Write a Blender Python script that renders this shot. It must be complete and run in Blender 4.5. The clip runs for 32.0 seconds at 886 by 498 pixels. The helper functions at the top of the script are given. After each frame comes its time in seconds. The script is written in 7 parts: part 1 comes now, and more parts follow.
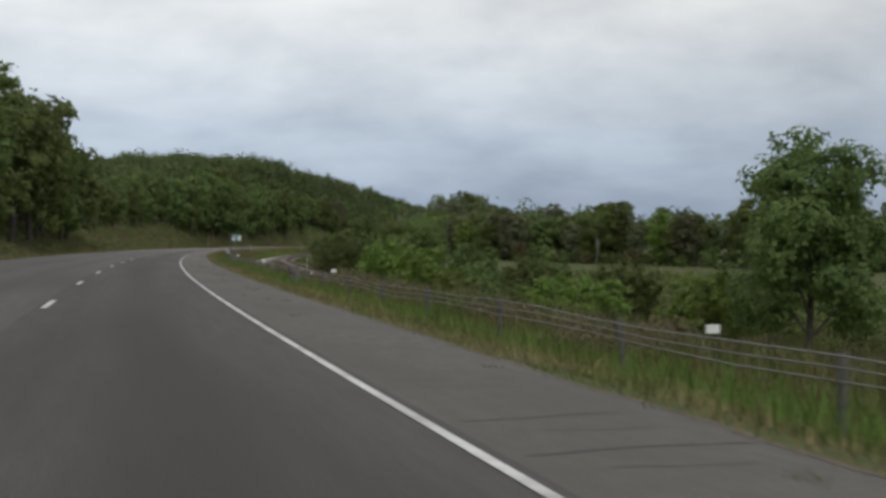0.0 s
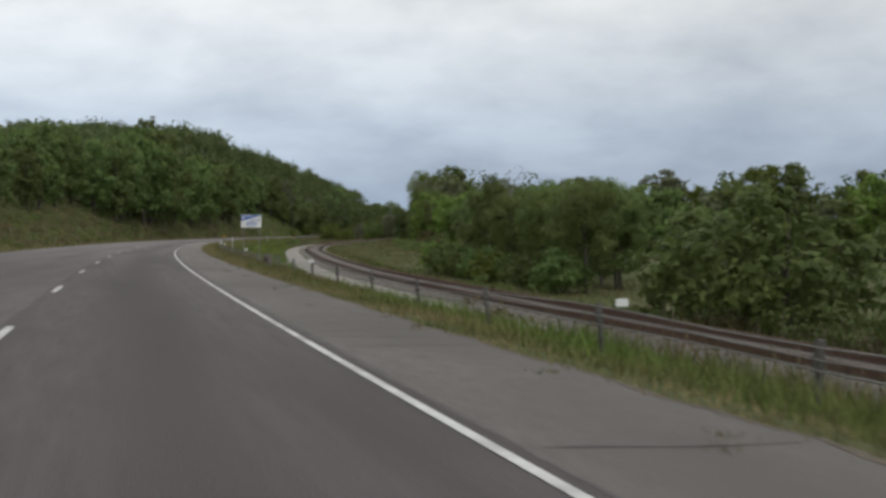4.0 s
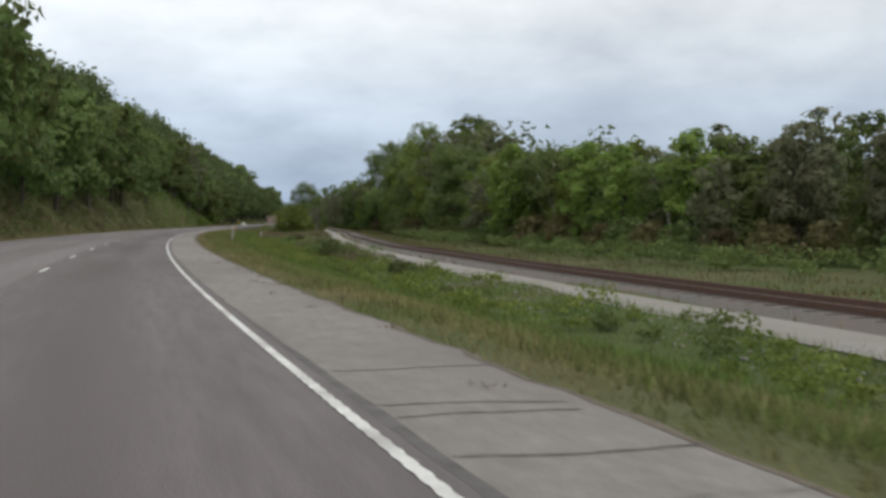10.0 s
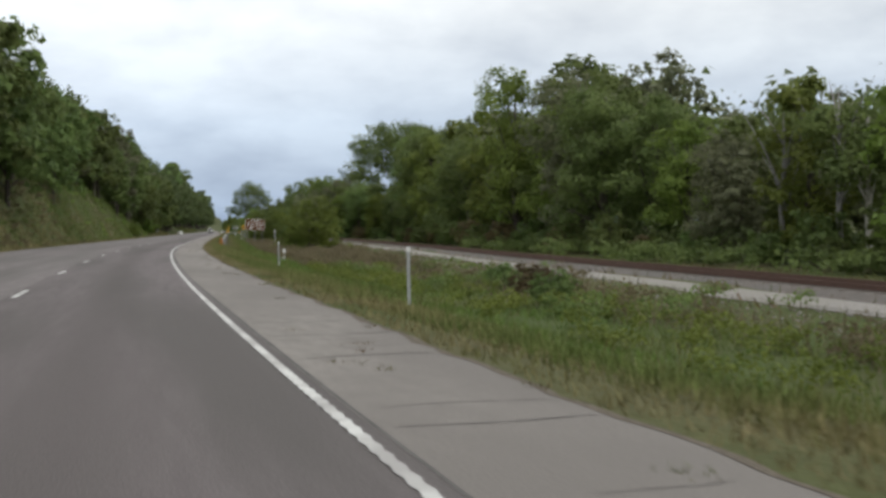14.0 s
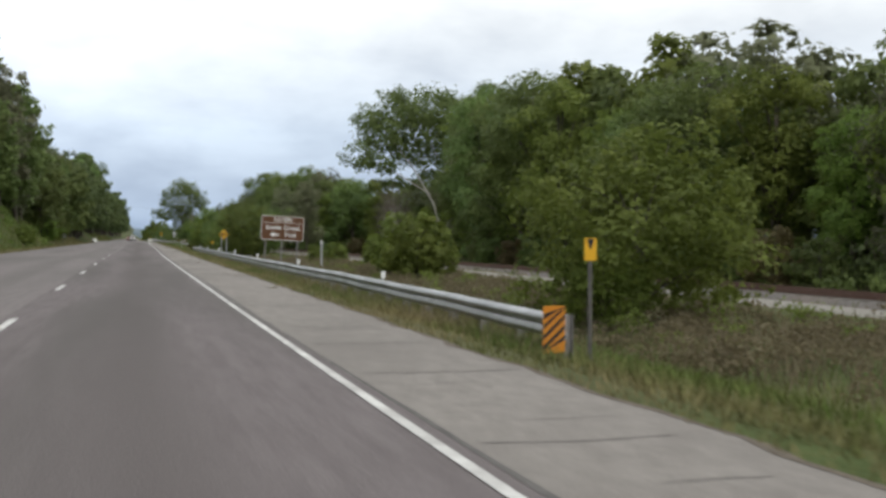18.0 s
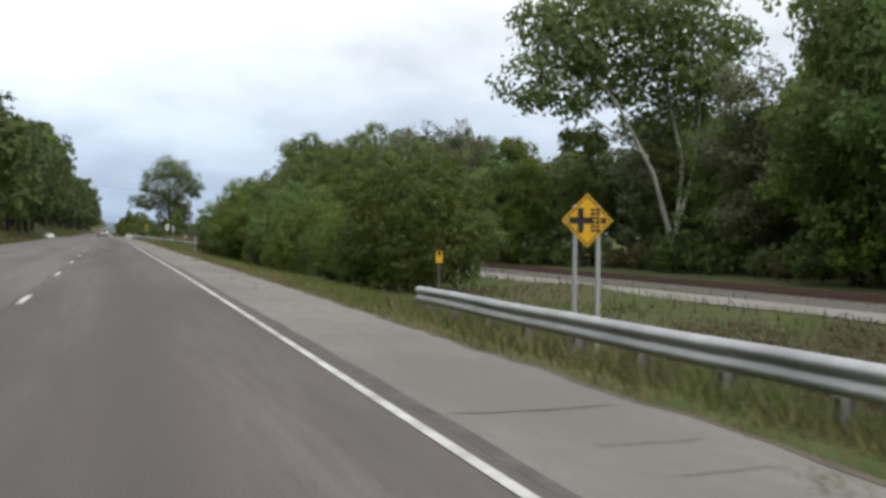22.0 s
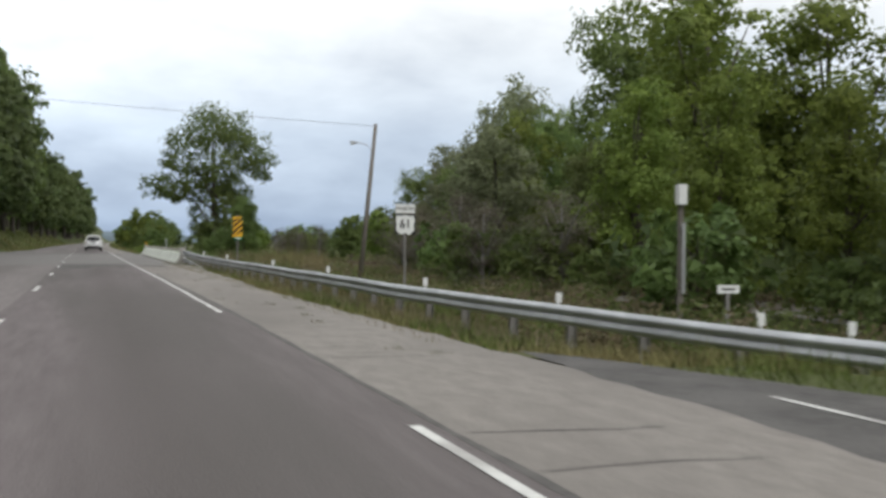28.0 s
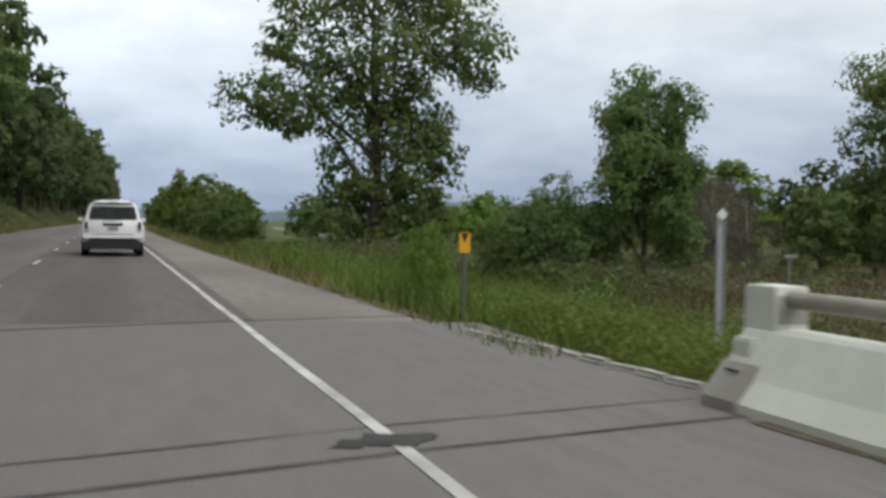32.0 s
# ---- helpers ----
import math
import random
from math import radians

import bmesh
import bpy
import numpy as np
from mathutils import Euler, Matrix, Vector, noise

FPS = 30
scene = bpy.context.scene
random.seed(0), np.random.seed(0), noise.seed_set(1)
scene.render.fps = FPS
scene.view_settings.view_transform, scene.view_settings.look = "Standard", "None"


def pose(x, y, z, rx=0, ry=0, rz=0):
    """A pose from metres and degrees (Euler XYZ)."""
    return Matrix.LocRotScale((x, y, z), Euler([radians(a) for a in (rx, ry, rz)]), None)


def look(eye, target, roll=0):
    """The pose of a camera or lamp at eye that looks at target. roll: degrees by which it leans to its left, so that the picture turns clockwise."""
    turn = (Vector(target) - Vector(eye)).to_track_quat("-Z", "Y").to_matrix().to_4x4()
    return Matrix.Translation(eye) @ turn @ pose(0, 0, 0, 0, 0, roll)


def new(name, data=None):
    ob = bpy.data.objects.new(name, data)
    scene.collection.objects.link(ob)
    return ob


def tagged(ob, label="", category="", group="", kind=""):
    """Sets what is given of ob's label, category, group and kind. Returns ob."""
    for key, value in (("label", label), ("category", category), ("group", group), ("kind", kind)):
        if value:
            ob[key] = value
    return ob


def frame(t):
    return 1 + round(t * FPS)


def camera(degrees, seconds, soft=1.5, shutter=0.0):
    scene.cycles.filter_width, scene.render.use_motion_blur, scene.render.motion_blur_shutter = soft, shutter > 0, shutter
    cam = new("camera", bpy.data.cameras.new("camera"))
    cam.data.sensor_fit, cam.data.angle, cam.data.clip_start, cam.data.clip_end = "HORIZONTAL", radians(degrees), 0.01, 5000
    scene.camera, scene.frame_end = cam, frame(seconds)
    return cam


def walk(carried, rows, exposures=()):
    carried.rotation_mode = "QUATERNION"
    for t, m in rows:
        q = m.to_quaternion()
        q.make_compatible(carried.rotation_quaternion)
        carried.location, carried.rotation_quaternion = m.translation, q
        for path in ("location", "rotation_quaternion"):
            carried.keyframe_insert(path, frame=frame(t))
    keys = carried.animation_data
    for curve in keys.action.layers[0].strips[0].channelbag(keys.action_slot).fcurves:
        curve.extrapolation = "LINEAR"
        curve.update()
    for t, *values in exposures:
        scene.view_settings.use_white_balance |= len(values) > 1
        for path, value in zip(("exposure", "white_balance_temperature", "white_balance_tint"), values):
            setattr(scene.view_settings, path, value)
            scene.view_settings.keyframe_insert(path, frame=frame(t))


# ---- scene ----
# seconds, place, yaw, pitch, roll
cam = camera(42.01, 32.0, soft=3.2, shutter=0.1)
EXPOSURES = ((0.0, -0.58), (3.0, -0.51), (6.0, -0.36), (9.0, -0.24), (13.0, -0.12), (17.0, 0.02), (19.0, 0.08), (21.0, 0.11), (24.0, 0.11), (27.0, 0.08), (29.0, 0.02), (30.0, 0.0), (31.0, -0.10), (32.0, -0.12))
PATH = [
    (0.0, 100.03, -503.39, 1.273, 6.26, -0.20, 0.52),
    (0.5, 95.36, -492.05, 1.273, 5.70, -0.22, 0.25),
    (1.0, 90.81, -480.66, 1.273, 5.57, -0.34, 0.12),
    (1.5, 86.46, -469.20, 1.273, 4.79, -0.54, -0.12),
    (2.0, 82.23, -457.69, 1.273, 3.98, -0.64, -0.22),
    (2.5, 78.04, -446.16, 1.273, 3.39, -0.85, -0.11),
    (3.0, 73.95, -434.59, 1.273, 2.95, -0.37, -0.15),
    (3.5, 69.98, -422.99, 1.273, 2.51, -0.69, -0.07),
    (4.0, 66.10, -411.35, 1.273, 2.05, -0.79, -0.10),
    (4.5, 62.32, -399.67, 1.273, 1.60, -0.86, -0.16),
    (5.0, 58.63, -387.97, 1.273, 1.13, -0.93, -0.28),
    (5.5, 55.04, -376.23, 1.273, 0.75, -1.00, -0.52),
    (6.0, 51.56, -364.45, 1.273, -0.06, -1.03, -0.73),
    (6.5, 48.22, -352.63, 1.273, -0.64, -1.02, -0.53),
    (7.0, 45.01, -340.77, 1.273, -1.41, -1.19, -0.46),
    (7.5, 41.94, -328.87, 1.273, -2.25, -1.03, -0.47),
    (8.0, 39.00, -316.93, 1.273, -2.83, -1.29, -0.48),
    (8.5, 36.18, -304.97, 1.273, -3.04, -1.31, -0.48),
    (9.0, 33.47, -293.01, 1.273, -3.67, -1.33, -0.67),
    (9.5, 30.87, -281.06, 1.273, -4.05, -1.36, -0.45),
    (10.0, 28.37, -269.11, 1.273, -4.55, -1.42, -0.40),
    (10.5, 26.00, -257.16, 1.273, -5.11, -1.45, -0.63),
    (11.0, 23.74, -245.21, 1.273, -5.76, -1.52, -1.10),
    (11.5, 21.61, -233.26, 1.273, -6.14, -1.58, -0.80),
    (12.0, 19.59, -221.32, 1.273, -6.88, -1.68, -0.80),
    (12.5, 17.67, -209.36, 1.273, -6.52, -1.84, -0.97),
    (13.0, 15.84, -197.35, 1.273, -7.69, -1.46, -1.20),
    (13.5, 14.08, -185.29, 1.273, -8.17, -1.14, -1.43),
    (14.0, 12.43, -173.19, 1.273, -8.45, -1.20, -1.16),
    (14.5, 10.86, -161.03, 1.273, -8.79, -1.22, -1.13),
    (15.0, 9.38, -148.83, 1.273, -9.29, -1.12, -0.60),
    (15.5, 7.99, -136.59, 1.273, -9.88, -1.04, -0.31),
    (16.0, 6.74, -124.29, 1.273, -10.56, -0.95, -0.14),
    (16.5, 5.63, -111.95, 1.273, -11.35, -0.87, -0.02),
    (17.0, 4.67, -99.59, 1.273, -11.84, -0.82, -0.19),
    (17.5, 3.81, -87.21, 1.273, -12.30, -0.73, -0.13),
    (18.0, 3.05, -74.81, 1.273, -12.76, -0.60, -0.01),
    (18.5, 2.38, -62.39, 1.273, -13.14, -0.57, 0.21),
    (19.0, 1.77, -49.95, 1.273, -13.44, -0.50, 0.31),
    (19.5, 1.28, -37.50, 1.273, -13.67, -0.57, 0.21),
    (20.0, 0.85, -25.03, 1.273, -13.83, -0.67, 0.18),
    (20.5, 0.36, -12.54, 1.273, -14.11, -0.76, 0.12),
    (21.0, -0.11, -0.00, 1.273, -14.04, -0.85, 0.31),
    (21.5, -0.41, 12.57, 1.273, -14.05, -0.82, 0.42),
    (22.0, -0.74, 25.19, 1.273, -14.04, -0.77, 0.37),
    (22.5, -1.22, 37.84, 1.273, -13.90, -0.69, 0.58),
    (23.0, -1.71, 50.52, 1.273, -13.82, -0.69, 0.67),
    (23.5, -2.24, 63.25, 1.273, -13.43, -0.52, 0.52),
    (24.0, -2.79, 76.01, 1.273, -13.31, -0.42, 0.73),
    (24.5, -3.28, 88.81, 1.273, -13.29, -0.31, 0.30),
    (25.0, -3.74, 101.64, 1.273, -14.06, -0.40, 0.17),
    (25.5, -4.18, 114.50, 1.273, -14.22, -0.45, 0.11),
    (26.0, -4.59, 127.40, 1.273, -14.36, -0.46, 0.09),
    (26.5, -4.97, 140.32, 1.273, -14.50, -0.43, 0.11),
    (27.0, -5.36, 153.28, 1.273, -14.43, -0.42, 0.22),
    (27.5, -5.77, 166.26, 1.273, -14.27, -0.41, 0.40),
    (28.0, -6.22, 179.27, 1.273, -14.17, -0.33, 0.37),
    (28.5, -6.72, 192.29, 1.273, -14.09, -0.20, 0.64),
    (29.0, -7.27, 205.28, 1.273, -14.01, -0.07, 0.85),
    (29.5, -7.84, 218.25, 1.273, -13.78, -0.17, 0.77),
    (30.0, -8.45, 231.19, 1.273, -13.23, -0.21, 1.11),
    (30.5, -9.07, 244.10, 1.273, -13.54, -0.81, 2.36),
    (31.0, -9.68, 256.99, 1.273, -13.66, -0.78, 3.06),
    (31.5, -10.28, 269.86, 1.273, -12.91, -0.98, 2.38),
    (32.0, -10.94, 282.71, 1.273, -13.12, -1.35, 0.80),
]
walk(cam, [(t, pose(x, y, z, 90 + tilt, 0, yaw) @ pose(0, 0, 0, 0, 0, lean)) for t, x, y, z, yaw, tilt, lean in PATH], EXPOSURES)

# ---- world and light ----
SUN_EL, SUN_AZ = radians(48), radians(150)


def build_world():
    w = bpy.data.worlds.new("overcast_sky")
    w.use_nodes = True
    scene.world = w
    nt = w.node_tree
    nt.nodes.clear()
    N, L = nt.nodes.new, nt.links.new
    out, bg = N("ShaderNodeOutputWorld"), N("ShaderNodeBackground")
    sky = N("ShaderNodeTexSky")
    sky.sky_type, sky.sun_disc = "NISHITA", False
    sky.sun_elevation, sky.sun_rotation = SUN_EL, SUN_AZ
    sky.dust_density = 3.0
    co = N("ShaderNodeTexCoord")
    sep = N("ShaderNodeSeparateXYZ")
    L(co.outputs["Generated"], sep.inputs[0])
    # cloud deck: the direction met with a flat layer high above
    zc = N("ShaderNodeMath"); zc.operation = "MAXIMUM"; zc.inputs[1].default_value = 0.0
    L(sep.outputs[2], zc.inputs[0])
    za = N("ShaderNodeMath"); za.operation = "ADD"; za.inputs[1].default_value = 0.30
    L(zc.outputs[0], za.inputs[0])
    dx = N("ShaderNodeMath"); dx.operation = "DIVIDE"
    dy = N("ShaderNodeMath"); dy.operation = "DIVIDE"
    L(sep.outputs[0], dx.inputs[0]); L(za.outputs[0], dx.inputs[1])
    L(sep.outputs[1], dy.inputs[0]); L(za.outputs[0], dy.inputs[1])
    comb = N("ShaderNodeCombineXYZ")
    L(dx.outputs[0], comb.inputs[0]); L(dy.outputs[0], comb.inputs[1])
    n1 = N("ShaderNodeTexNoise")
    n1.inputs["Scale"].default_value, n1.inputs["Detail"].default_value = 3.0, 8.0
    n1.inputs["Roughness"].default_value = 0.55
    n1.inputs["Distortion"].default_value = 0.12
    L(comb.outputs[0], n1.inputs["Vector"])
    tone = N("ShaderNodeValToRGB")
    e = tone.color_ramp.elements
    e[0].position, e[0].color = 0.30, (0.70, 0.725, 0.745, 1)
    e[1].position, e[1].color = 0.64, (0.94, 0.955, 0.94, 1)
    L(n1.outputs[0], tone.inputs[0])
    # thicker, bluer deck low over the horizon
    low = N("ShaderNodeValToRGB")
    q = low.color_ramp.elements
    q[0].position, q[0].color = 0.0, (0.31, 0.39, 0.53, 1)
    q[1].position, q[1].color = 0.22, (1.0, 1.0, 1.0, 1)
    mid = q.new(0.09); mid.color = (0.60, 0.68, 0.80, 1)
    L(zc.outputs[0], low.inputs[0])
    mul = N("ShaderNodeMix"); mul.data_type, mul.blend_type = "RGBA", "MULTIPLY"
    mul.inputs[0].default_value = 1.0
    L(tone.outputs[0], mul.inputs[6]); L(low.outputs[0], mul.inputs[7])
    # the deck thins out and brightens towards the west
    hx = N("ShaderNodeMath"); hx.operation = "MULTIPLY"
    L(sep.outputs[0], hx.inputs[0]); L(sep.outputs[0], hx.inputs[1])
    hy = N("ShaderNodeMath"); hy.operation = "MULTIPLY_ADD"
    L(sep.outputs[1], hy.inputs[0]); L(sep.outputs[1], hy.inputs[1]); L(hx.outputs[0], hy.inputs[2])
    hr = N("ShaderNodeMath"); hr.operation = "SQRT"
    L(hy.outputs[0], hr.inputs[0])
    west = N("ShaderNodeMath"); west.operation = "DIVIDE"
    L(sep.outputs[0], west.inputs[0]); L(hr.outputs[0], west.inputs[1])
    thin = N("ShaderNodeMapRange"); thin.interpolation_type = "SMOOTHSTEP"
    thin.inputs[1].default_value, thin.inputs[2].default_value = 0.42, -0.38
    thin.inputs[3].default_value, thin.inputs[4].default_value = 1.08, 1.38
    L(west.outputs[0], thin.inputs[0])
    wide = N("ShaderNodeMix"); wide.data_type, wide.blend_type = "RGBA", "MULTIPLY"
    wide.inputs[0].default_value = 1.0
    L(mul.outputs[2], wide.inputs[6]); L(thin.outputs[0], wide.inputs[7])
    # a little of the clear sky above shows through the deck
    sk = N("ShaderNodeMix"); sk.data_type, sk.blend_type = "RGBA", "MULTIPLY"
    sk.inputs[0].default_value = 1.0
    sk.inputs[7].default_value = (0.09, 0.09, 0.09, 1)
    L(sky.outputs[0], sk.inputs[6])
    mix = N("ShaderNodeMix"); mix.data_type = "RGBA"
    mix.inputs[0].default_value = 0.94
    L(sk.outputs[2], mix.inputs[6]); L(wide.outputs[2], mix.inputs[7])
    L(mix.outputs[2], bg.inputs[0])
    bg.inputs[1].default_value = 1.15
    L(bg.outputs[0], out.inputs[0])
    sun = new("sun", bpy.data.lights.new("sun", "SUN"))
    sun.data.energy, sun.data.angle, sun.data.color = 1.25, radians(25), (1.0, 0.97, 0.92)
    d = Vector((math.sin(SUN_AZ) * math.cos(SUN_EL), math.cos(SUN_AZ) * math.cos(SUN_EL), math.sin(SUN_EL)))
    sun.matrix_world = look(d * 200, (0, 0, 0))


build_world()


# ---- materials ----
def mat(name, c1, c2, scale=4.0, rough=0.9, metal=0.0, bump=0.0, bscale=40.0, big=None, bigscale=0.15, coords="Object",
        obj=0.0, island=0.0, stretch=None, dist=0.02, spec=0.3, strip=None, grain=0.0, dim_start=None):
    """Two-scale noise material. big: a third colour in wide patches. obj / island: spread of value by object or by mesh island."""
    m = bpy.data.materials.new(name)
    m.use_nodes = True
    nt = m.node_tree
    nt.nodes.clear()
    N, L = nt.nodes.new, nt.links.new
    out, b = N("ShaderNodeOutputMaterial"), N("ShaderNodeBsdfPrincipled")
    L(b.outputs[0], out.inputs[0])
    co = N("ShaderNodeTexCoord")
    vec = co.outputs[coords]
    if stretch:
        mp = N("ShaderNodeMapping")
        mp.inputs["Scale"].default_value = stretch
        L(vec, mp.inputs[0])
        vec = mp.outputs[0]
    n = N("ShaderNodeTexNoise")
    n.inputs["Scale"].default_value, n.inputs["Detail"].default_value, n.inputs["Roughness"].default_value = scale, 6.0, 0.62
    L(vec, n.inputs["Vector"])
    r = N("ShaderNodeValToRGB")
    r.color_ramp.elements[0].position, r.color_ramp.elements[1].position = 0.32, 0.68
    r.color_ramp.elements[0].color, r.color_ramp.elements[1].color = (*c1, 1), (*c2, 1)
    L(n.outputs[0], r.inputs[0])
    col = r.outputs[0]
    if big:
        n2 = N("ShaderNodeTexNoise")
        n2.inputs["Scale"].default_value, n2.inputs["Detail"].default_value = bigscale, 4.0
        L(vec, n2.inputs["Vector"])
        r2 = N("ShaderNodeValToRGB")
        r2.color_ramp.elements[0].position, r2.color_ramp.elements[1].position = 0.42, 0.64
        L(n2.outputs[0], r2.inputs[0])
        mx = N("ShaderNodeMix"); mx.data_type = "RGBA"
        L(r2.outputs[0], mx.inputs[0]); L(col, mx.inputs[6])
        mx.inputs[7].default_value = (*big, 1)
        col = mx.outputs[2]
    if strip:  # oily band along the middle of a lane, fading in and out
        sx = N("ShaderNodeSeparateXYZ")
        L(co.outputs[coords], sx.inputs[0])
        off = N("ShaderNodeMath"); off.operation = "SUBTRACT"; off.inputs[1].default_value = strip[0]
        L(sx.outputs[0], off.inputs[0])
        ab = N("ShaderNodeMath"); ab.operation = "ABSOLUTE"
        L(off.outputs[0], ab.inputs[0])
        mr = N("ShaderNodeMapRange")
        mr.interpolation_type = "SMOOTHSTEP"
        mr.inputs[1].default_value, mr.inputs[2].default_value = strip[1] * 1.6, 0.0
        L(ab.outputs[0], mr.inputs[0])
        ns = N("ShaderNodeMath"); ns.operation = "MULTIPLY"
        L(mr.outputs[0], ns.inputs[0]); L(n.outputs[0], ns.inputs[1])
        mx = N("ShaderNodeMix"); mx.data_type = "RGBA"
        L(ns.outputs[0], mx.inputs[0]); L(col, mx.inputs[6])
        mx.inputs[7].default_value = (*strip[2], 1)
        col = mx.outputs[2]
    if grain:  # stones of the aggregate and small blotches
        g1 = N("ShaderNodeTexNoise")
        g1.inputs["Scale"].default_value, g1.inputs["Detail"].default_value, g1.inputs["Roughness"].default_value = 55.0, 2.0, 0.6
        L(co.outputs[coords], g1.inputs["Vector"])
        gm = N("ShaderNodeMapRange")
        gm.inputs[1].default_value, gm.inputs[2].default_value = 0.3, 0.7
        gm.inputs[3].default_value, gm.inputs[4].default_value = 1 - grain, 1 + grain
        L(g1.outputs[0], gm.inputs[0])
        gh = N("ShaderNodeHueSaturation")
        L(gm.outputs[0], gh.inputs["Value"]); L(col, gh.inputs["Color"])
        col = gh.outputs[0]
    if dim_start:  # dimmer light on the first stretch put into the paving's colour: from one station to another, in parts of the full colour
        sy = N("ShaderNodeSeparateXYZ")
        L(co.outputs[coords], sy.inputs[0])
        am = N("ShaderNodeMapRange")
        am.inputs[1].default_value, am.inputs[2].default_value = dim_start[0], dim_start[1]
        am.inputs[3].default_value, am.inputs[4].default_value = dim_start[2], 1.0
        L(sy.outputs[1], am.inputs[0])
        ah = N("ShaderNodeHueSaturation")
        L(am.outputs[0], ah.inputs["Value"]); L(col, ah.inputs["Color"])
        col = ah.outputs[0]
    for amount, node, socket in ((obj, "ShaderNodeObjectInfo", "Random"), (island, "ShaderNodeNewGeometry", "Random Per Island")):
        if amount:
            o = N(node)
            mr = N("ShaderNodeMapRange")
            mr.inputs[3].default_value, mr.inputs[4].default_value = 1 - amount, 1 + amount
            L(o.outputs[socket], mr.inputs[0])
            hs = N("ShaderNodeHueSaturation")
            L(mr.outputs[0], hs.inputs["Value"]); L(col, hs.inputs["Color"])
            if node == "ShaderNodeObjectInfo":
                mh = N("ShaderNodeMapRange")
                mh.inputs[3].default_value, mh.inputs[4].default_value = 0.5 - amount * 0.09, 0.5 + amount * 0.06
                L(o.outputs[socket], mh.inputs[0])
                L(mh.outputs[0], hs.inputs["Hue"])
            col = hs.outputs[0]
    L(col, b.inputs["Base Color"])
    b.inputs["Roughness"].default_value, b.inputs["Metallic"].default_value = rough, metal
    b.inputs["Specular IOR Level"].default_value = spec
    if bump:
        nb = N("ShaderNodeTexNoise")
        nb.inputs["Scale"].default_value, nb.inputs["Detail"].default_value = bscale, 4.0
        L(vec, nb.inputs["Vector"])
        bp = N("ShaderNodeBump")
        bp.inputs["Strength"].default_value, bp.inputs["Distance"].default_value = bump, dist
        L(nb.outputs[0], bp.inputs["Height"]); L(bp.outputs[0], b.inputs["Normal"])
    return m


def leaf_mat(name, c1, c2, obj=0.28, island=0.22, scale=0.35):
    m = mat(name, c1, c2, scale=scale, rough=0.6, obj=obj, island=island, spec=0.2)
    nt = m.node_tree
    b = next(n for n in nt.nodes if n.type == "BSDF_PRINCIPLED")
    out = next(n for n in nt.nodes if n.type == "OUTPUT_MATERIAL")
    tr, mx = nt.nodes.new("ShaderNodeBsdfTranslucent"), nt.nodes.new("ShaderNodeMixShader")
    mx.inputs[0].default_value = 0.48
    nt.links.new(b.inputs["Base Color"].links[0].from_socket, tr.inputs[0])
    nt.links.new(b.outputs[0], mx.inputs[1]); nt.links.new(tr.outputs[0], mx.inputs[2])
    nt.links.new(mx.outputs[0], out.inputs[0])
    return m


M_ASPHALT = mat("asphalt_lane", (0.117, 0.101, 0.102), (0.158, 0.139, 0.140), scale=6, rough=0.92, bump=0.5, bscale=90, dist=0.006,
                big=(0.098, 0.088, 0.085), bigscale=0.55, stretch=(1, 0.08, 1), coords="UV", strip=(-1.75, 0.55, (0.078, 0.068, 0.065)), grain=0.26, dim_start=(40, 240, 0.57))
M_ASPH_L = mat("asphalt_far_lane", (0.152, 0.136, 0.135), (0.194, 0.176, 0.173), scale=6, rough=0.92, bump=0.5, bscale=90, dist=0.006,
               big=(0.132, 0.121, 0.117), bigscale=0.55, stretch=(1, 0.08, 1), coords="UV", grain=0.22, strip=(-5.5, 0.5, (0.115, 0.104, 0.10)), dim_start=(40, 240, 0.57))
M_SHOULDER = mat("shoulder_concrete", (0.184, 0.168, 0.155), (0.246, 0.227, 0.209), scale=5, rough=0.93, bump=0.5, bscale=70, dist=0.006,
                 big=(0.172, 0.157, 0.145), bigscale=0.35, coords="UV", stretch=(1, 0.35, 1), grain=0.24, dim_start=(40, 300, 0.52))
M_SEAL = mat("tar_seal", (0.035, 0.033, 0.033), (0.070, 0.066, 0.064), scale=3, rough=0.85, bump=0.3, bscale=50, dist=0.004)
M_PATCH = mat("asphalt_patch", (0.060, 0.057, 0.056), (0.101, 0.096, 0.093), scale=6, rough=0.9, grain=0.3, big=(0.110, 0.104, 0.101), bigscale=0.9, bump=0.6, bscale=70, dist=0.01)
M_DECK = mat("bridge_deck_concrete", (0.145, 0.138, 0.134), (0.190, 0.182, 0.177), scale=4, rough=0.9, bump=0.4, bscale=60, dist=0.005,
             big=(0.158, 0.150, 0.146), bigscale=0.25, coords="UV", stretch=(1, 0.2, 1), grain=0.2)
M_PAINT = mat("road_paint_white", (0.50, 0.50, 0.485), (0.66, 0.66, 0.64), scale=6, rough=0.75, bump=0.3, bscale=60, dist=0.003,
              big=(0.36, 0.35, 0.34), bigscale=1.1)
M_PAINT_Y = mat("road_paint_yellow", (0.50, 0.36, 0.06), (0.60, 0.44, 0.10), scale=6, rough=0.75, big=(0.36, 0.29, 0.12), bigscale=1.0)
M_GROUND = mat("meadow_ground", (0.052, 0.074, 0.024), (0.086, 0.108, 0.040), scale=1.3, rough=0.95, bump=0.8, bscale=9, dist=0.10,
               big=(0.105, 0.098, 0.052), bigscale=0.07, coords="Object", spec=0.1)
M_GRAVEL = mat("gravel_track", (0.205, 0.192, 0.178), (0.295, 0.277, 0.258), scale=7, rough=0.95, bump=0.8, bscale=25, dist=0.03,
               big=(0.22, 0.21, 0.18), bigscale=0.2)
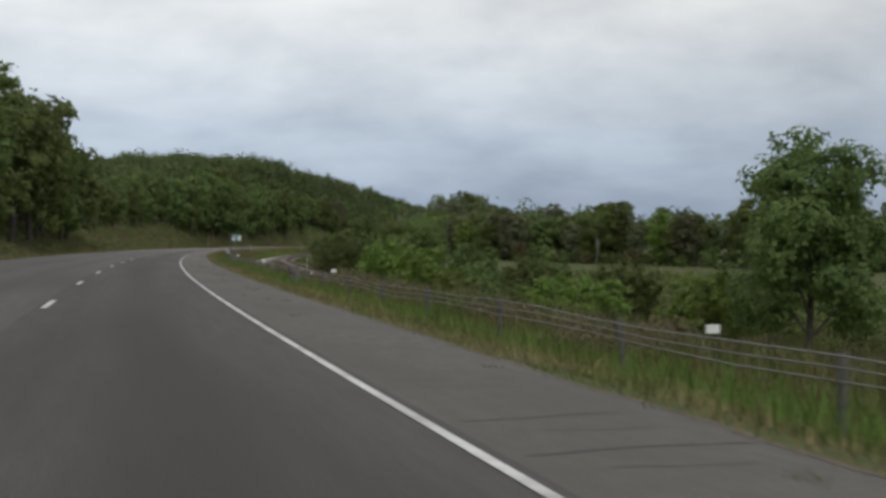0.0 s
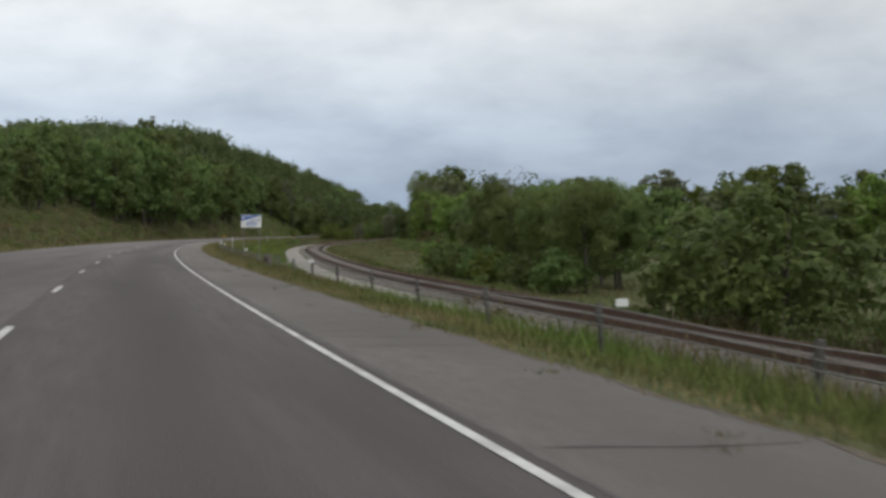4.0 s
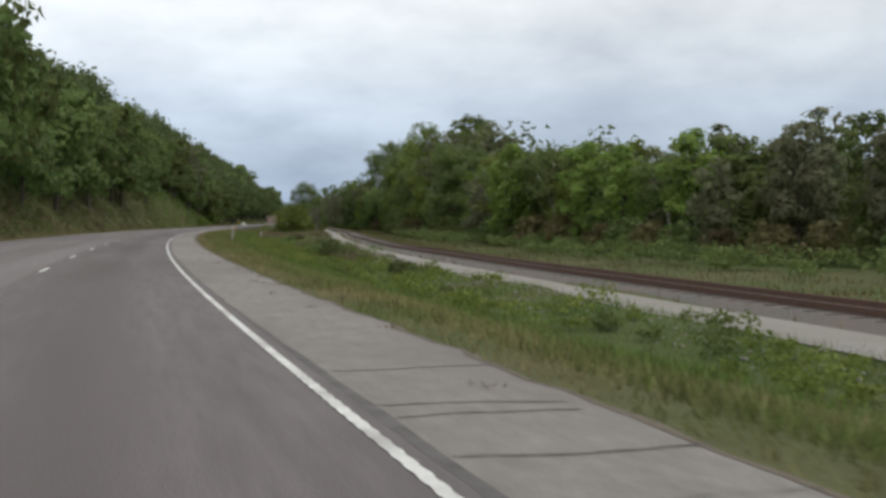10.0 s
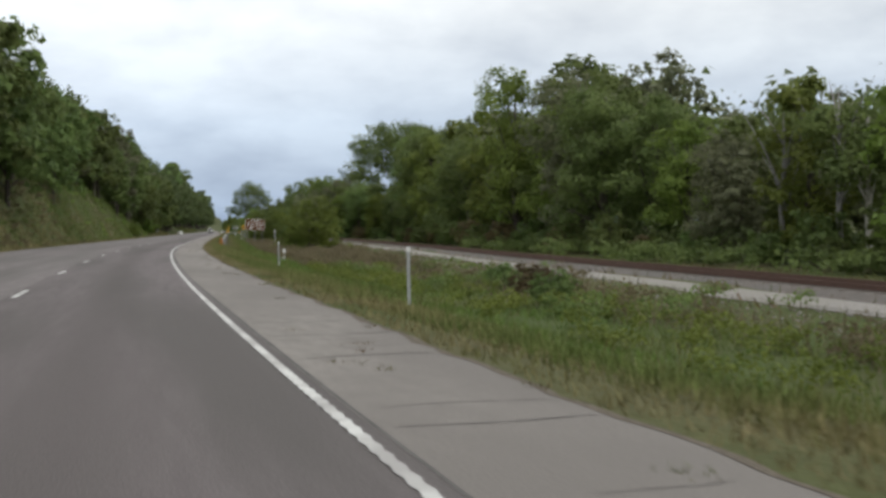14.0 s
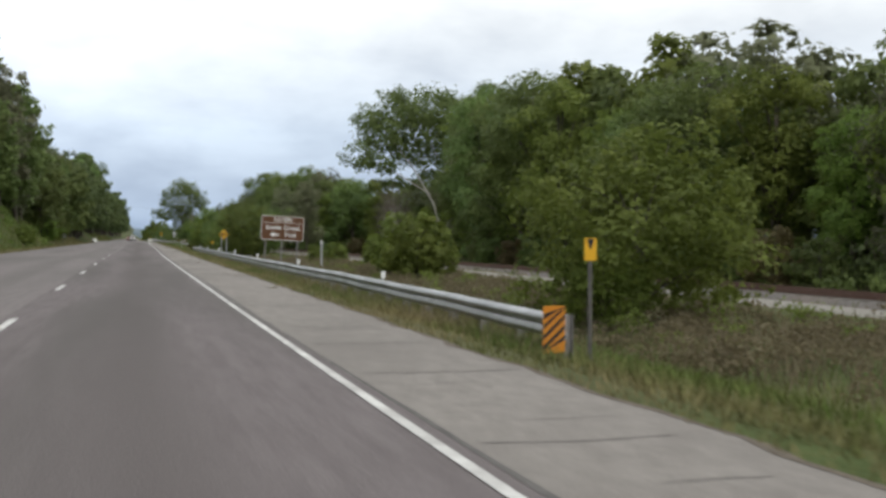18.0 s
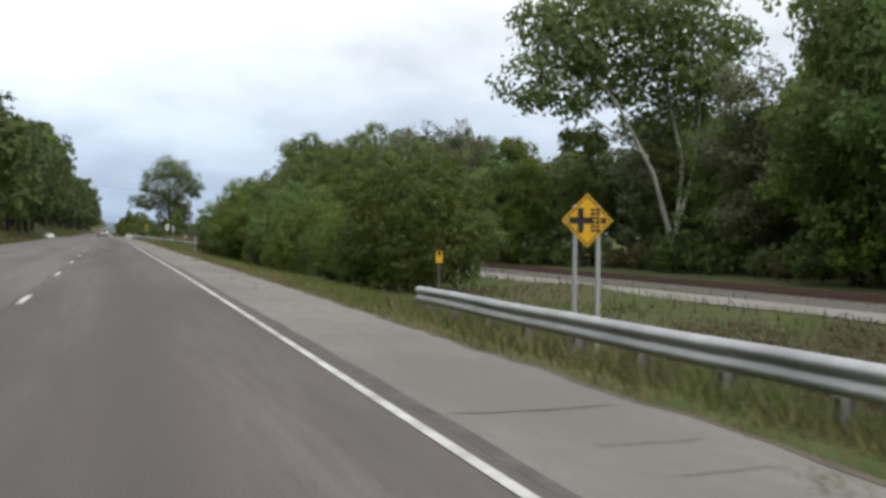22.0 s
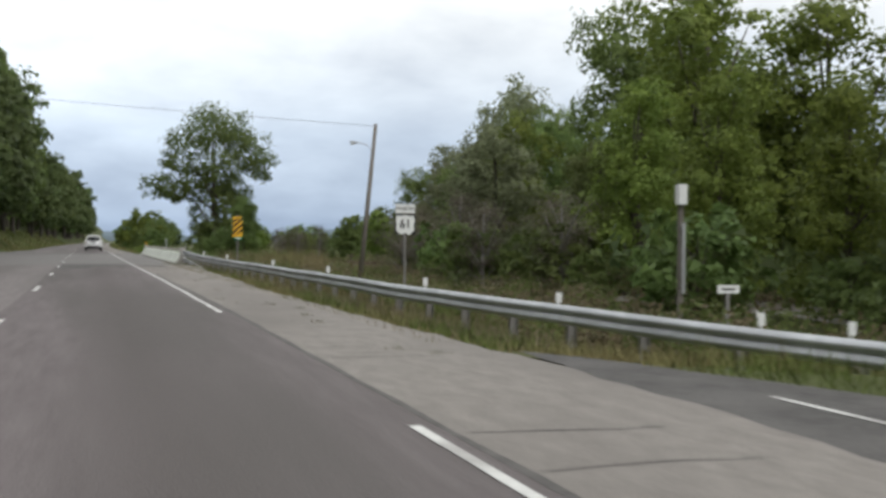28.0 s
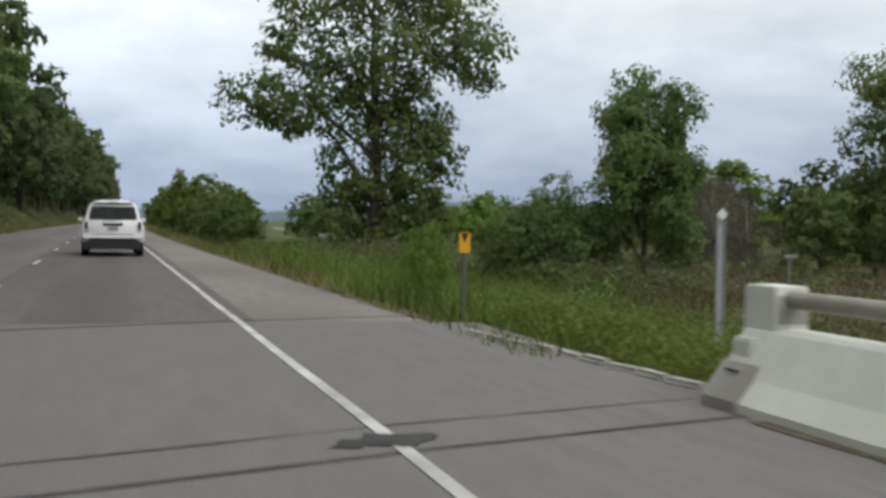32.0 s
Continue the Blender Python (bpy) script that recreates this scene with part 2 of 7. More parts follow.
M_BALLAST = mat("rail_ballast", (0.085, 0.078, 0.072), (0.165, 0.152, 0.142), scale=9, rough=0.95, bump=1.0, bscale=14, dist=0.06,
                big=(0.14, 0.118, 0.105), bigscale=0.4)
M_RUST = mat("rusty_steel", (0.085, 0.050, 0.040), (0.140, 0.082, 0.064), scale=8, rough=0.75, metal=0.3)
M_TIE = mat("creosoted_tie", (0.045, 0.036, 0.030), (0.085, 0.066, 0.052), scale=6, rough=0.9, obj=0.3)
M_GALV = mat("galvanised_steel", (0.46, 0.475, 0.50), (0.60, 0.615, 0.64), scale=3, rough=0.5, metal=0.55, bump=0.15, bscale=30, dist=0.003,
             big=(0.40, 0.41, 0.43), bigscale=0.6)
M_POST = mat("weathered_post", (0.17, 0.165, 0.16), (0.27, 0.26, 0.25), scale=4, rough=0.8, metal=0.2, bump=0.2, bscale=20, dist=0.004)
M_WOODPOST = mat("grey_wood_post", (0.12, 0.108, 0.095), (0.21, 0.19, 0.17), scale=5, rough=0.9, bump=0.5, bscale=30, dist=0.008, stretch=(4, 4, 0.6))
M_CONC = mat("painted_concrete", (0.68, 0.71, 0.65), (0.79, 0.81, 0.75), scale=2.5, rough=0.85, bump=0.3, bscale=20, dist=0.008,
             big=(0.62, 0.64, 0.58), bigscale=0.7)
M_CONCG = mat("grey_concrete", (0.36, 0.35, 0.33), (0.50, 0.49, 0.46), scale=3, rough=0.9, bump=0.4, bscale=25, dist=0.01,
              big=(0.30, 0.285, 0.26), bigscale=0.8)
M_RAILPAINT = mat("weathered_rail_paint", (0.36, 0.345, 0.31), (0.48, 0.465, 0.42), scale=4, rough=0.6, metal=0.2, bump=0.1, bscale=30, dist=0.003, big=(0.30, 0.27, 0.22), bigscale=1.2)
M_GRIT = mat("brown_grit", (0.075, 0.062, 0.046), (0.145, 0.122, 0.095), scale=12, rough=0.95, bump=0.6, bscale=40, dist=0.01)
M_FENCE = mat("dark_weathered_fence_steel", (0.075, 0.072, 0.068), (0.135, 0.130, 0.122), scale=5, rough=0.85, bump=0.3, bscale=25, dist=0.004)
M_WHITE = mat("white_sheeting", (0.68, 0.69, 0.69), (0.78, 0.79, 0.79), scale=3, rough=0.5)
M_BLACK = mat("black_sheeting", (0.015, 0.015, 0.016), (0.03, 0.03, 0.03), scale=3, rough=0.5)
M_GREEN = mat("green_sheeting", (0.012, 0.21, 0.12), (0.02, 0.26, 0.15), scale=3, rough=0.45)
M_BLUE = mat("blue_sheeting", (0.035, 0.11, 0.38), (0.05, 0.14, 0.45), scale=3, rough=0.45)
M_BROWN = mat("brown_sheeting", (0.105, 0.048, 0.022), (0.135, 0.062, 0.030), scale=3, rough=0.45)
M_YELLOW = mat("yellow_sheeting", (0.66, 0.36, 0.02), (0.75, 0.43, 0.03), scale=3, rough=0.45)
M_ORANGE = mat("orange_sheeting", (0.55, 0.20, 0.02), (0.65, 0.26, 0.03), scale=3, rough=0.45)
M_ALU = mat("sign_back_aluminium", (0.40, 0.41, 0.42), (0.50, 0.51, 0.52), scale=4, rough=0.45, metal=0.6)
M_BARK = mat("bark", (0.055, 0.046, 0.038), (0.12, 0.105, 0.088), scale=5, rough=0.95, bump=0.8, bscale=12, dist=0.03, stretch=(3, 3, 0.5), obj=0.2)
M_PALEBARK = mat("pale_bark", (0.30, 0.28, 0.25), (0.46, 0.44, 0.40), scale=4, rough=0.9, bump=0.5, bscale=10, dist=0.02, stretch=(3, 3, 0.7))
M_LEAF = leaf_mat("foliage_deep", (0.095, 0.139, 0.046), (0.170, 0.222, 0.070))
M_LEAF2 = leaf_mat("foliage_bright", (0.122, 0.180, 0.040), (0.204, 0.267, 0.060))
M_LEAF5 = leaf_mat("foliage_mid", (0.110, 0.161, 0.041), (0.190, 0.246, 0.062))
M_LEAF3 = leaf_mat("foliage_rust", (0.123, 0.105, 0.053), (0.181, 0.151, 0.068))
M_LEAF4 = leaf_mat("foliage_grey", (0.132, 0.149, 0.084), (0.211, 0.225, 0.130))
# also the shaded leaf colour of two copied oak kinds
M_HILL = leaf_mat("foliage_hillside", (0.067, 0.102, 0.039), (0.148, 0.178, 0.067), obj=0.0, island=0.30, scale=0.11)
M_DITCH = mat("lush_ditch_grass", (0.074, 0.132, 0.025), (0.120, 0.192, 0.042), scale=0.4, rough=0.8, island=0.3, big=(0.135, 0.150, 0.050), bigscale=0.18, spec=0.15)
M_STALK = mat("dry_brown_stalks", (0.150, 0.120, 0.085), (0.225, 0.185, 0.135), scale=0.8, rough=0.9, island=0.35, big=(0.105, 0.105, 0.05), bigscale=0.4, spec=0.1)
M_DEAD = leaf_mat("dead_twigs", (0.108, 0.094, 0.074), (0.165, 0.146, 0.114))
M_SCRUB = leaf_mat("brown_scrub", (0.135, 0.112, 0.068), (0.195, 0.165, 0.098), obj=0.0)
M_JOINT = mat("weathered_joint_seal", (0.075, 0.070, 0.068), (0.130, 0.122, 0.117), scale=3, rough=0.9, bump=0.3, bscale=40, dist=0.004)
M_GRASS = mat("grass_blades", (0.076, 0.110, 0.028), (0.128, 0.162, 0.047), scale=0.5, rough=0.8, island=0.3, big=(0.215, 0.185, 0.090), bigscale=0.22, spec=0.15)
M_STRAW = mat("dry_grass", (0.185, 0.155, 0.080), (0.270, 0.230, 0.125), scale=0.7, rough=0.85, island=0.3, big=(0.115, 0.125, 0.045), bigscale=0.3, spec=0.15)
M_WEED = mat("weed_stalks", (0.065, 0.085, 0.028), (0.120, 0.135, 0.045), scale=0.6, rough=0.85, island=0.35, big=(0.135, 0.090, 0.050), bigscale=0.35, spec=0.15)
M_CARW = mat("white_car_paint", (0.72, 0.73, 0.74), (0.78, 0.79, 0.80), scale=1.5, rough=0.28, spec=0.5)
M_CARR = mat("red_car_paint", (0.28, 0.02, 0.02), (0.34, 0.03, 0.03), scale=1.5, rough=0.28, spec=0.5)
M_GLASS = mat("dark_car_glass", (0.012, 0.014, 0.016), (0.02, 0.023, 0.026), scale=2, rough=0.08, spec=0.6)
M_TYRE = mat("tyre_rubber", (0.012, 0.012, 0.012), (0.028, 0.028, 0.028), scale=8, rough=0.85)
M_TRIM = mat("black_plastic", (0.016, 0.016, 0.017), (0.032, 0.032, 0.034), scale=5, rough=0.6)
M_LAMP = mat("red_tail_lens", (0.22, 0.010, 0.012), (0.30, 0.02, 0.02), scale=9, rough=0.2, spec=0.6)
M_LAMPDARK = mat("dark_red_tail_lens", (0.07, 0.008, 0.010), (0.11, 0.014, 0.016), scale=9, rough=0.2, spec=0.6)
M_CHROME = mat("bright_metal", (0.62, 0.62, 0.63), (0.72, 0.72, 0.73), scale=3, rough=0.2, metal=0.9)
# blue-grey because the haze of distance is mixed into the base colour
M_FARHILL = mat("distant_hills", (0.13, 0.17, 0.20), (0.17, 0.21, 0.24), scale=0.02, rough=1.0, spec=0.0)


# ---- mesh helpers ----
def mesh(name, verts, faces, material, smooth=False):
    me = bpy.data.meshes.new(name)
    me.from_pydata(verts, [], faces)
    for k in (material if isinstance(material, (list, tuple)) else (material,)):
        me.materials.append(k)
    if smooth:
        me.polygons.foreach_set("use_smooth", [True] * len(me.polygons))
    me.update()
    return me


def put(name, me, parent=None, label="", m=None):
    ob = new(name, me)
    if parent:
        ob.parent = parent
    if m is not None:
        ob.matrix_basis = m
    if label:
        ob["label"] = label
    return ob


def part(name, bm, material, parent, label="", m=None, smooth=False):
    me = bpy.data.meshes.new(name)
    bm.to_mesh(me)
    bm.free()
    me.materials.append(material)
    if smooth:
        me.polygons.foreach_set("use_smooth", [True] * len(me.polygons))
    return put(name, me, parent, label, m)


def thing(name, m, label, category, group="", kind=""):
    ob = new(name)
    ob.empty_display_size = 0.3
    ob.matrix_basis = m
    return tagged(ob, label, category, group, kind)


def box(sx, sy, sz, x=0, y=0, z=0, bevel=0.0, bm=None):
    """A box with its base centre at x, y, z."""
    bm = bm or bmesh.new()
    geo = bmesh.ops.create_cube(bm, size=1.0)["verts"]
    bmesh.ops.scale(bm, vec=(sx, sy, sz), verts=geo)
    bmesh.ops.translate(bm, vec=(x, y, z + sz / 2), verts=geo)
    if bevel:
        bmesh.ops.bevel(bm, geom=list({e for v in geo for e in v.link_edges}), offset=bevel, segments=2, affect="EDGES")
    return bm


def rod(r, h, x=0, y=0, z=0, seg=10, r2=None, bm=None):
    bm = bm or bmesh.new()
    geo = bmesh.ops.create_cone(bm, cap_ends=True, segments=seg, radius1=r, radius2=r if r2 is None else r2, depth=h)["verts"]
    bmesh.ops.translate(bm, vec=(x, y, z + h / 2), verts=geo)
    return bm


def tube(points, radii, seg=7):
    """Verts and faces of a tapered tube along points."""
    V, F = [], []
    pts = [Vector(p) for p in points]
    for i, p in enumerate(pts):
        d = (pts[min(i + 1, len(pts) - 1)] - pts[max(i - 1, 0)]).normalized()
        a = d.orthogonal().normalized()
        b = d.cross(a)
        for k in range(seg):
            t = 2 * math.pi * k / seg
            V.append(p + radii[i] * (math.cos(t) * a + math.sin(t) * b))
    for i in range(len(pts) - 1):
        for k in range(seg):
            n = (k + 1) % seg
            F.append((i * seg + k, i * seg + n, (i + 1) * seg + n, (i + 1) * seg + k))
    F.append(tuple(range((len(pts) - 1) * seg, len(pts) * seg)))
    return V, F


def plate(w, h, r=0.05, t=0.004, seg=4):
    """A sign plate standing in x and z, its lower edge at z = 0, facing -y."""
    pts = []
    for cx, cz, a0 in ((w / 2 - r, r, -90), (w / 2 - r, h - r, 0), (-w / 2 + r, h - r, 90), (-w / 2 + r, r, 180)):
        for k in range(seg + 1):
            a = radians(a0 + 90 * k / seg)
            pts.append((cx + r * math.cos(a), cz + r * math.sin(a)))
    bm = bmesh.new()
    front = [bm.verts.new((x, -t / 2, z)) for x, z in pts]
    back = [bm.verts.new((x, t / 2, z)) for x, z in pts]
    bm.faces.new(front)
    bm.faces.new(back[::-1])
    for i in range(len(pts)):
        j = (i + 1) % len(pts)
        bm.faces.new((front[j], front[i], back[i], back[j]))
    return bm


def poly(points, t=0.003, y=0.0):
    """A flat shape from x, z points, facing -y."""
    bm = bmesh.new()
    f = [bm.verts.new((x, y - t, z)) for x, z in points]
    g = [bm.verts.new((x, y, z)) for x, z in points]
    bm.faces.new(f)
    bm.faces.new(g[::-1])
    for i in range(len(points)):
        j = (i + 1) % len(points)
        bm.faces.new((f[j], f[i], g[i], g[j]))
    bmesh.ops.recalc_face_normals(bm, faces=bm.faces)
    return bm


def text(body, size, x, z, y, material, parent, name="lettering", align="CENTER", space=1.0, thick=0.0, wide=1.0):
    cu = bpy.data.curves.new(name, "FONT")
    cu.body, cu.size, cu.align_x, cu.align_y, cu.extrude = body, size, align, "CENTER", 0.002
    cu.space_character = space
    cu.offset = thick
    cu.materials.append(material)
    ob = new(name, cu)
    ob.parent = parent
    ob.matrix_basis = pose(x, y, z, 90, 0, 0) @ Matrix.Diagonal((wide, 1, 1, 1))
    return ob


# ---- the plan: stations along the right edge line, offsets to its right ----
HEADINGS = [29.5, 28.0, 26.4, 24.6, 22.41, 20.14, 18.11, 16.28, 13.74, 11.54, 9.11, 7.13, 4.86, 2.43, 2.12, 1.74, 2.19, 1.82, 2.36, 3.20, 2.80, 3.2, 2.8, 2.3, 1.9, 1.7, 1.7, 1.7, 1.6, 1.6, 1.6, 1.6, 1.6, 1.6, 1.6]
S0, STEP, DS = -200.0, 50.0, 2.0
X0, Y0 = 102.02, -502.56  # the edge line at station 0
R_S = np.arange(S0, S0 + STEP * (len(HEADINGS) - 1) + 0.01, DS)


def hermite(t, k, v):
    m = np.gradient(v, k)
    i = np.clip(np.searchsorted(k, t) - 1, 0, len(k) - 2)
    h = k[i + 1] - k[i]
    u = (t - k[i]) / h
    return (2 * u**3 - 3 * u**2 + 1) * v[i] + (u**3 - 2 * u**2 + u) * h * m[i] + (3 * u**2 - 2 * u**3) * v[i + 1] + (u**3 - u**2) * h * m[i + 1]


R_H = np.radians(hermite(R_S, S0 + STEP * np.arange(len(HEADINGS)), np.array(HEADINGS)))
_mid = (R_H[1:] + R_H[:-1]) / 2
R_X = np.concatenate([[0], np.cumsum(-np.sin(_mid) * DS)])
R_Y = np.concatenate([[0], np.cumsum(np.cos(_mid) * DS)])
_zero = int(round(-S0 / DS))
R_X, R_Y = R_X - R_X[_zero] + X0, R_Y - R_Y[_zero] + Y0
S1 = R_S[-1]


def xy(s, u):
    """World x, y of station s and offset u (arrays or numbers)."""
    s, u = np.asarray(s, float), np.asarray(u, float)
    c = np.clip(s, S0, S1)
    h = np.interp(c, R_S, R_H)
    x, y = np.interp(c, R_S, R_X), np.interp(c, R_S, R_Y)
    e = s - c
    return x - e * np.sin(h) + u * np.cos(h), y + e * np.cos(h) + u * np.sin(h)


def heading(s):
    return math.degrees(float(np.interp(s, R_S, R_H)))


def track_u(s):
    """Offset of the gravel track's middle."""
    return np.interp(s, [-200, 0, 100, 161, 190, 223, 266, 312, 345, 383, 454, 500, 600, 700, 900, 1400], [18, 14.0, 9.0, 8.4, 9.8, 11.5, 13, 15, 16.4, 18.8, 21.5, 21.5, 20.5, 20.5, 24, 60])


def rail_u(s):
    return track_u(s) + np.interp(s, [-200, 160, 400], [2.7, 2.7, 3.2])


def bed_z(s):
    """Height of the ground under gravel track and railway."""
    return np.interp(s, [-200, 40, 110, 160], [-2.9, -2.7, -1.6, -1.25])


def left_edge(s):
    """Offset of the paving's far edge; it narrows beyond the bridge."""
    return np.interp(s, [-200, 800, 850, 1400], [-12.0, -12.0, -8.8, -8.8])


def bluff_foot(s):
    """Height of the cut bank at the bluff's foot, in parts of its full height."""
    return np.interp(s, [-200, 150, 250, 300, 400, 480, 519, 568, 620, 660, 700, 2500], [0.6, 0.55, 0.65, 0.9, 1.1, 1.6, 2.2, 2.1, 1.4, 0.9, 0.8, 0.8])


def bluff_top(s):
    """Height of the wooded slope above the bank, in parts of its full height."""
    return np.interp(s, [-200, 0, 350, 400, 450, 500, 541, 700, 900, 2500], [0.35, 0.3, 0.30, 0.44, 0.66, 0.90, 1.12, 1.36, 1.5, 1.5])


def wood_d(s):
    """Distance from the paving at which the bluff's trees begin; less where the bank is bare grass."""
    return np.interp(s, [-200, 0, 130, 172, 190, 305, 320, 392, 480, 512, 522, 568, 620, 650, 740, 790, 840, 960, 1000, 2500], [6, 6, 7, 7.5, 12, 12, 7.5, 7.5, 7, 7.5, 10.5, 8.5, 7, 5.5, 5.5, 4.8, 7.6, 8.4, 7.4, 7.4])


def wave(a, b, k):
    return np.sin(a * 0.061 + k) * 0.5 + np.sin(b * 0.13 + a * 0.031 + 2 * k) * 0.3 + np.sin(a * 0.23 - b * 0.19 + k) * 0.2


def ground(s, u):
    """Height of the ground."""
    s, u = np.broadcast_arrays(np.asarray(s, float), np.asarray(u, float))
    tu, ru = track_u(s), rail_u(s)
    z = np.zeros(s.shape)
    # verge and ditch on the track's side
    verge = np.interp(u, [2.0, 2.5, 3.2, 4.2, 6.0], [-0.07, -0.10, -0.22, -0.50, -0.90])
    near = np.interp(s, [60, 150, 230, 700, 800, 840, 900], [0.0, 0.0, 1.0, 1.0, 0.6, 0.5, 0.8])
    apron = np.clip(1.7 - np.abs(s - 703) / 6.0, 0, 1)  # side road apron
    ditch = -0.90 - 0.65 * near * np.clip((u - 6) / 3.0, 0, 1)
    z = np.where(u > 6, ditch, verge)
    z = np.where((u > 2) & (u < 9.5), z * (1 - apron) + np.interp(u, [2, 7.0, 9.0], [-0.09, -0.13, -1.0]) * apron, z)
    k = np.clip((u - (tu - 3.4)) / 1.9, 0, 1)
    bed = bed_z(s)
    z = np.where(u > 3, z * (1 - k) + bed * k, z)
    field = np.interp(s, [-100, 60, 140, 250, 400, 900], [-4.2, -4.0, -3.2, -2.7, -2.2, -2.4])
    k = np.clip((u - (ru + 2.6)) / 6.0, 0, 1)
    z = z * (1 - k) + field * k
    # road bed
    d = left_edge(s) - u
    z = np.where((u <= 2.0) & (d <= 0), -0.07, z)
    # far side: narrow ditch, cut slope, wooded bluff
    d = left_edge(s) - u
    reach = np.interp(s, [470, 505, 600, 660], [14.0, 9.5, 9.5, 14.0])  # where the bank levels out
    near = np.interp(np.minimum(d, reach), [0, 1.5, 3.0, 4.0, 8.0, 14.0], [-0.07, -0.35, -0.35, 0.0, 3.4, 7.5])
    high = np.interp(d, [14, 30.0, 60.0, 90, 200, 900], [0, 18.0, 19.5, 20, 20, 20])
    left = np.where(near > 0, near * bluff_foot(s), near) + high * bluff_top(s)
    z = np.where(d > 0, left + np.where(d > 6, 0.5 * wave(s, u, 1.3) * np.clip(d / 20, 0, 2), 0), z)
    z = z + np.where(u > 5, 0.10 * wave(s * 3, u * 3, 0.4), 0)
    return z


def gz(s, u):
    return float(ground(s, u))


def spot(s, u, z=None, turn=0.0):
    """Pose at a station and offset, on the ground or at z, turned against the road's heading."""
    x, y = xy(s, u)
    return pose(float(x), float(y), gz(s, u) if z is None else z, 0, 0, heading(s) + turn)


def ribbon(name, s_list, profile, material, kind="structure", label="", category="", smooth=False, thick=0.0):
    """A strip along the road. profile(s): list of (u, z)."""
    V, F = [], []
    n = len(profile(s_list[0]))
    for s in s_list:
        for u, z in profile(s):
            x, y = xy(s, u)
            V.append((float(x), float(y), z))
    for i in range(len(s_list) - 1):
        for k in range(n - 1):
            a = i * n + k
            F.append((a, a + 1, a + n + 1, a + n))
    me = mesh(name, V, F, material, smooth)
    flat = np.array([(u, s) for s in s_list for u, z in profile(s)], np.float32)
    uv = me.uv_layers.new(name="along")
    idx = np.zeros(len(me.loops), np.int32)
    me.loops.foreach_get("vertex_index", idx)
    uv.data.foreach_set("uv", flat[idx].ravel())
    ob = put(name, me)
    return tagged(ob, label, category, "", kind)


def stations(a, b, step):
    n = max(1, int(round((b - a) / step)))
    return [a + (b - a) * i / n for i in range(n + 1)]


# ---- ground ----
def build_ground():
    ss = [-900, -600, -400, -300, -220, -160, -110] + stations(-80, 1000, 6) + [1030, 1070, 1120, 1180, 1260, 1360, 1500, 1800, 2300, 3000, 4000]
    us = [-1500, -900, -600, -420, -300, -220, -170, -135, -110, -92, -78, -66, -56, -47, -40, -34, -29, -25, -22, -19.5, -17.5, -16, -15, -14, -13, -12.0,
          -6, 0, 2.0, 2.5, 3.2, 4.2, 5.0] + [6 + 1.4 * i for i in range(26)] + [44, 50, 58, 68, 82, 100, 125, 160, 220, 320, 480, 700, 1000, 1500]
    S, U = np.meshgrid(ss, us, indexing="ij")
    X, Y = xy(S, U)
    Z = ground(S, U)
    n = len(us)
    V = np.stack([X, Y, Z], -1).reshape(-1, 3)
    F = [(i * n + k, i * n + k + 1, (i + 1) * n + k + 1, (i + 1) * n + k) for i in range(len(ss) - 1) for k in range(n - 1)]
    g = put("ground", mesh("ground", V.tolist(), F, M_GROUND, True))
    tagged(g, "rough green and straw-coloured grassland beside a highway, rising into a bluff", "ground", "", "structure")


build_ground()

LANE_L, EDGE_L, EDGE_R = -7.35, -11.9, 1.98
B0, B1 = 757.5, 813.0  # the bridge's ends


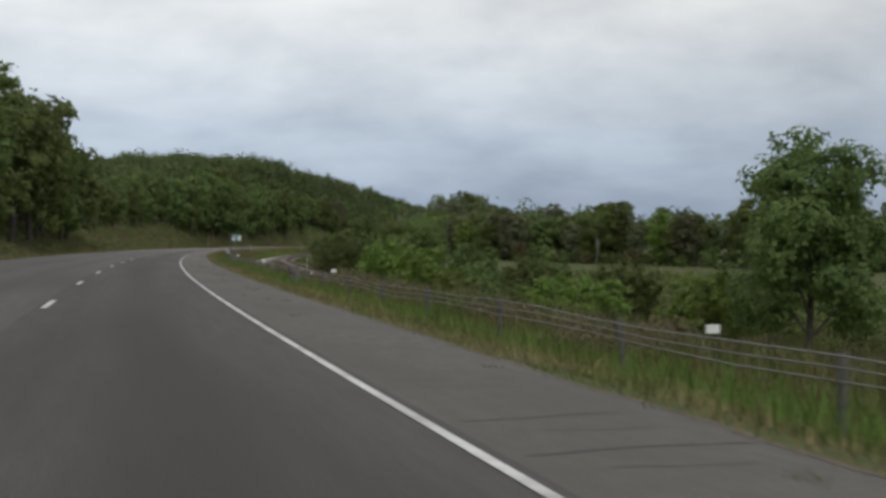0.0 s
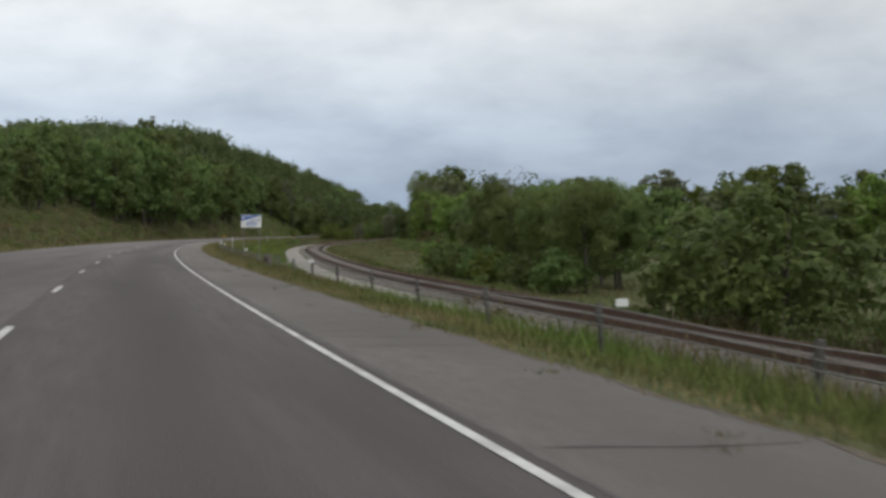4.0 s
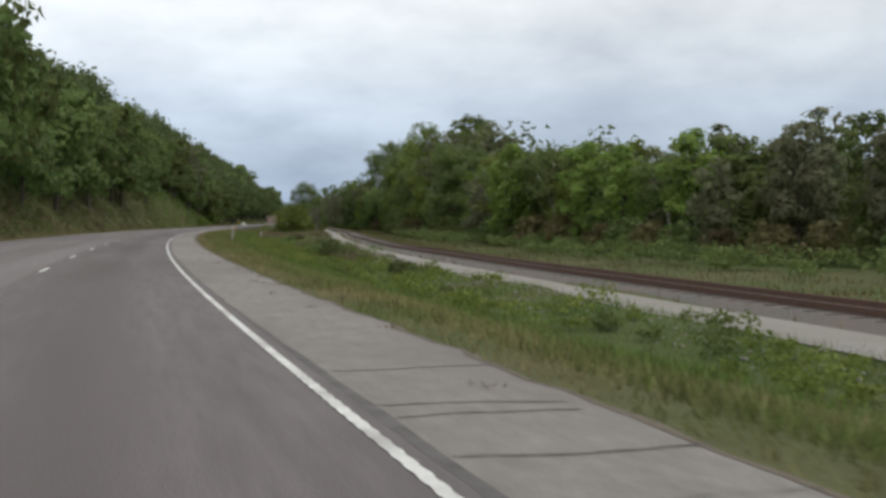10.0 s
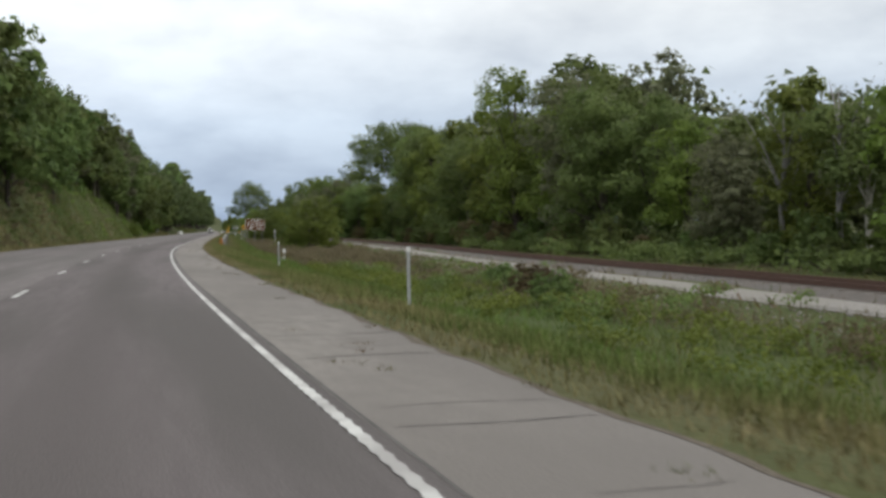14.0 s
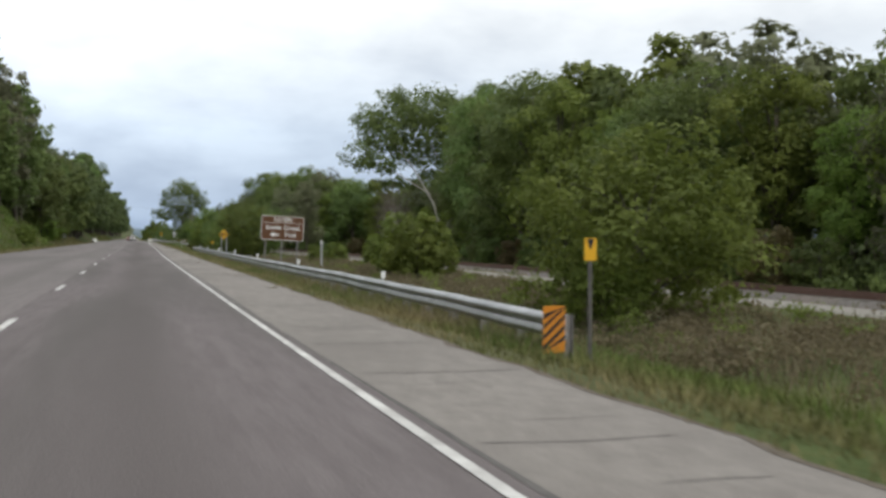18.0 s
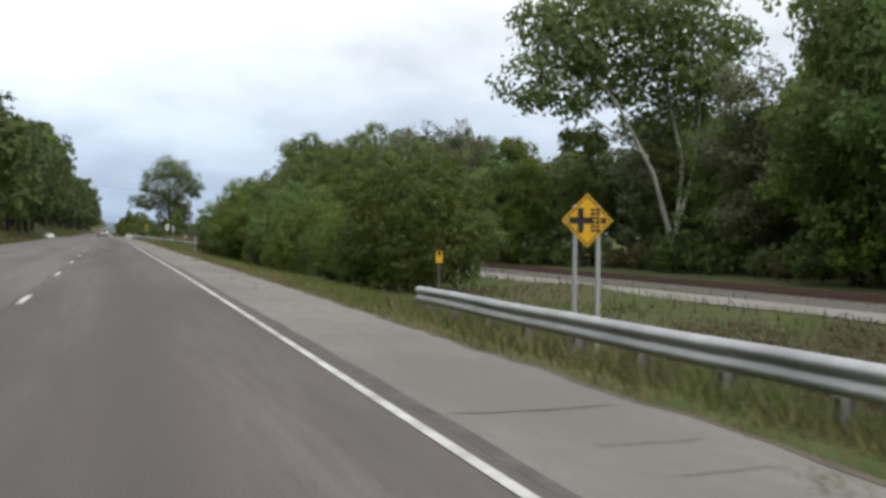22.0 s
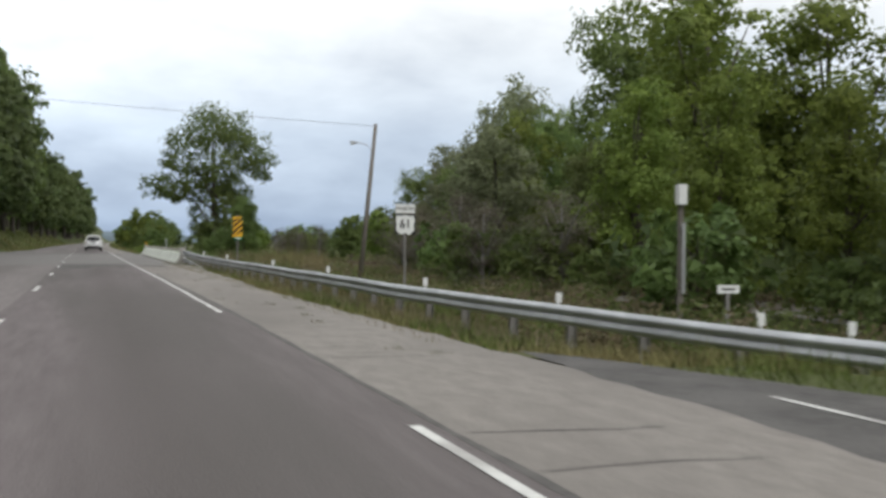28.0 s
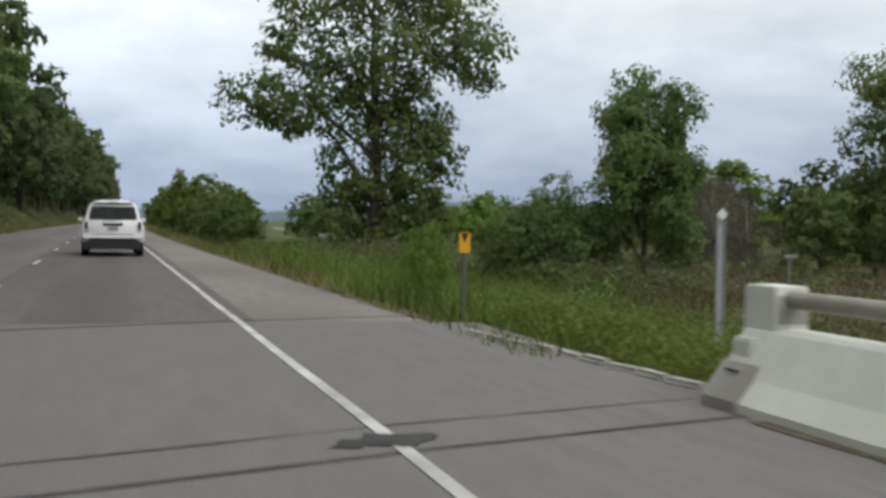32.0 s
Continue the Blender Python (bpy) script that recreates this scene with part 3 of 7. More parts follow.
def build_road():
    ss = stations(-160, 1300, 5)
    z = lambda u: -0.012 * max(0.0, u - 0.1) - 0.006 * max(0.0, -7.4 - u)
    deck = [s for s in ss if B0 <= s <= B1]
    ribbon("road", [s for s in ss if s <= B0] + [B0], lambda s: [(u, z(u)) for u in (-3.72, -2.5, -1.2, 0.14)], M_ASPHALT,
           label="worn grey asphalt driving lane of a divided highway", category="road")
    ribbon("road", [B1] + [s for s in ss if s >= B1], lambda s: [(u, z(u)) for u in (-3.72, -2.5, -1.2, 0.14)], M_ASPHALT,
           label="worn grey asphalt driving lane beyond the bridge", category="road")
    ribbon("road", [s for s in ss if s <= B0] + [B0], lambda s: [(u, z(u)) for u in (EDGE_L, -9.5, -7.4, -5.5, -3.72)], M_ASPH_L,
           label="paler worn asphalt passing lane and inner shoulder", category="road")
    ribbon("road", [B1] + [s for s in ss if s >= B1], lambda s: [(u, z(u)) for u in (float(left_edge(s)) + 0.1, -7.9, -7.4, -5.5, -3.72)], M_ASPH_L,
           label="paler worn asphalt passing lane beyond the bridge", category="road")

    def edge(s, k):
        base = np.interp(s, [0, 150, 230, 330, 420, 690, 706, 715, 727, 733, 745, 752, 757, 762, 808, 812, 819, 840, 900], [2.1, 2.0, 1.82, 1.76, 1.95, 2.05, 2.6, 2.3, 2.22, 2.42, 2.65, 2.95, 3.15, 3.15, 2.75, 2.35, 2.17, 1.95, 1.9])
        return float(base) + 0.04 * math.sin(s * 1.7 + k) + 0.035 * math.sin(s * 4.3) + 0.02 * math.sin(s * 0.37)
    fine = stations(-60, B0, 0.6)
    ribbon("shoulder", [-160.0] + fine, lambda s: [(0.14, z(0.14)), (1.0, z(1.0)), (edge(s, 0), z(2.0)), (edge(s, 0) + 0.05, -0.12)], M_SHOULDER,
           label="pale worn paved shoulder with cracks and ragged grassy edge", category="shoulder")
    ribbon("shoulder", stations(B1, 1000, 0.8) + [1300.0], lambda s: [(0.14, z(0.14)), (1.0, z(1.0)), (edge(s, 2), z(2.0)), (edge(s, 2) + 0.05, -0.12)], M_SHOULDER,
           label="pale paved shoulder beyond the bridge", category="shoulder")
    # washed-up soil and the grass's shadow, painted together as one dark strip
    for a, b in ((-20, 690), (B1 + 1, 900)):
        ribbon("edge_soil", stations(a, b, 0.6), lambda s: [(edge(s, 0) - 0.05 - 0.035 * math.sin(s * 2.9) * math.sin(s * 0.83), z(2.0) + 0.004), (edge(s, 0) + 0.015, z(2.0) + 0.004), (edge(s, 0) + 0.09, -0.06), (edge(s, 0) + 0.22, -0.085)], M_GRIT,
               label="dark soil washed up along the shoulder's edge, with the grass's shadow in its colour", category="soil")
    ribbon("bridge_deck", stations(B0, B1, 3), lambda s: [(u, z(u)) for u in (-12.3, -7.4, -3.7, 0.14, 2.2, 3.0)], M_DECK,
           label="grey concrete bridge deck with worn joints", category="bridge deck")
    # edge lines and lane dashes; the line runs over milled notches for part of the way
    def rumble(s):
        return (0.010 if int(s / 0.15) % 2 else -0.010) * float(np.interp(s, [100, 160, 290, 430, 450], [0, 0.4, 1, 1, 0]))
    ribbon("edge_line", [-160.0, -120.0, -80.0, -40.0] + stations(-10, 702.8, 0.15), lambda s: [(-0.043 - rumble(s), 0.0065), (0.045 + rumble(s + 0.15), 0.0065)], M_PAINT,
           label="solid white painted edge line, worn in places", category="road marking")
    ribbon("edge_line", stations(715.8, 1300, 0.8), lambda s: [(q - 0.048 + 0.006 * math.sin(s * 7), 0.0065) for q in [float(np.interp(s, [803, 815, 830, 900], [0, -0.10, -0.16, -0.2]))] for q in (q, q + 0.096)], M_PAINT,
           label="solid white painted edge line over the bridge", category="road marking")
    for k in range(-8, 74):
        s = 24.7 + 12.65 * k if k < 0 else 832.6 + 13.0 * (k - 62) if k > 62 else float(np.interp(k, [0, 12, 24, 36, 46, 54, 62], [24.7, 176.5, 329, 484.3, 616.5, 727, 832.6]))
        ribbon("lane_dash", [s - 1.5, s, s + 1.5], lambda q: [(-3.62, 0.005), (-3.50, 0.005)], M_PAINT,
               label="short white painted lane dash", category="road marking")
    # sealed joint beside the edge line
    ribbon("joint_seal", stations(20, 740, 1.5), lambda s: [(0.145, 0.002), (float(np.interp(s, [0, 100, 140, 240, 290, 430, 520, 550, 600, 620, 700], [0.20, 0.20, 0.24, 0.24, 0.20, 0.19, 0.19, 0.27, 0.27, 0.22, 0.24])) + 0.02 * math.sin(s * 0.23) + 0.015 * math.sin(s * 2.1), 0.001)], M_JOINT,
           label="dark sealed joint between lane and shoulder", category="joint seal")


build_road()


def build_cracks():
    """Cross cracks in the shoulder, sealed with tar, thin and wavy."""
    rnd = random.Random(5)
    V, F = [], []
    s = 2.0
    while s < 750:
        big = rnd.random() < 0.38
        u0, u1 = (0.26, rnd.uniform(1.6, 2.0)) if big else (rnd.uniform(0.3, 0.9), rnd.uniform(1.0, 1.9))
        w, sk = rnd.uniform(0.009, 0.022) if big else rnd.uniform(0.004, 0.011), rnd.uniform(-0.10, 0.16)
        base = len(V)
        n = 14
        walk_s, ph = 0.0, rnd.uniform(0, 6)
        for i in range(n + 1):
            u = u0 + (u1 - u0) * i / n
            walk_s += rnd.uniform(-0.022, 0.022)
            c = s + sk * (u - u0) + walk_s + 0.05 * math.sin(u * 3.1 + ph)
            ww = w * rnd.uniform(0.45, 1.4) * (1 if 0 < i < n else 0.25)
            for e in (-ww, ww):
                x, y = xy(c + e, u)
                V.append((float(x), float(y), -0.012 * (u - 0.1) + 0.003))
            if i:
                a = base + 2 * i
                F.append((a - 2, a - 1, a + 1, a))
        s += rnd.choice((0.5, 0.9, 1.3, 2.0, 3.2))
    ob = put("shoulder_cracks", mesh("shoulder_cracks", V, F, M_SEAL))
    tagged(ob, "dark tar-sealed cracks across the paved shoulder", "crack", "", "stuff")


build_cracks()


# ---- railway and gravel track ----
def build_railway():
    ss = stations(-120, 1150, 4)
    ribbon("gravel_track", [s for s in ss if s >= 126], lambda s: [(track_u(s) + e, float(bed_z(s)) + h) for e, h in ((-1.15 + 0.22 * math.sin(s * 0.31) + 0.1 * math.sin(s * 0.93), -0.03), (-0.8, 0.06), (0, 0.10), (0.75, 0.07), (1.2, -0.02))],
           M_GRAVEL, label="pale grey gravel service track beside the railway", category="gravel track")
    ribbon("ballast", ss, lambda s: [(rail_u(s) + e, float(bed_z(s)) + h) for e, h in ((-2.0, -0.05), (-1.3, 0.20), (0, 0.24), (1.3, 0.20), (3.4, -0.9))],
           M_BALLAST, label="dark stone ballast bed of a single railway line", category="ballast")
    for e in (-0.72, 0.72):
        ribbon("rail", ss, lambda s, e=e: [(rail_u(s) + e + a, float(bed_z(s)) + h) for a, h in ((-0.05, 0.24), (-0.035, 0.41), (0.035, 0.41), (0.05, 0.24))],
               M_RUST, kind="", label="rusty steel railway rail on wooden ties", category="rail")


build_railway()


def build_rubble():
    """Loose pale stones on the slope between gravel track and ditch."""
    rs = np.random.RandomState(17)
    base = np.array([(1, 0, 0), (-1, 0.1, 0), (0, 1, 0.1), (0.1, -1, 0), (0.1, 0, 0.8), (0, 0.1, -0.8)])
    tri = [(0, 2, 4), (2, 1, 4), (1, 3, 4), (3, 0, 4), (2, 0, 5), (1, 2, 5), (3, 1, 5), (0, 3, 5)]
    n = 3600
    S = rs.uniform(235, 470, n)
    U = track_u(S) - 0.9 - 2.2 * rs.uniform(0, 1, n) ** 1.3
    X, Y = xy(S, U)
    Z = ground(S, U)
    V, F = [], []
    for i in range(n):
        r = rs.uniform(0.02, 0.075)
        p = base * rs.uniform(0.6, 1.2, (6, 3)) * r
        F += [tuple(6 * i + q for q in f) for f in tri]
        V += (p + (X[i], Y[i], Z[i] + r * 0.3)).tolist()
    tagged(put("rubble", mesh("rubble", V, F, M_GRAVEL)), "loose pale stones on the slope below the gravel track", "rubble", "", "stuff")


build_rubble()


# ---- plants ----
RN = np.random.RandomState(11)


def quads(name, P, material):
    """A mesh of loose leaves. P: n x corners x 3."""
    n, c = P.shape[:2]
    me = bpy.data.meshes.new(name)
    me.vertices.add(c * n)
    me.vertices.foreach_set("co", np.ascontiguousarray(P, np.float32).ravel())
    me.loops.add(c * n)
    me.loops.foreach_set("vertex_index", np.arange(c * n, dtype=np.int32))
    me.polygons.add(n)
    me.polygons.foreach_set("loop_start", np.arange(0, c * n, c, dtype=np.int32))
    me.update(calc_edges=True)
    me.materials.append(material)
    return me


def leaves(C, out, size, flat=0.4):
    """Leaf corners round centres C, facing roughly along out."""
    n = len(C)
    nrm = out + RN.normal(0, flat, (n, 3))
    nrm /= np.linalg.norm(nrm, axis=1, keepdims=True) + 1e-9
    a = np.cross(nrm, RN.normal(0, 1, (n, 3)))
    a /= np.linalg.norm(a, axis=1, keepdims=True) + 1e-9
    b = np.cross(nrm, a)
    w = (size * RN.uniform(0.6, 1.3, n))[:, None]
    l = w * RN.uniform(0.9, 1.5, n)[:, None]
    return np.stack([C - 0.6 * l * a - 0.8 * w * b, C + l * a + RN.uniform(-0.4, 0.4, (n, 1)) * w * b, C - 0.5 * l * a + 0.8 * w * b], 1)


def crown(lobes, clumps, per, size, spread=0.20, fill=0.35):
    """Leaves in clumps over several lobes (x, y, z, rx, ry, rz)."""
    L = np.array(lobes, float)
    vol = (L[:, 3] * L[:, 4] * L[:, 5]) ** (2 / 3)
    pick = RN.choice(len(L), clumps, p=vol / vol.sum())
    d = RN.normal(0, 1, (clumps, 3))
    d /= np.linalg.norm(d, axis=1, keepdims=True)
    rad = RN.uniform(fill, 1.0, clumps) ** 0.5
    cc = L[pick, :3] + d * L[pick, 3:] * rad[:, None]
    k = np.repeat(np.arange(clumps), per)
    sp = spread * L[pick][k, 3:].mean(1)
    C = cc[k] + np.clip(RN.normal(0, 1, (len(k), 3)), -1.5, 1.5) * sp[:, None] * (1, 1, 0.8)
    o = C - L[pick][k, :3]
    o /= np.linalg.norm(o, axis=1, keepdims=True) + 1e-9
    return leaves(C, o + (0, 0, 0.35), np.full(len(C), size))


def limbs(height, base_r, lobes, lean=0.0, seg=7, split=0.35):
    """Trunk with limbs into the lobes."""
    top = Vector((lean * height, 0, height * 0.8))
    pts = [Vector((0, 0, -0.4)), Vector((0, 0, 0.02 * height)), top * 0.35 + Vector((0.02 * height, 0.015 * height, 0)), top * 0.7, top]
    V, F = tube(pts, [base_r * 1.35, base_r * 1.05, base_r * 0.8, base_r * 0.5, base_r * 0.18], seg)
    for i, l in enumerate(lobes):
        a = top * (split + 0.45 * ((i * 0.37) % 1.0))
        b = Vector(l[:3])
        if b.z < a.z:
            a = top * max(0.12, (b.z / height) * 0.6)
        m = a.lerp(b, 0.5) + Vector((0, 0, 0.05 * height))
        v, f = tube([a, m, b + Vector((0, 0, 0.35 * l[5]))], [base_r * 0.42, base_r * 0.26, base_r * 0.07], 5)
        F += [tuple(q + len(V) for q in face) for face in f]
        V += v
    return V, F


def lobe_set(kind, h, seed):
    r = random.Random(seed)
    if kind == "broad":
        L = [(0, 0, 0.62 * h, 0.22 * h, 0.22 * h, 0.26 * h)]
        for i in range(12):
            a, q = i * 2.4 + r.uniform(-0.3, 0.3), r.uniform(0.15, 0.27)
            t = (i + 0.5) / 12
            q *= 1.0 if t < 0.7 else 0.72
            L.append((q * h * math.cos(a), q * h * math.sin(a), h * (0.18 + 0.70 * t + r.uniform(-0.03, 0.03)), h * r.uniform(0.12, 0.17), h * r.uniform(0.12, 0.17), h * r.uniform(0.09, 0.14)))
    elif kind == "tall":
        L = [(0, 0, 0.52 * h, 0.14 * h, 0.14 * h, 0.32 * h), (r.uniform(-0.04, 0.04) * h, 0, 0.88 * h, 0.09 * h, 0.09 * h, 0.10 * h)]
        for i in range(12):
            a, q = i * 2.4 + r.uniform(-0.3, 0.3), r.uniform(0.09, 0.19)
            t = (i + 0.5) / 12
            L.append((q * h * math.cos(a), q * h * math.sin(a), h * (0.14 + 0.74 * t + r.uniform(-0.03, 0.03)), h * r.uniform(0.09, 0.14), h * r.uniform(0.09, 0.13), h * r.uniform(0.07, 0.12)))
    elif kind == "open":
        L = []
        for i in range(9):
            a = i * 2.4 + r.uniform(-0.4, 0.4)
            q = r.uniform(0.06, 0.24)
            L.append((q * h * math.cos(a), q * h * math.sin(a), h * (0.42 + 0.055 * i + r.uniform(-0.03, 0.03)), 0.12 * h, 0.12 * h, 0.10 * h))
    elif kind == "lone":
        L = [(k[0] * h * 1.12, k[1] * h, k[2] * h, k[3] * h * 1.1, k[4] * h * 1.1, k[5] * h) for k in (
            (0.02, 0, 0.84, 0.20, 0.20, 0.15), (-0.13, 0, 0.74, 0.15, 0.15, 0.12), (0.16, 0.02, 0.72, 0.16, 0.15, 0.13), (-0.28, 0, 0.47, 0.12, 0.12, 0.08),
            (-0.18, 0.05, 0.42, 0.11, 0.12, 0.07), (0.25, -0.04, 0.60, 0.11, 0.11, 0.11), (0.10, 0.08, 0.47, 0.13, 0.12, 0.10), (0.17, 0, 0.34, 0.08, 0.08, 0.10),
            (0.02, -0.06, 0.58, 0.16, 0.13, 0.12), (-0.07, 0.1, 0.28, 0.08, 0.07, 0.12), (0.12, 0.0, 0.18, 0.08, 0.07, 0.10), (-0.08, 0.0, 0.14, 0.09, 0.08, 0.09), (-0.20, 0.0, 0.62, 0.10, 0.1, 0.08), (0.05, 0.03, 0.40, 0.15, 0.13, 0.11), (0.11, -0.03, 0.28, 0.12, 0.11, 0.12), (0.0, 0.04, 0.22, 0.10, 0.09, 0.10), (0.05, 0.0, 0.10, 0.11, 0.10, 0.09), (-0.10, -0.04, 0.52, 0.12, 0.12, 0.10))]
    else:  # bush
        L = [(0, 0, 0.45 * h, 0.42 * h, 0.42 * h, 0.42 * h)]
        for i in range(14):
            a, q, t = i * 2.4 + r.uniform(-0.3, 0.3), r.uniform(0.26, 0.44), (i + 0.5) / 14
            q *= 1.0 if t < 0.6 else 1.0 - 1.4 * (t - 0.6)
            L.append((q * h * math.cos(a), q * h * math.sin(a), h * (0.16 + 0.68 * t), h * r.uniform(0.16, 0.24), h * r.uniform(0.16, 0.24), h * r.uniform(0.13, 0.19)))
    return L


TREES = {}


def tree_kind(key, kind, h, seed, material, bark, clumps, per, size, spread=0.20, base_r=None, fill=0.35):
    L = lobe_set(kind, h, seed)
    V, F = limbs(h, base_r or h * 0.017, L)
    TREES[key] = (mesh("trunk", V, F, bark, True), quads("crown", crown(L, clumps, per, size, spread, fill), material), h)


def tree(key, s, u, h, turn=0.0, label="", group="", name="tree", wide=1.0, z=None, category="tree"):
    tr, cr, h0 = TREES[key]
    k = h / h0
    m = spot(s, u, z, turn) @ Matrix.Diagonal((k * wide, k * wide, k, 1))
    ob = thing(name, m, label, category, group)
    put("trunk", tr, ob)
    put("crown", cr, ob)
    return ob


def tree_mass(name, rows, label):
    """Trees out of reach, joined: crowns in one mesh per foliage, trunks in another."""
    leaf, V, F = {}, [], []
    for key, s, u, h, turn, wide in rows:
        tr, cr, h0 = TREES[key]
        k = h / h0
        m = np.array(spot(s, u, None, turn) @ Matrix.Diagonal((k * wide, k * wide, k, 1)))
        for me, store in ((cr, leaf.setdefault(cr.materials[0].name, [])), (tr, None)):
            co = np.zeros(len(me.vertices) * 3, np.float32)
            me.vertices.foreach_get("co", co)
            co = co.reshape(-1, 3) @ m[:3, :3].T + m[:3, 3]
            if store is None:
                F += [tuple(q + len(V) for q in p.vertices) for p in me.polygons]
                V += co.tolist()
            else:
                store.append(co.reshape(-1, 3, 3))
    for mat_name, P in leaf.items():
        tagged(put(name, quads(name, np.concatenate(P), bpy.data.materials[mat_name])), label, "woods", "", "stuff")
    tagged(put(name + "_trunks", mesh(name + "_trunks", V, F, M_BARK, True)), "trunks of the trees behind the wood's edge", "woods", "", "stuff")


def build_tree_kinds():
    tree_kind("oak", "broad", 12, 1, M_LEAF, M_BARK, 240, 13, 0.28, 0.17)
    tree_kind("oak_b", "broad", 12, 2, M_LEAF, M_BARK, 240, 13, 0.28, 0.17)
    # the same oak in darker leaves: the bluff's shade put into the colour
    tree_kind("oak_shaded", "broad", 12, 17, M_HILL, M_BARK, 240, 13, 0.28, 0.17)
    tree_kind("elm", "tall", 18, 3, M_LEAF, M_BARK, 270, 13, 0.33, 0.2)
    tree_kind("elm_b", "tall", 18, 4, M_LEAF4, M_BARK, 250, 13, 0.33, 0.2)
    tree_kind("cottonwood", "open", 20, 5, M_LEAF, M_PALEBARK, 330, 14, 0.30, 0.26)
    tree_kind("lone", "lone", 24, 15, M_LEAF, M_BARK, 1150, 20, 0.20, 0.15, fill=0.2)
    # pale stems forking low, crown high
    L = [(-8.5, 0, 16.0, 3.6, 3.2, 2.6), (-5.0, 1, 19.2, 4.2, 3.6, 2.8), (-0.5, -1, 18.4, 3.8, 3.4, 2.8), (3.0, 1, 15.0, 3.0, 3.0, 2.4), (-11.5, -1, 13.0, 2.6, 2.2, 1.9), (-4.5, 2, 14.4, 3.4, 3.0, 2.0), (-6.4, 2, 20.8, 2.4, 2.2, 1.6), (1.0, 0, 20.2, 2.2, 2.2, 1.6), (-8.6, 0, 12.2, 2.4, 2.2, 1.4), (-3.0, 0, 16.8, 4.2, 3.6, 2.8), (-1.0, 0, 21.2, 3.0, 2.6, 1.5), (-10.0, 1, 18.2, 2.4, 2.2, 1.8), (-2.2, 1, 12.0, 2.8, 2.4, 1.7), (2.6, 0, 11.4, 2.6, 2.4, 1.9), (0.6, -1, 14.2, 3.2, 2.8, 2.0), (4.6, 0, 17.2, 2.4, 2.2, 1.8), (-6.6, 1, 9.8, 1.8, 1.6, 1.1)]
    V, F = [], []
    for pts, rad in (([(0, 0, -0.4), (-0.2, 0, 2.5), (-1.6, 0, 7.0), (-4.2, 0, 11.5), (-8.5, 0, 17.0)], (0.26, 0.20, 0.15, 0.10, 0.03)), ([(0.1, 0.1, -0.4), (0.3, 0, 3.0), (0.9, 0.3, 8.0), (0.0, 0.6, 12.0), (-4.6, 1, 19.5)], (0.24, 0.19, 0.15, 0.10, 0.03)),
                     ([(0.35, 0, 3.2), (1.4, -0.3, 7.0), (1.8, -0.6, 11.5), (-0.4, -1, 19.0)], (0.16, 0.13, 0.09, 0.03)), ([(1.1, 0.2, 8.6), (2.0, 0.6, 11.5), (3.0, 1, 15.5)], (0.11, 0.08, 0.03)), ([(-2.0, 0, 8.2), (-6.2, -0.5, 10.6), (-11.0, -1, 13.0)], (0.10, 0.07, 0.03))):
        v, f = tube(pts, rad, 7)
        F += [tuple(q + len(V) for q in face) for face in f]
        V += v
    TREES["white_stem"] = (mesh("trunk", V, F, M_PALEBARK, True), quads("crown", crown(L, 900, 18, 0.21, 0.22), M_LEAF), 22.5)
    tree_kind("oak_fine", "broad", 12, 21, M_LEAF, M_BARK, 620, 20, 0.120, 0.16)
    # finer oak repeated in darker leaves, shade painted into its foliage
    tree_kind("oak_fine_shaded", "broad", 12, 25, M_HILL, M_BARK, 620, 20, 0.120, 0.16)
    tree_kind("elm_fine", "tall", 18, 22, M_LEAF, M_BARK, 620, 20, 0.165, 0.18)
    tree_kind("elm_grey", "tall", 18, 24, M_LEAF4, M_BARK, 560, 20, 0.170, 0.18)
    tree_kind("bush_far", "bush", 5, 29, M_LEAF, M_BARK, 110, 13, 0.21, 0.15, 0.07)
    tree_kind("poplar_fine", "tall", 16, 23, M_LEAF2, M_BARK, 560, 20, 0.150, 0.18)
    tree_kind("poplar", "tall", 16, 6, M_LEAF2, M_BARK, 300, 13, 0.27, 0.2)
    tree_kind("bush", "bush", 5, 7, M_LEAF2, M_BARK, 250, 14, 0.15, 0.15, 0.07)
    tree_kind("bush_b", "bush", 5, 8, M_LEAF, M_BARK, 250, 14, 0.15, 0.15, 0.07)
    tree_kind("bush_fine", "bush", 5, 27, M_LEAF2, M_BARK, 560, 21, 0.066, 0.14, 0.07)
    tree_kind("bush_mid", "bush", 5, 31, M_LEAF5, M_BARK, 580, 21, 0.066, 0.13, 0.07)
    tree_kind("bush_deep", "bush", 5, 28, M_LEAF, M_BARK, 520, 20, 0.068, 0.14, 0.07)
    tree_kind("bush_rust", "bush", 5, 9, M_LEAF3, M_BARK, 240, 14, 0.15, 0.15, 0.07)
    tree_kind("sapling", "broad", 7, 10, M_LEAF, M_BARK, 620, 20, 0.065, 0.18)
    tree_kind("maple", "broad", 9, 14, M_LEAF, M_BARK, 520, 20, 0.115, 0.17)
    tree_kind("maple_dense", "broad", 9, 33, M_LEAF, M_BARK, 950, 20, 0.10, 0.15, fill=0.2)
    tree_kind("hickory", "open", 14, 12, M_LEAF3, M_BARK, 260, 12, 0.2, 0.26)
    tree_kind("dead_brush", "tall", 14, 16, M_DEAD, M_POST, 330, 14, 0.10, 0.34)
    tree_kind("bare", "open", 14, 13, M_LEAF4, M_POST, 40, 5, 0.12, 0.3)


build_tree_kinds()


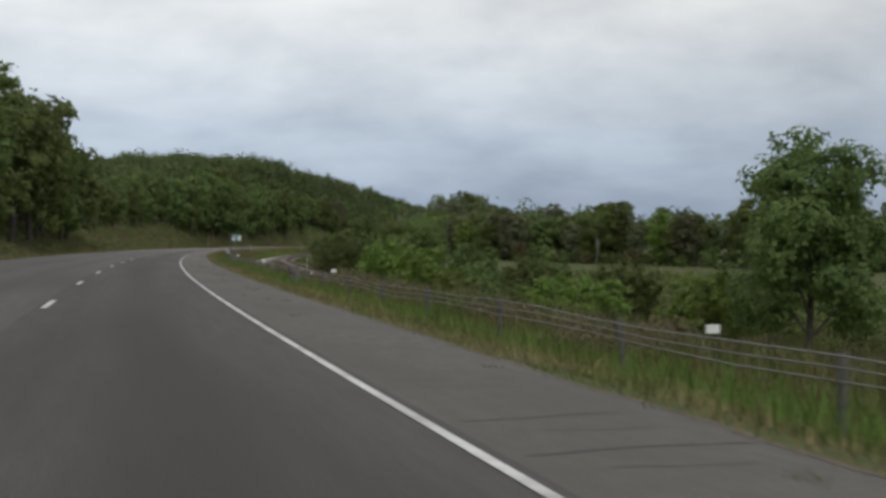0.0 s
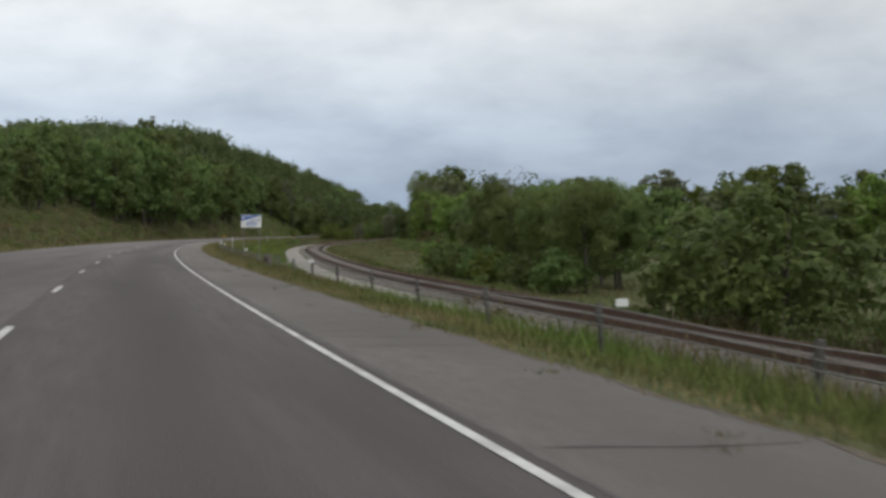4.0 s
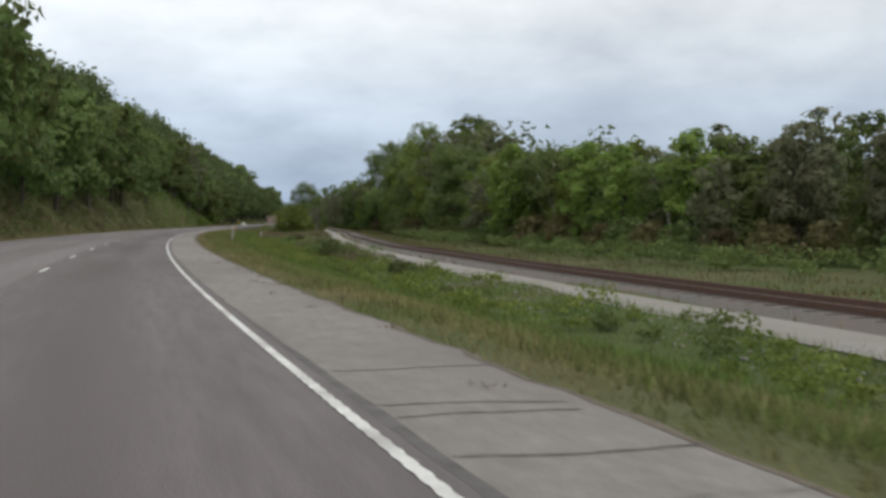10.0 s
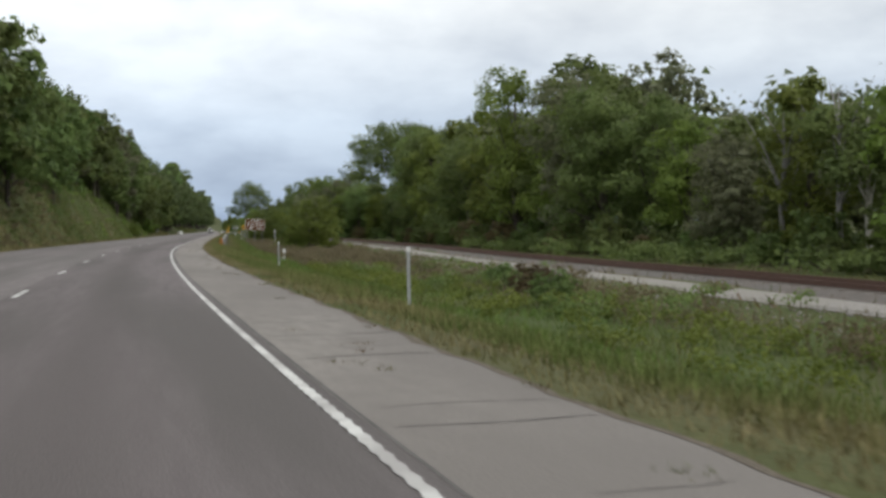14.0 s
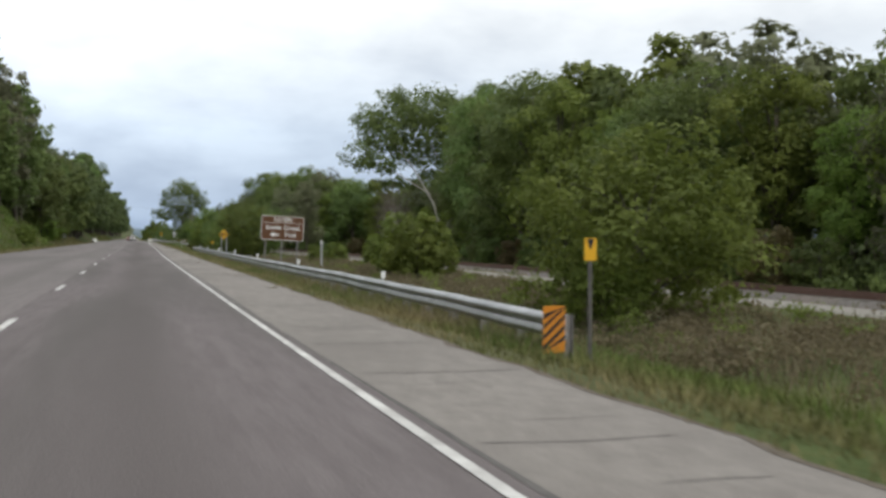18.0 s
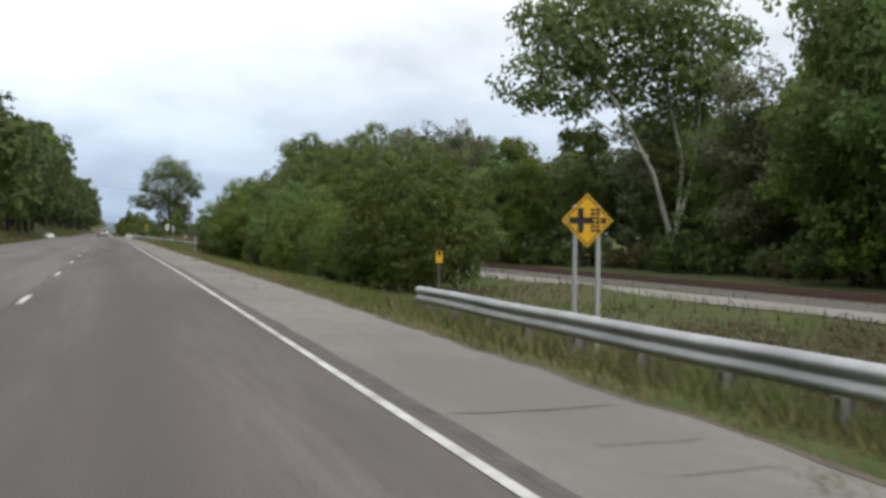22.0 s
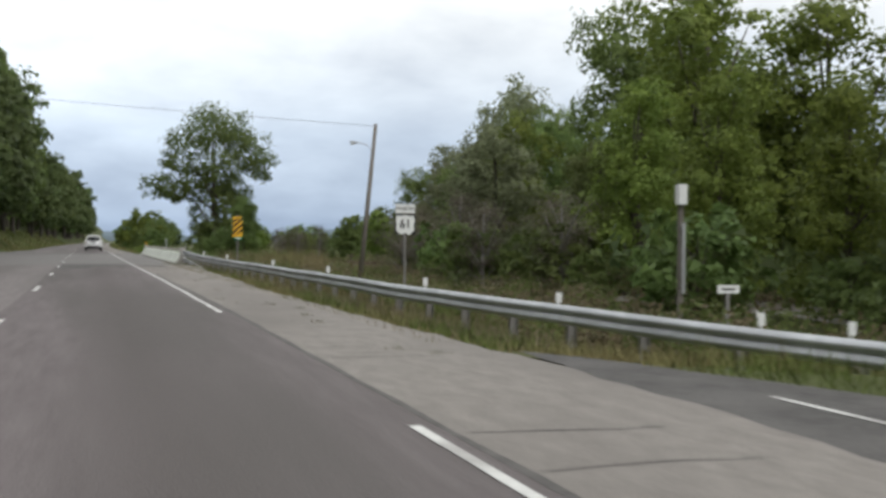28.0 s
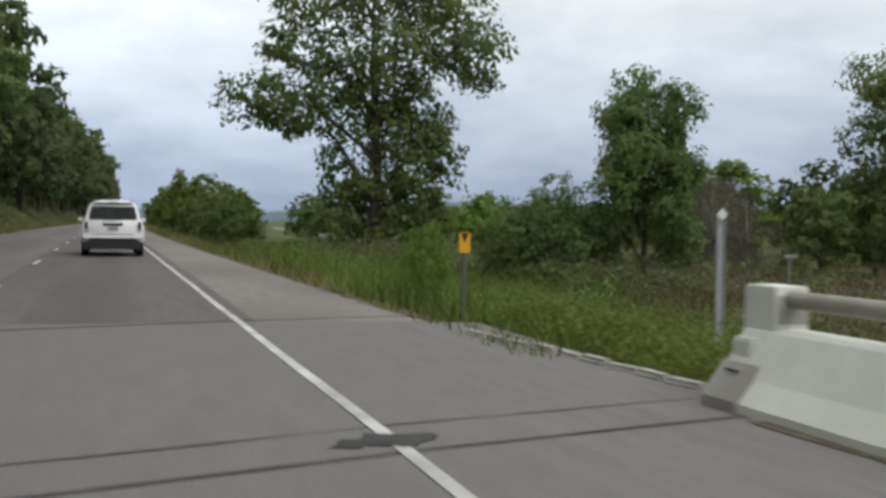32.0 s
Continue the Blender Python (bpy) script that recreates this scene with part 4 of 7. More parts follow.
def forest_u(s):
    """Offset at which the wood on the river side begins."""
    return np.interp(s, [-100, 60, 200, 260, 310, 400, 500, 580, 600, 652, 668, 700, 722, 760, 800, 830, 860, 905, 950, 1100], [190, 170, 120, 80, 52, 46, 44, 43, 50, 54, 45, 28, 21, 22, 31, 41, 55, 72, 80, 80])


def forest_h(s):
    return np.interp(s, [-100, 200, 296, 350, 400, 438, 462, 482, 496, 501, 510, 514, 525, 532, 560, 578, 595, 630, 652, 680, 714, 721, 745, 762, 780, 810, 850, 885, 908, 950, 1100],
                     [15, 14, 13.6, 13.2, 13.8, 14.6, 22, 25, 25, 14.5, 14.5, 19, 19.5, 22, 24.2, 24.8, 25, 20.5, 18, 17, 17.5, 10.5, 10.5, 13, 13, 13.5, 14, 14, 8.5, 7.5, 8])


def build_wood():
    rnd = random.Random(21)
    back = []
    s = 96.0
    while s < 940:
        for row, key in ((0, None), (1, None)):
            k = rnd.choice(("oak", "elm", "poplar", "elm_b", "cottonwood", "poplar", "elm_b", "elm_b") if s < 430 else ("oak", "oak_b", "elm", "elm", "elm_b", "cottonwood", "poplar", "elm_b"))
            if row == 0 and 430 < s < 830:
                k = rnd.choice(("oak_fine", "elm_fine", "poplar_fine", "elm_grey", "poplar_fine")) if s < 570 else rnd.choice(("oak_fine", "elm_fine", "elm_grey", "elm_fine", "poplar_fine"))
            if row == 0 and 688 < s < 726:
                # darker oak copies paint shade into this stretch of the edge
                k = rnd.choice(("oak_fine_shaded", "elm_fine", "oak_fine_shaded"))
            ss_ = s + rnd.uniform(-2.5, 2.5)
            u = float(forest_u(ss_)) + row * (7 if ss_ < 715 else 18) + rnd.uniform(-1.5, 2.5)
            h = float(forest_h(ss_)) * (rnd.uniform(0.62, 1.02) if row == 0 else rnd.uniform(0.82, 1.1) if ss_ < 505 else rnd.uniform(0.85, 1.08)) * (1.12 if row and ss_ > 720 else 1)
            if row == 0:
                tree(k, ss_, u, h, rnd.uniform(0, 360), "dark green broadleaf tree at the edge of a dense wood", "trees of the wood edge", wide=rnd.uniform(0.95, 1.25))
            else:
                back.append((k, ss_, u, h, rnd.uniform(0, 360), rnd.uniform(0.95, 1.3)))
        s += rnd.uniform(6.0, 9.5) if s > 300 else rnd.uniform(4.5, 7)
    tree_mass("wood_trees", back, "tall broadleaf trees behind the wood's edge")
    # undergrowth along the wood's foot
    s = 100.0
    while s < 840:
        u = float(forest_u(s)) - rnd.uniform(1.5, 4.5)
        tree(rnd.choice(("bush_far", "bush_far", "bush_far", "bush_rust" if s < 690 else "bush_far")), s, u, rnd.uniform(2.2, 4.6), rnd.uniform(0, 360),
             "leafy shrub at the foot of the wood", "shrubs at the wood's foot", "shrub", 1.1, category="shrub")
        s += rnd.uniform(3.2, 6)


build_wood()


def dome(S, U, H, per, size, squat=0.36, z0=0.25, lobes=7):
    """Leaves of many crowns at once at stations S, offsets U, heights H; each crown a heap of lobes."""
    X, Y = xy(S, U)
    Z = ground(S, U)
    n = len(S)
    k = np.repeat(np.arange(n), per)
    lc = RN.normal(0, 1, (n, lobes, 3))
    lc /= np.linalg.norm(lc, axis=2, keepdims=True)
    lc[:, :, 2] = lc[:, :, 2] * 0.8 + 0.1
    lc *= RN.uniform(0.35, 0.75, (n, lobes, 1))
    lr = RN.uniform(0.34, 0.58, (n, lobes))
    j = RN.randint(0, lobes, len(k))
    d = RN.normal(0, 1, (len(k), 3))
    d[:, 2] = np.abs(d[:, 2]) * 0.9 - 0.3
    d /= np.linalg.norm(d, axis=1, keepdims=True)
    q = lc[k, j] + d * (lr[k, j] * RN.uniform(0.8, 1.06, len(k)))[:, None]
    h = H[k]
    C = np.stack([X[k] + q[:, 0] * h * squat * 1.15, Y[k] + q[:, 1] * h * squat * 1.15, Z[k] + h * (z0 + 0.30) + q[:, 2] * h * 0.47], -1)
    return leaves(C, d + (0, 0, 0.3), np.full(len(C), size), 0.45)


def scrub(name, s0, s1, u0, u1, n, h0, h1, material, label, seed, clump=0.0, per=150, size=0.055):
    """A low uneven cover of brush."""
    rs = np.random.RandomState(seed)
    S, U = rs.uniform(s0, s1, n), rs.uniform(u0, u1, n)
    if clump:
        keep = wave(S * 6, U * 9, seed) > clump
        S, U = S[keep], U[keep]
    keep = (np.abs(U - track_u(S)) > 1.5) & (np.abs(U - rail_u(S)) > 2.4)
    S, U = S[keep], U[keep]
    H = rs.uniform(h0, h1, len(S))
    ob = put(name, quads(name, dome(S, U, H, per, size, 0.62, 0.05, 6), material))
    tagged(ob, label, "brush", "", "stuff")


def build_hill_woods():
    """The bluff's woods, out of reach, as one mass of crowns per stretch; single trees at its foot."""
    rs = np.random.RandomState(3)
    for a, b, n in ((-20, 150, 380), (150, 330, 480), (330, 520, 600), (520, 720, 520), (720, 960, 480), (960, 1350, 420)):
        S = rs.uniform(a, b, n)
        d = wood_d(S) + 3.5 + 85 * rs.uniform(0, 1, n) ** 1.1
        H = np.interp(S, [0, 250, 330, 450, 560], [7, 7.5, 9.5, 11, 12.5]) * rs.uniform(0.72, 1.15, n)
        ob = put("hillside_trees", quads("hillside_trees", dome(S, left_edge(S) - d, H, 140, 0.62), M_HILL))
        tagged(ob, "dense dark green woods covering the bluff", "woods", "", "stuff")
    # river-side woods behind the first rows
    n = 1150
    S = rs.uniform(-60, 1250, n)
    U = forest_u(S) + 14 + 50 * rs.uniform(0, 1, n) ** 1.3
    H = forest_h(S) * rs.uniform(0.68, 1.0, n)
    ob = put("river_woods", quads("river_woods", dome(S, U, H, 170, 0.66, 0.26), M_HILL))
    tagged(ob, "dense dark broadleaf woods of the river bottom", "woods", "", "stuff")
    # undergrowth under the wood's first trees
    n = 900
    S = rs.uniform(96, 900, n)
    U = forest_u(S) - 1 + 11 * rs.uniform(0, 1, n)
    H = rs.uniform(2.6, 5.0, n)
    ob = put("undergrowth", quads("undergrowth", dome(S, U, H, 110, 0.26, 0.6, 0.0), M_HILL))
    tagged(ob, "dense leafy undergrowth below the wood's edge trees", "undergrowth", "", "stuff")
    rnd = random.Random(8)
    s = 15.0
    while s < 1460:
        for d in (float(wood_d(s)) + rnd.uniform(-0.8, 2.5),):
            h = float(np.interp(s, [0, 110, 125, 150, 168, 182, 196, 240, 300, 322, 345, 364, 378, 392, 430, 455, 466, 480, 530, 575, 600, 625, 640, 655, 700, 773, 838, 893, 925, 955, 1100, 1400], [13, 14, 18, 19, 17, 14, 9.5, 10, 12, 16.5, 17.5, 23, 20, 16.5, 16.5, 20.5, 18.5, 14.5, 13.5, 16, 18.5, 19.5, 13, 13, 17, 21, 23.5, 27, 31, 23, 26, 28])) * rnd.uniform(0.78, 1.12)
            # past 700 the darker copies carry the tree wall's shade in their colour
            tree(rnd.choice(("oak", "oak_b", "elm", "elm_b")) if 540 < s < 700 else rnd.choice(("oak_shaded", "oak_shaded", "elm")) if s > 700 else rnd.choice(("oak", "oak_b", "elm")), s, float(left_edge(s)) - d, h, rnd.uniform(0, 360),
                 "dark broadleaf tree at the foot of the wooded bluff", "trees along the bluff")
        s += rnd.uniform(6, 10) if s < 900 else rnd.uniform(10, 14)


build_hill_woods()


def build_single_trees():
    rnd = random.Random(4)
    tree("lone", 882, 17.0, 25.5, -8, "tall open-crowned cottonwood standing alone in the grass", z=-2.0)
    tree("maple_dense", 834, 15.6, 8.1, 10, "dense round-crowned maple beside the bridge approach", wide=0.82)
    for s, u, h in ((835.5, 13.1, 4.3), (836.5, 12.0, 3.2), (838, 14.4, 3.6)):
        tree("bush_deep", s, u, h, rnd.uniform(0, 360), "dark green shrub spreading beside the maple's trunk", "maple shrubs", "shrub", 1.0, category="shrub")
    for s, u, h in ((839, 21.0, 4.6), (844, 24, 5.0), (850, 28, 5.2), (834, 19.5, 3.6)):
        tree("dead_brush", s, u, h, rnd.uniform(0, 360), "grey-brown bare brush beyond the maple", "bare brush", "shrub", 1.3, category="shrub")
    tree("bush_fine", 818.5, 3.75, 1.75, 60, "slender pale green sapling in tall grass beside a marker", name="sapling", wide=0.62, category="sapling")
    tree("oak_fine", 778, 40.5, 24.0, 70, "tall dark tree beyond the guardrail", wide=0.85)
    tree("elm_fine", 781, 46, 22.5, 20, "tall dark tree beyond the guardrail", wide=1.15)
    for k, s, u, h in (("elm_fine", 707, 35, 20.5), ("elm_grey", 699, 37, 18.5), ("elm_grey", 690, 39, 19)):
        tree(k, s, u, h, rnd.uniform(0, 360), "tall tree rising behind the roadside thicket", "trees of the wood edge")
    # darker copies here too, their shade held in the leaf colour
    for k, s, u, h in (("oak_fine_shaded", 712, 25, 15.0), ("elm_fine", 706, 26, 17.5), ("oak_fine_shaded", 717.5, 26, 13.5)):
        tree(k, s, u, h, rnd.uniform(0, 360), "tall dark tree rising behind the roadside thicket", "trees of the wood edge")
    tree("poplar_fine", 762, 36.5, 22.0, 70, "tall yellowish green tree behind darker ones", wide=1.25)
    tree("poplar_fine", 754, 40, 19, 160, "tall yellowish green tree behind darker ones", wide=1.2)
    for k, s, u, h, w in (("oak_fine", 857, 45, 15.5, 1.0), ("elm_grey", 862, 53, 17.5, 1.1), ("elm_grey", 867, 62, 31.0, 1.0), ("oak_fine", 861, 68, 27, 0.95), ("elm_fine", 850, 60, 22, 1.1), ("oak_fine", 847, 53, 17, 1.0), ("oak_fine", 846, 43, 9.5, 1.1), ("elm_fine", 838, 52, 17, 1.1), ("oak_fine", 834, 48, 15, 1.0)):
        tree(k, s, u, h, rnd.uniform(0, 360), "tall dark thin-leaved tree beyond the creek", "trees beyond the creek", wide=w)
    tree("poplar", 874, 42, 8.8, 0, "yellowish round tree in the scrub", wide=1.6)
    for s, u, h in ((645, -16.5, 4.5), (654, -17, 5.0), (664, -16.8, 4.6), (676, -17, 4.2), (600, -16, 3.2)):
        tree("bush", s, u, h, rnd.uniform(0, 360), "bright green shrub at the foot of the bluff", "bluff foot shrubs", "shrub", 1.0, category="shrub")
    for s, u, h in ((905, 9.5, 5), (918, 10, 6), (930, 10.5, 6), (945, 9, 5.6), (960, 14, 7.6), (975, 13.5, 8.2), (998, 11, 11.2), (1010, 10.0, 9.5), (1030, 8.5, 7), (1060, 8, 8), (1090, 7, 8), (940, 22, 6), (955, 27, 6.5), (925, 30, 6), (900, 26, 5.5), (915, 36, 7), (890, 33, 5), (930, 42, 7), (875, 29, 4.5)):
        tree(rnd.choice(("bush", "bush_b")), s, u, h, rnd.uniform(0, 360), "rounded green shrub in roadside grass", "roadside shrubs", "shrub", 1.1, category="shrub")
    for s, u, h in ((838, 40, 7), (850, 47, 8), (862, 44, 7), (876, 52, 9), (890, 46, 10), (905, 55, 10.5), (845, 30, 5), (822, 26, 6)):
        tree(rnd.choice(("oak", "bush_b", "hickory", "poplar")), s, u, h, rnd.uniform(0, 360), "low tree in the scrub beyond the creek", "scrub trees")
    # first stretch
    tree("maple_dense", 45, 26.5, 11.0, 0, "leafy young tree beyond the cable fence", wide=1.0)
    for s, u, h in ((52, 25, 4.2), (58, 19, 3.0), (64, 24, 3.6), (70, 28, 4.4), (66, 15.5, 2.2), (78, 20, 3.4), (84, 26, 4.2), (60, 32, 5)):
        tree(rnd.choice(("bush_b", "bush", "bush_b")), s, u, h, rnd.uniform(0, 360), "weedy shrub in rough grass below the road", "thicket shrubs", "shrub", 1.2, category="shrub")
    for s, u, h, k in ((92, 19, 4.6, "bush"), (99, 17, 4.4, "bush"), (105, 19, 4.9, "bush"), (113, 15, 4.6, "bush_deep"), (119, 17, 5.4, "bush_b"), (126, 15.5, 4.6, "bush_b"),
                       (133, 17, 4.5, "bush_b"), (72, 24, 3.2, "bush"), (140, 22, 5.6, "bush_b"), (150, 25, 6.2, "oak"), (131, 26, 7, "oak_b"), (112, 28, 5, "bush_b"), (95, 30, 5, "bush_b")):
        tree(k, s, u, h, rnd.uniform(0, 360), "dense thicket shrub below the road bank", "thicket shrubs", "shrub", 1.15, category="shrub")
    for i in range(17):
        tree(rnd.choice(("oak_fine", "oak_fine", "maple", "elm_fine")), 176 + 2.9 * i + rnd.uniform(-2, 2), 27.5 + 0.15 * i + rnd.uniform(0, 9), rnd.uniform(7.4, 9.0) + 0.11 * i, rnd.uniform(0, 360),
             "dark leafy tree in a clump beyond the railway", "trees of the clump")
    for i in range(14):
        tree(rnd.choice(("bush", "bush_b", "bush_b")), 174 + 3.4 * i, 25.2 + rnd.uniform(0, 1.5), rnd.uniform(2.2, 3.6), rnd.uniform(0, 360), "leafy shrub along the foot of the clump", "clump shrubs", "shrub", 1.2, category="shrub")
    tree("bush", 221, 28, 3.8, 0, "bright green shrub at the clump's end", name="shrub", category="shrub")
    tree("bush_fine", 263.7, 43.5, 4.4, 40, "bright green shrub standing alone in the meadow", name="shrub", category="shrub")
    tree("bare", 214, 33, 12.2, 0, "half-bare tree with a few pale leaves above the clump")
    tree("dead_brush", 527, 17.0, 6.2, 0, "grey dead brushy tree behind the guardrail")
    tree("dead_brush", 533, 18.5, 7.4, 50, "grey dead brushy tree behind the guardrail")
    for s, u, h in ((752, 17.5, 5.2), (759, 18.5, 6.0), (766, 17.0, 5.0), (772, 19.5, 5.6), (744, 18.5, 5.4)):
        tree("dead_brush", s, u, h, rnd.uniform(0, 360), "grey-brown bare brush before the wood", "bare brush", "shrub", 1.5, category="shrub")
    tree("bare", 414, 45, 15, 30, "bare grey-branched tree at the wood's edge")
    tree("bare", 420, 44, 14, 80, "bare grey-branched tree at the wood's edge")
    tree("poplar", 400, 43, 14.5, 20, "slender green tree in front of the wood")
    # along the second stretch
    tree("bush_fine", 473.5, 13.1, 6.8, 30, "dense green small tree beside the guardrail", wide=1.18)
    tree("bush_fine", 472.5, 11.6, 3.0, 130, "bright green shrub under a small tree beside the guardrail", name="shrub", wide=1.1, category="shrub")
    for s, u, h in ((508, 14.6, 4.4), (512.5, 15.2, 4.8), (517, 15.6, 4.2), (553, 17, 2.4), (548, 20, 2.5), (556, 15.5, 2.0)):
        tree("bush", s, u, h, rnd.uniform(0, 360), "bright green leafy shrub behind the guardrail", "roadside shrubs", "shrub", 1.1, category="shrub")
    for s, u, h in ((332, 12.0, 1.3), (336, 12.4, 1.6), (340.5, 12.2, 1.4), (378, 12, 1.3), (383, 13, 1.4), (389, 13.5, 1.2), (300, 11, 1.0)):
        tree("bush_rust" if s == 383 else "bush_b", s, u, h, rnd.uniform(0, 360), "brown-green weedy shrub in the ditch", "ditch shrubs", "shrub", 1.3, category="shrub")
    for s, u, h, k in ((606, 48, 27.5, "elm_fine"), (598, 46, 25.5, "elm_fine"), (613, 50, 26, "poplar_fine")):
        tree(k, s, u, h, rnd.uniform(0, 360), "very tall dark green tree standing out of the wood", "trees of the wood edge", wide=1.0)
    tree("white_stem", 648, 53.2, 31.5, 0, "tall cottonwood with three slender forked white stems")
    # roadside thicket: big round shrubs, a looser second row behind
    tree("bush_mid", 594.5, 11.6, 7.5, 20, "big round bright green shrub beside the road", "roadside thicket", "shrub", 1.02, category="shrub")
    for s, u, h, k, w in ((595.5, 13.2, 6.8, "bush_deep", 1.0), (592.5, 11.2, 3.2, "bush_mid", 1.15), (596.5, 10.6, 3.6, "bush_deep", 1.4), (602, 10.4, 3.6, "bush_mid", 1.3), (607, 10.4, 3.2, "bush_deep", 1.3)):
        tree(k, s, u, h, rnd.uniform(0, 360), "dense green shrub filling the roadside thicket", "roadside thicket", "shrub", w, category="shrub")
    s = 601.0
    while s < 688:
        k = rnd.choice(("bush_fine", "bush_mid", "bush_deep", "sapling" if s > 640 else "bush_mid", "maple" if s > 640 else "bush_fine"))
        top = float(np.interp(s, [601, 617, 622, 632, 640, 662, 672, 688], [5.2, 5.3, 6.4, 7.2, 7.8, 8.6, 7.6, 6.0]))
        tree(k, s, rnd.uniform(10.9, 12.8), top * rnd.uniform(0.9, 1.06), rnd.uniform(0, 360), "dense bright green roadside thicket shrub", "roadside thicket", "shrub", rnd.uniform(1.0, 1.2), category="shrub")
        if rnd.random() < 0.65:
            tree(rnd.choice(("bush_fine", "bush_deep", "bush_deep")), s + rnd.uniform(1.5, 3), rnd.uniform(9.2, 10.2), rnd.uniform(1.8, 3.4), rnd.uniform(0, 360), "low green thicket shrub at the roadside", "roadside thicket", "shrub", 1.1, category="shrub")
        if s > 618:
            tree(rnd.choice(("sapling", "oak_fine", "poplar_fine", "bush_deep")), s + 2.5, rnd.uniform(16, 18.5), rnd.uniform(7.0, 9.6), rnd.uniform(0, 360), "green young tree behind the roadside thicket", "roadside thicket", wide=1.05)
        s += rnd.uniform(5.4, 7.6)
    for k, s, u, h, w in (("oak_fine", 648, 20.5, 12.3, 0.62), ("elm_grey", 640, 22.5, 12.0, 0.9), ("elm_grey", 630, 25, 12.0, 0.9), ("oak_fine", 668, 19, 11.5, 0.6), ("elm_grey", 681, 20, 11.0, 0.9)):
        tree(k, s, u, h, 40 + 1.7 * s, "slender tree rising behind the roadside thicket", "roadside thicket", wide=w)
    for s, u, h in ((646, 15.5, 10.5), (655, 14.5, 9.6), (664, 15.5, 10.2), (672, 14.5, 8.6)):
        tree("maple", s, u, h, rnd.uniform(0, 360), "full green tree rising above the roadside thicket", "roadside thicket", wide=0.9)
    for k, s, u, h in (("bush_deep", 684, 10.8, 3.4), ("bush_rust", 679, 10.2, 3.0), ("bush_rust", 688, 13.0, 4.4), ("bush_rust", 693, 12.2, 3.6), ("bush_deep", 697, 14.0, 4.2)):
        tree(k, s, u, h, rnd.uniform(0, 360), "dull brownish shrub at the thicket's end", "roadside thicket", "shrub", 1.15, category="shrub")
    tree("bush_rust", 690, 10.2, 3.6, 40, "brown-leaved shrub at the thicket's end", name="shrub", wide=0.9, category="shrub")


build_single_trees()


def build_scrub():
    scrub("scrub", 420, 466, 8.6, 16.5, 120, 0.8, 1.6, M_SCRUB, "low brown brush filling the ditch", 1)
    scrub("scrub", 318, 420, 11.5, 17, 260, 0.5, 1.3, M_SCRUB, "patches of brown brush in the ditch", 2, 0.15)
    scrub("scrub", 318, 420, 10.5, 17, 220, 0.6, 1.5, M_LEAF, "patches of dark green brush in the ditch", 3, 0.25)
    scrub("scrub", 240, 320, 9.0, 15, 170, 0.4, 0.9, M_LEAF, "low green brush in the ditch", 4, 0.2)
    scrub("scrub", 466, 566, 7.5, 19, 420, 0.6, 1.3, M_SCRUB, "brown and green brush behind the guardrail", 5, 0.0)
    scrub("scrub", 466, 566, 9, 19, 160, 0.6, 1.4, M_LEAF2, "green brush behind the guardrail", 6, 0.2)
    scrub("scrub", 20, 130, 7.0, 34, 700, 0.7, 1.8, M_LEAF, "rough green brush in the low field", 7, -0.1, 90, 0.075)
    scrub("scrub", 20, 130, 6.0, 30, 330, 0.6, 1.4, M_SCRUB, "dry brown brush in the low field", 8, 0.0, 90, 0.075)
    scrub("scrub", 130, 240, 8.0, 16, 160, 0.4, 0.9, M_LEAF, "low green brush beside the railway", 9, 0.1)
    scrub("scrub", 300, 420, 36, 45, 200, 1.2, 2.8, M_LEAF, "dark green brush before the wood's edge", 17, -0.2, 80, 0.16)
    scrub("scrub", 420, 500, 35, 43, 130, 1.2, 3.0, M_LEAF, "dark green brush before the wood's edge", 18, -0.2, 80, 0.16)
    scrub("scrub", 40, 140, 30, 62, 420, 1.4, 3.4, M_LEAF, "rough green brush across the low field", 19, 0.0, 70, 0.15)
    scrub("scrub", 236, 330, 7.6, 12.5, 260, 0.45, 1.0, M_LEAF2, "bright green bushy growth in the ditch", 20, -0.1, 110, 0.05)
    scrub("scrub", 330, 420, 7.8, 13.5, 240, 0.45, 1.0, M_LEAF2, "bright green bushy growth in the ditch", 21, 0.0, 110, 0.05)
    scrub("scrub", 709, 800, 6.5, 21, 470, 0.9, 2.2, M_SCRUB, "brown brush between guardrail and wood", 10, -0.1)
    scrub("scrub", 709, 800, 6.0, 21, 350, 0.7, 2.0, M_LEAF, "green brush between guardrail and wood", 11, -0.1)
    scrub("scrub", 806, 900, 9, 34, 520, 0.8, 2.4, M_LEAF, "green brush beyond the bridge", 12, -0.1)
    scrub("scrub", 806, 900, 12, 36, 330, 0.8, 2.4, M_SCRUB, "brown brush beyond the bridge", 13, 0.0)
    scrub("scrub", 150, 515, -23, -15.6, 380, 0.7, 1.9, M_LEAF, "green brush on the cut bank", 14, 0.0, 70, 0.09)
    scrub("scrub", 150, 515, -21, -15.2, 300, 0.6, 1.6, M_SCRUB, "dry brown brush on the cut bank", 15, 0.0, 70, 0.09)
    scrub("scrub", 807.5, 850, 3.7, 11, 460, 0.65, 1.25, M_LEAF2, "lush soft green weeds beyond the bridge", 22, -0.2, 130, 0.036)
    scrub("scrub", 818, 880, 8.5, 30, 300, 1.1, 2.3, M_LEAF, "dark leafy brush behind the tall grass", 23, -0.2, 110, 0.06)
    scrub("scrub", 806.8, 813, 3.4, 6.2, 60, 0.7, 1.15, M_LEAF2, "lush soft green weeds at the parapet's end", 24, -0.6, 130, 0.034)
    scrub("scrub", 523, 700, -22, -16, 200, 0.6, 1.7, M_LEAF2, "green brush at the foot of the bluff", 16, 0.1, 70, 0.09)


